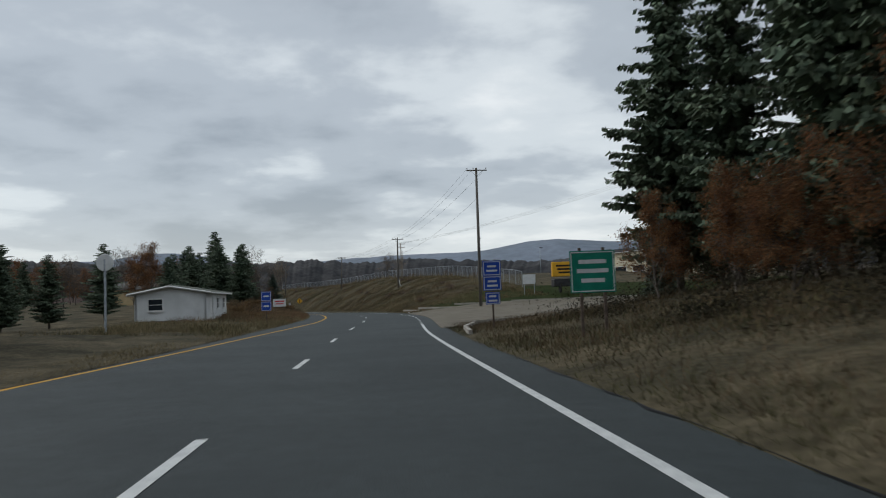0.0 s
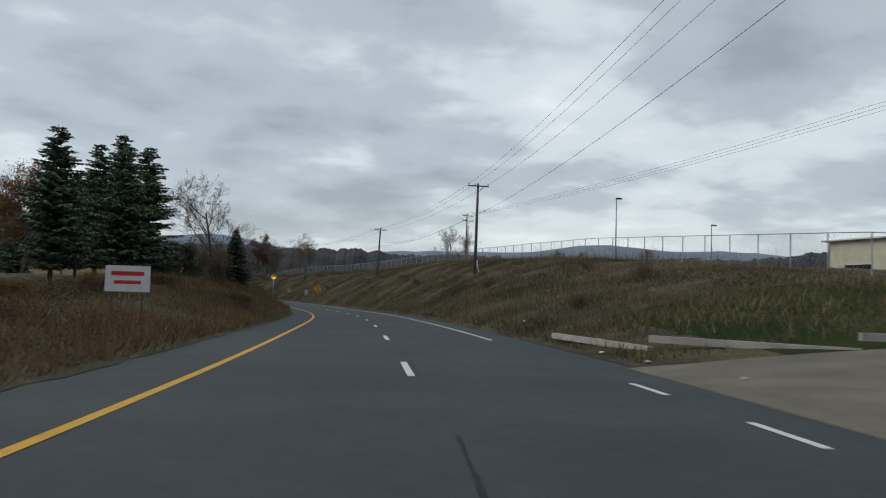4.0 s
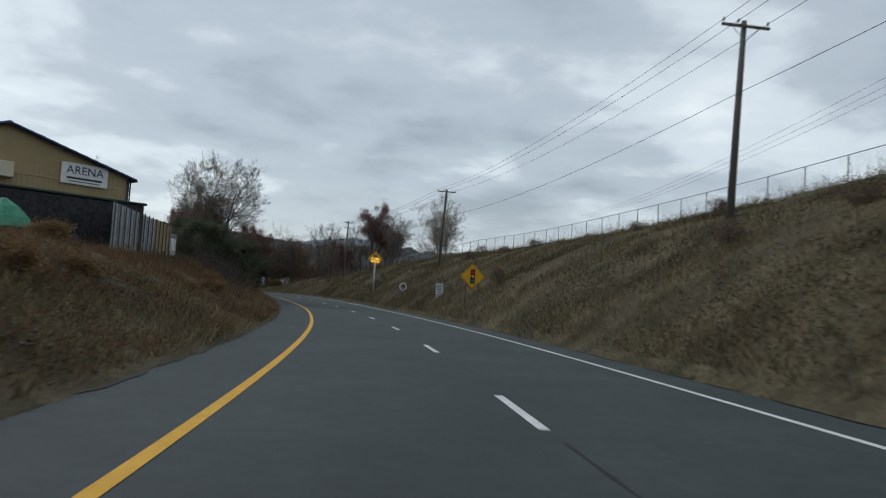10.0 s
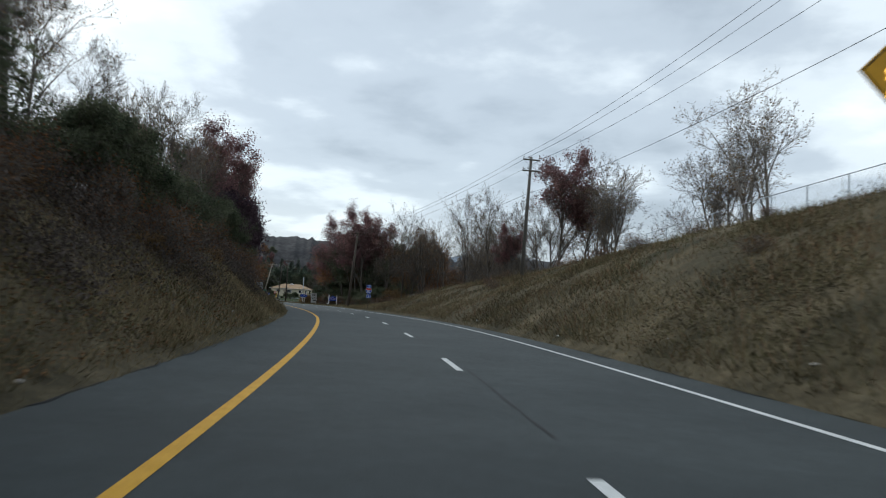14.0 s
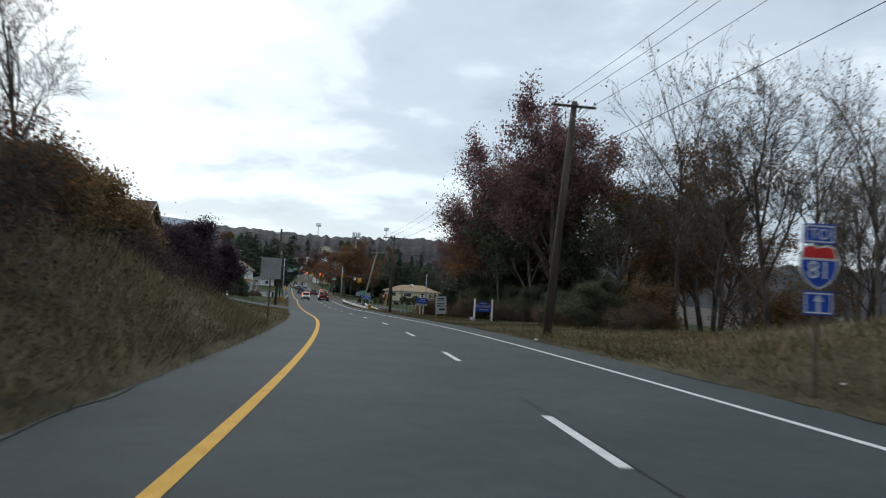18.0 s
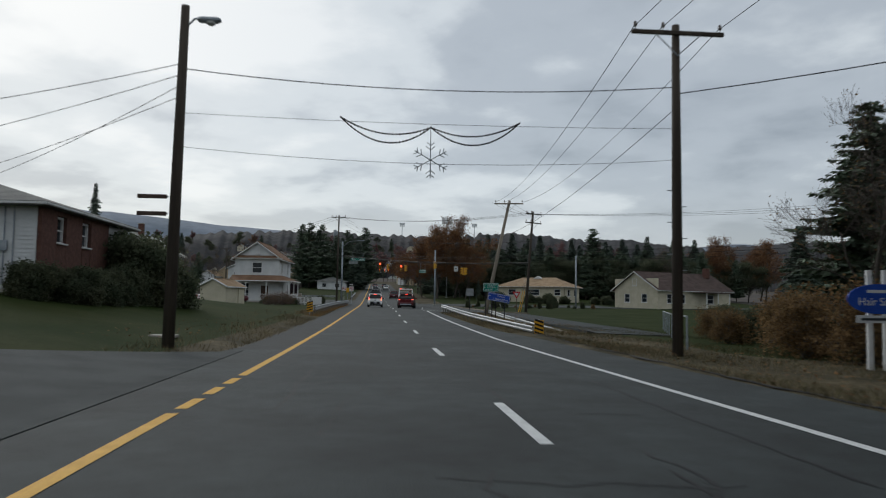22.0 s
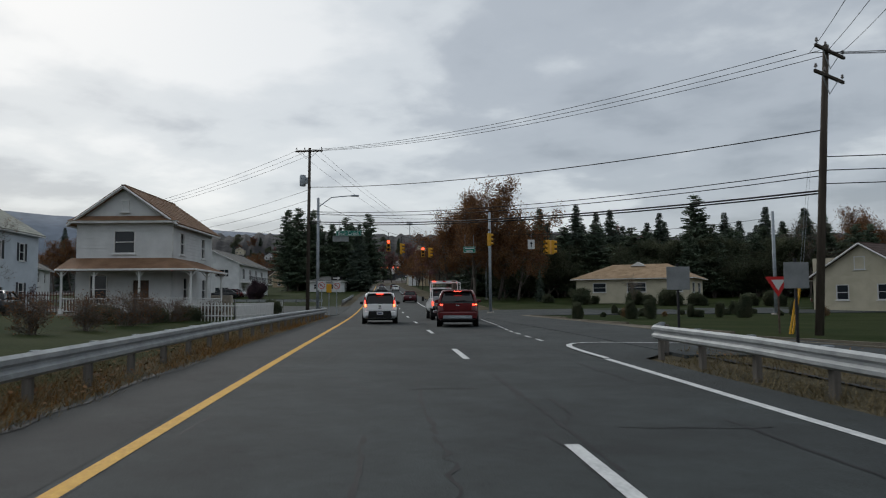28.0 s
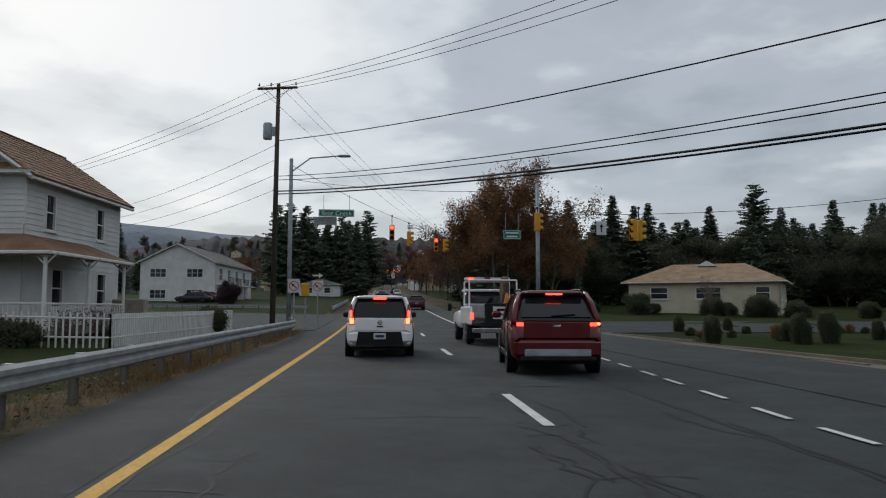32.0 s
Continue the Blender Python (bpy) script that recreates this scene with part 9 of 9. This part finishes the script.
for s, d, pt in ((610, -1.7, PAINT_DARK), (640, -1.8, PAINT_SILVER), (655, 1.9, PAINT_WHITE), (690, -1.8, PAINT_MAROON), (692, 1.8, PAINT_DARK)):
    sedan(at(s, d, 0), "distant car on the climbing road", pt, "distant cars")
for s, d, pt in ((575, -27, PAINT_DARK), (579, -27, PAINT_MAROON), (583, -27, PAINT_SILVER)):
    sedan(at(s, d, .05, 90), "car parked before an apartment house", pt, "parked cars")

# ---- far wooded ridges ----
def ridge(name, dist, base, tall, seed, material, label, a0, a1, n=220, crest=None):
    """A long wooded hill on an arc round the place."""
    mid = Vector((-90, 230, 0))
    m = Mesh()
    for i in range(n + 1):
        a = radians(a0 + (a1 - a0)*i/n)
        d = Vector((-math.sin(a), math.cos(a), 0))
        h = tall * (.62 + .38*noise.noise(Vector((a*2.2, seed, 0))) + .16*noise.noise(Vector((a*7, seed, 2)))) + 5*noise.noise(Vector((a*60, seed, 4))) + 3*noise.noise(Vector((a*190, seed, 7)))
        if crest is not None:
            u, top = float(np.interp(math.degrees(a), crest[0], crest[1])), float(np.interp(math.degrees(a), crest[0], crest[2]))
            h = h*(1 - u) + u*(top + 6*noise.noise(Vector((a*9, seed, 5))) + 3*noise.noise(Vector((a*70, seed, 8))) + 5*noise.noise(Vector((a*150, seed, 4))))
        for f, z in ((1.0, base), (1.06, base + h*.45), (1.14, base + h*.82), (1.2, base + h), (1.45, base + h*.7)):
            p = mid + d*dist*f
            m.v.append((p.x, p.y, z))
    m.f = [(5*i + k, 5*i + k + 1, 5*i + k + 6, 5*i + k + 5) for i in range(n) for k in range(4)]
    solid(name, m, material, label, "hill", kind="structure", smooth=True)


HILL = surf("wooded_hill", (.026, .027, .030), (.050, .049, .051), .03, .95, .8, fine=.12, fine_mix=.8)
# the far ridge's blue is distance haze mixed into its base colour
HILL_FAR = surf("haze_tinted_hill", (.15, .18, .22), (.19, .22, .27), .004, .95, fine=.03, fine_mix=.3)
ridge("hill", 900, -14, 125, 3.0, HILL, "long wooded hill beyond the town", -110, 130, 2400, ((22, 33, 54, 58, 64, 76), (0, 1, 1, 1, 1, .2), (95, 95, 95, 80, 66, 66)))
ridge("hill", 2300, -20, 300, 11.0, HILL_FAR, "distant mountain ridge coloured blue to look hazy", -120, 140, 220, ((40, 51, 54.5, 59, 63, 69, 80, 95), (0, 1, 1, 1, 1, 1, 1, 0), (250, 250, 256, 277, 290, 307, 300, 300)))



def slope_spot(az, f, turn=0.0):
    """A pose on the face of the wooded hill: az in degrees from north, f from its foot (0) to its crest (1)."""
    a, k = radians(az), 900*(1 + .2*f)
    z = -14 + 95*float(np.interp(1 + .2*f, [1.0, 1.06, 1.14, 1.2], [0, .45, .82, 1.0]))
    return pose(-90 - math.sin(a)*k, 230 + math.cos(a)*k, z, 0, 0, az + turn)


RS = random.Random(12)
for k in range(30):
    ranch(slope_spot(RS.uniform(39, 53), RS.uniform(.2, .62), RS.uniform(-30, 30)), RS.uniform(8, 12), RS.uniform(9, 13), RS.uniform(4, 6.5), RS.choice([ROOF_GREY, ROOF_DARK, ROOF_PALE]), "small pale house high on the wooded hill", RS.choice([SIDING, SIDING, CREAM]), 2.6, False, front=((1.4, 1.2, 1.3, 1.5), (5, 1.2, 1.3, 1.5)), lap=0)["group"] = "hill houses"
for k in range(130):
    proto, cat, lab = PROTO[RS.choice(["oak_rust", "bare_a", "oak_maroon", "oak_green", "pine", "oak_green"])]
    q, c = RS.uniform(.7, 1.1), proto.scale
    tagged(copy_thing(proto, slope_spot(RS.uniform(36, 58), RS.uniform(.1, .72), RS.uniform(0, 360)) @ Matrix.Diagonal((q/c.x, q/c.y, q/c.z, 1))), "distant tree on the wooded hill", cat, "hill trees")


def floodlight_mast(az):
    ob = thing("floodlight_mast", slope_spot(az, .93), "tall floodlight mast above a wooded hill", "mast", group="floodlight masts")
    part("post", Mesh().tube((0, 0, -1), (0, 0, 16), .4, .3, 8), STEEL_DULL, ob)
    for z in (14.0, 15.6, 17.2):
        part("lamp_row", Mesh().box((0, 0, z), (6.5, .8, 1.0), bevel=.1), STEEL_DULL, ob)


for az in (42.0, 37.2):
    floodlight_mast(az)
ct = thing("cell_tower", at(653.6, 22.2), "grey mobile phone mast with a crown of antennas", "mast")
H = lift(653.6, 22.2, 25.0)
part("shaft", Mesh().tube((0, 0, -.3), (0, 0, H - .4), .45, .25, 10), STEEL_DULL, ct, smooth=True)
part("platform", Mesh().lathe([(.3, 0), (1.5, 0), (1.5, .15), (.3, .15)], 12, Matrix.Translation((0, 0, H - 2.0))), STEEL_DULL, ct)
for k in range(12):
    a = 2*math.pi*k/12
    part("antenna", Mesh().box((1.6*math.cos(a), 1.6*math.sin(a), H - 1.2), (.3, .3, 2.4), bevel=.04), TRIM, ct)

for kind, (ob, cat, lab) in list(PROTO.items()):
    if not ob.get("used"):
        for o in (*ob.children_recursive, ob):
            bpy.data.objects.remove(o)
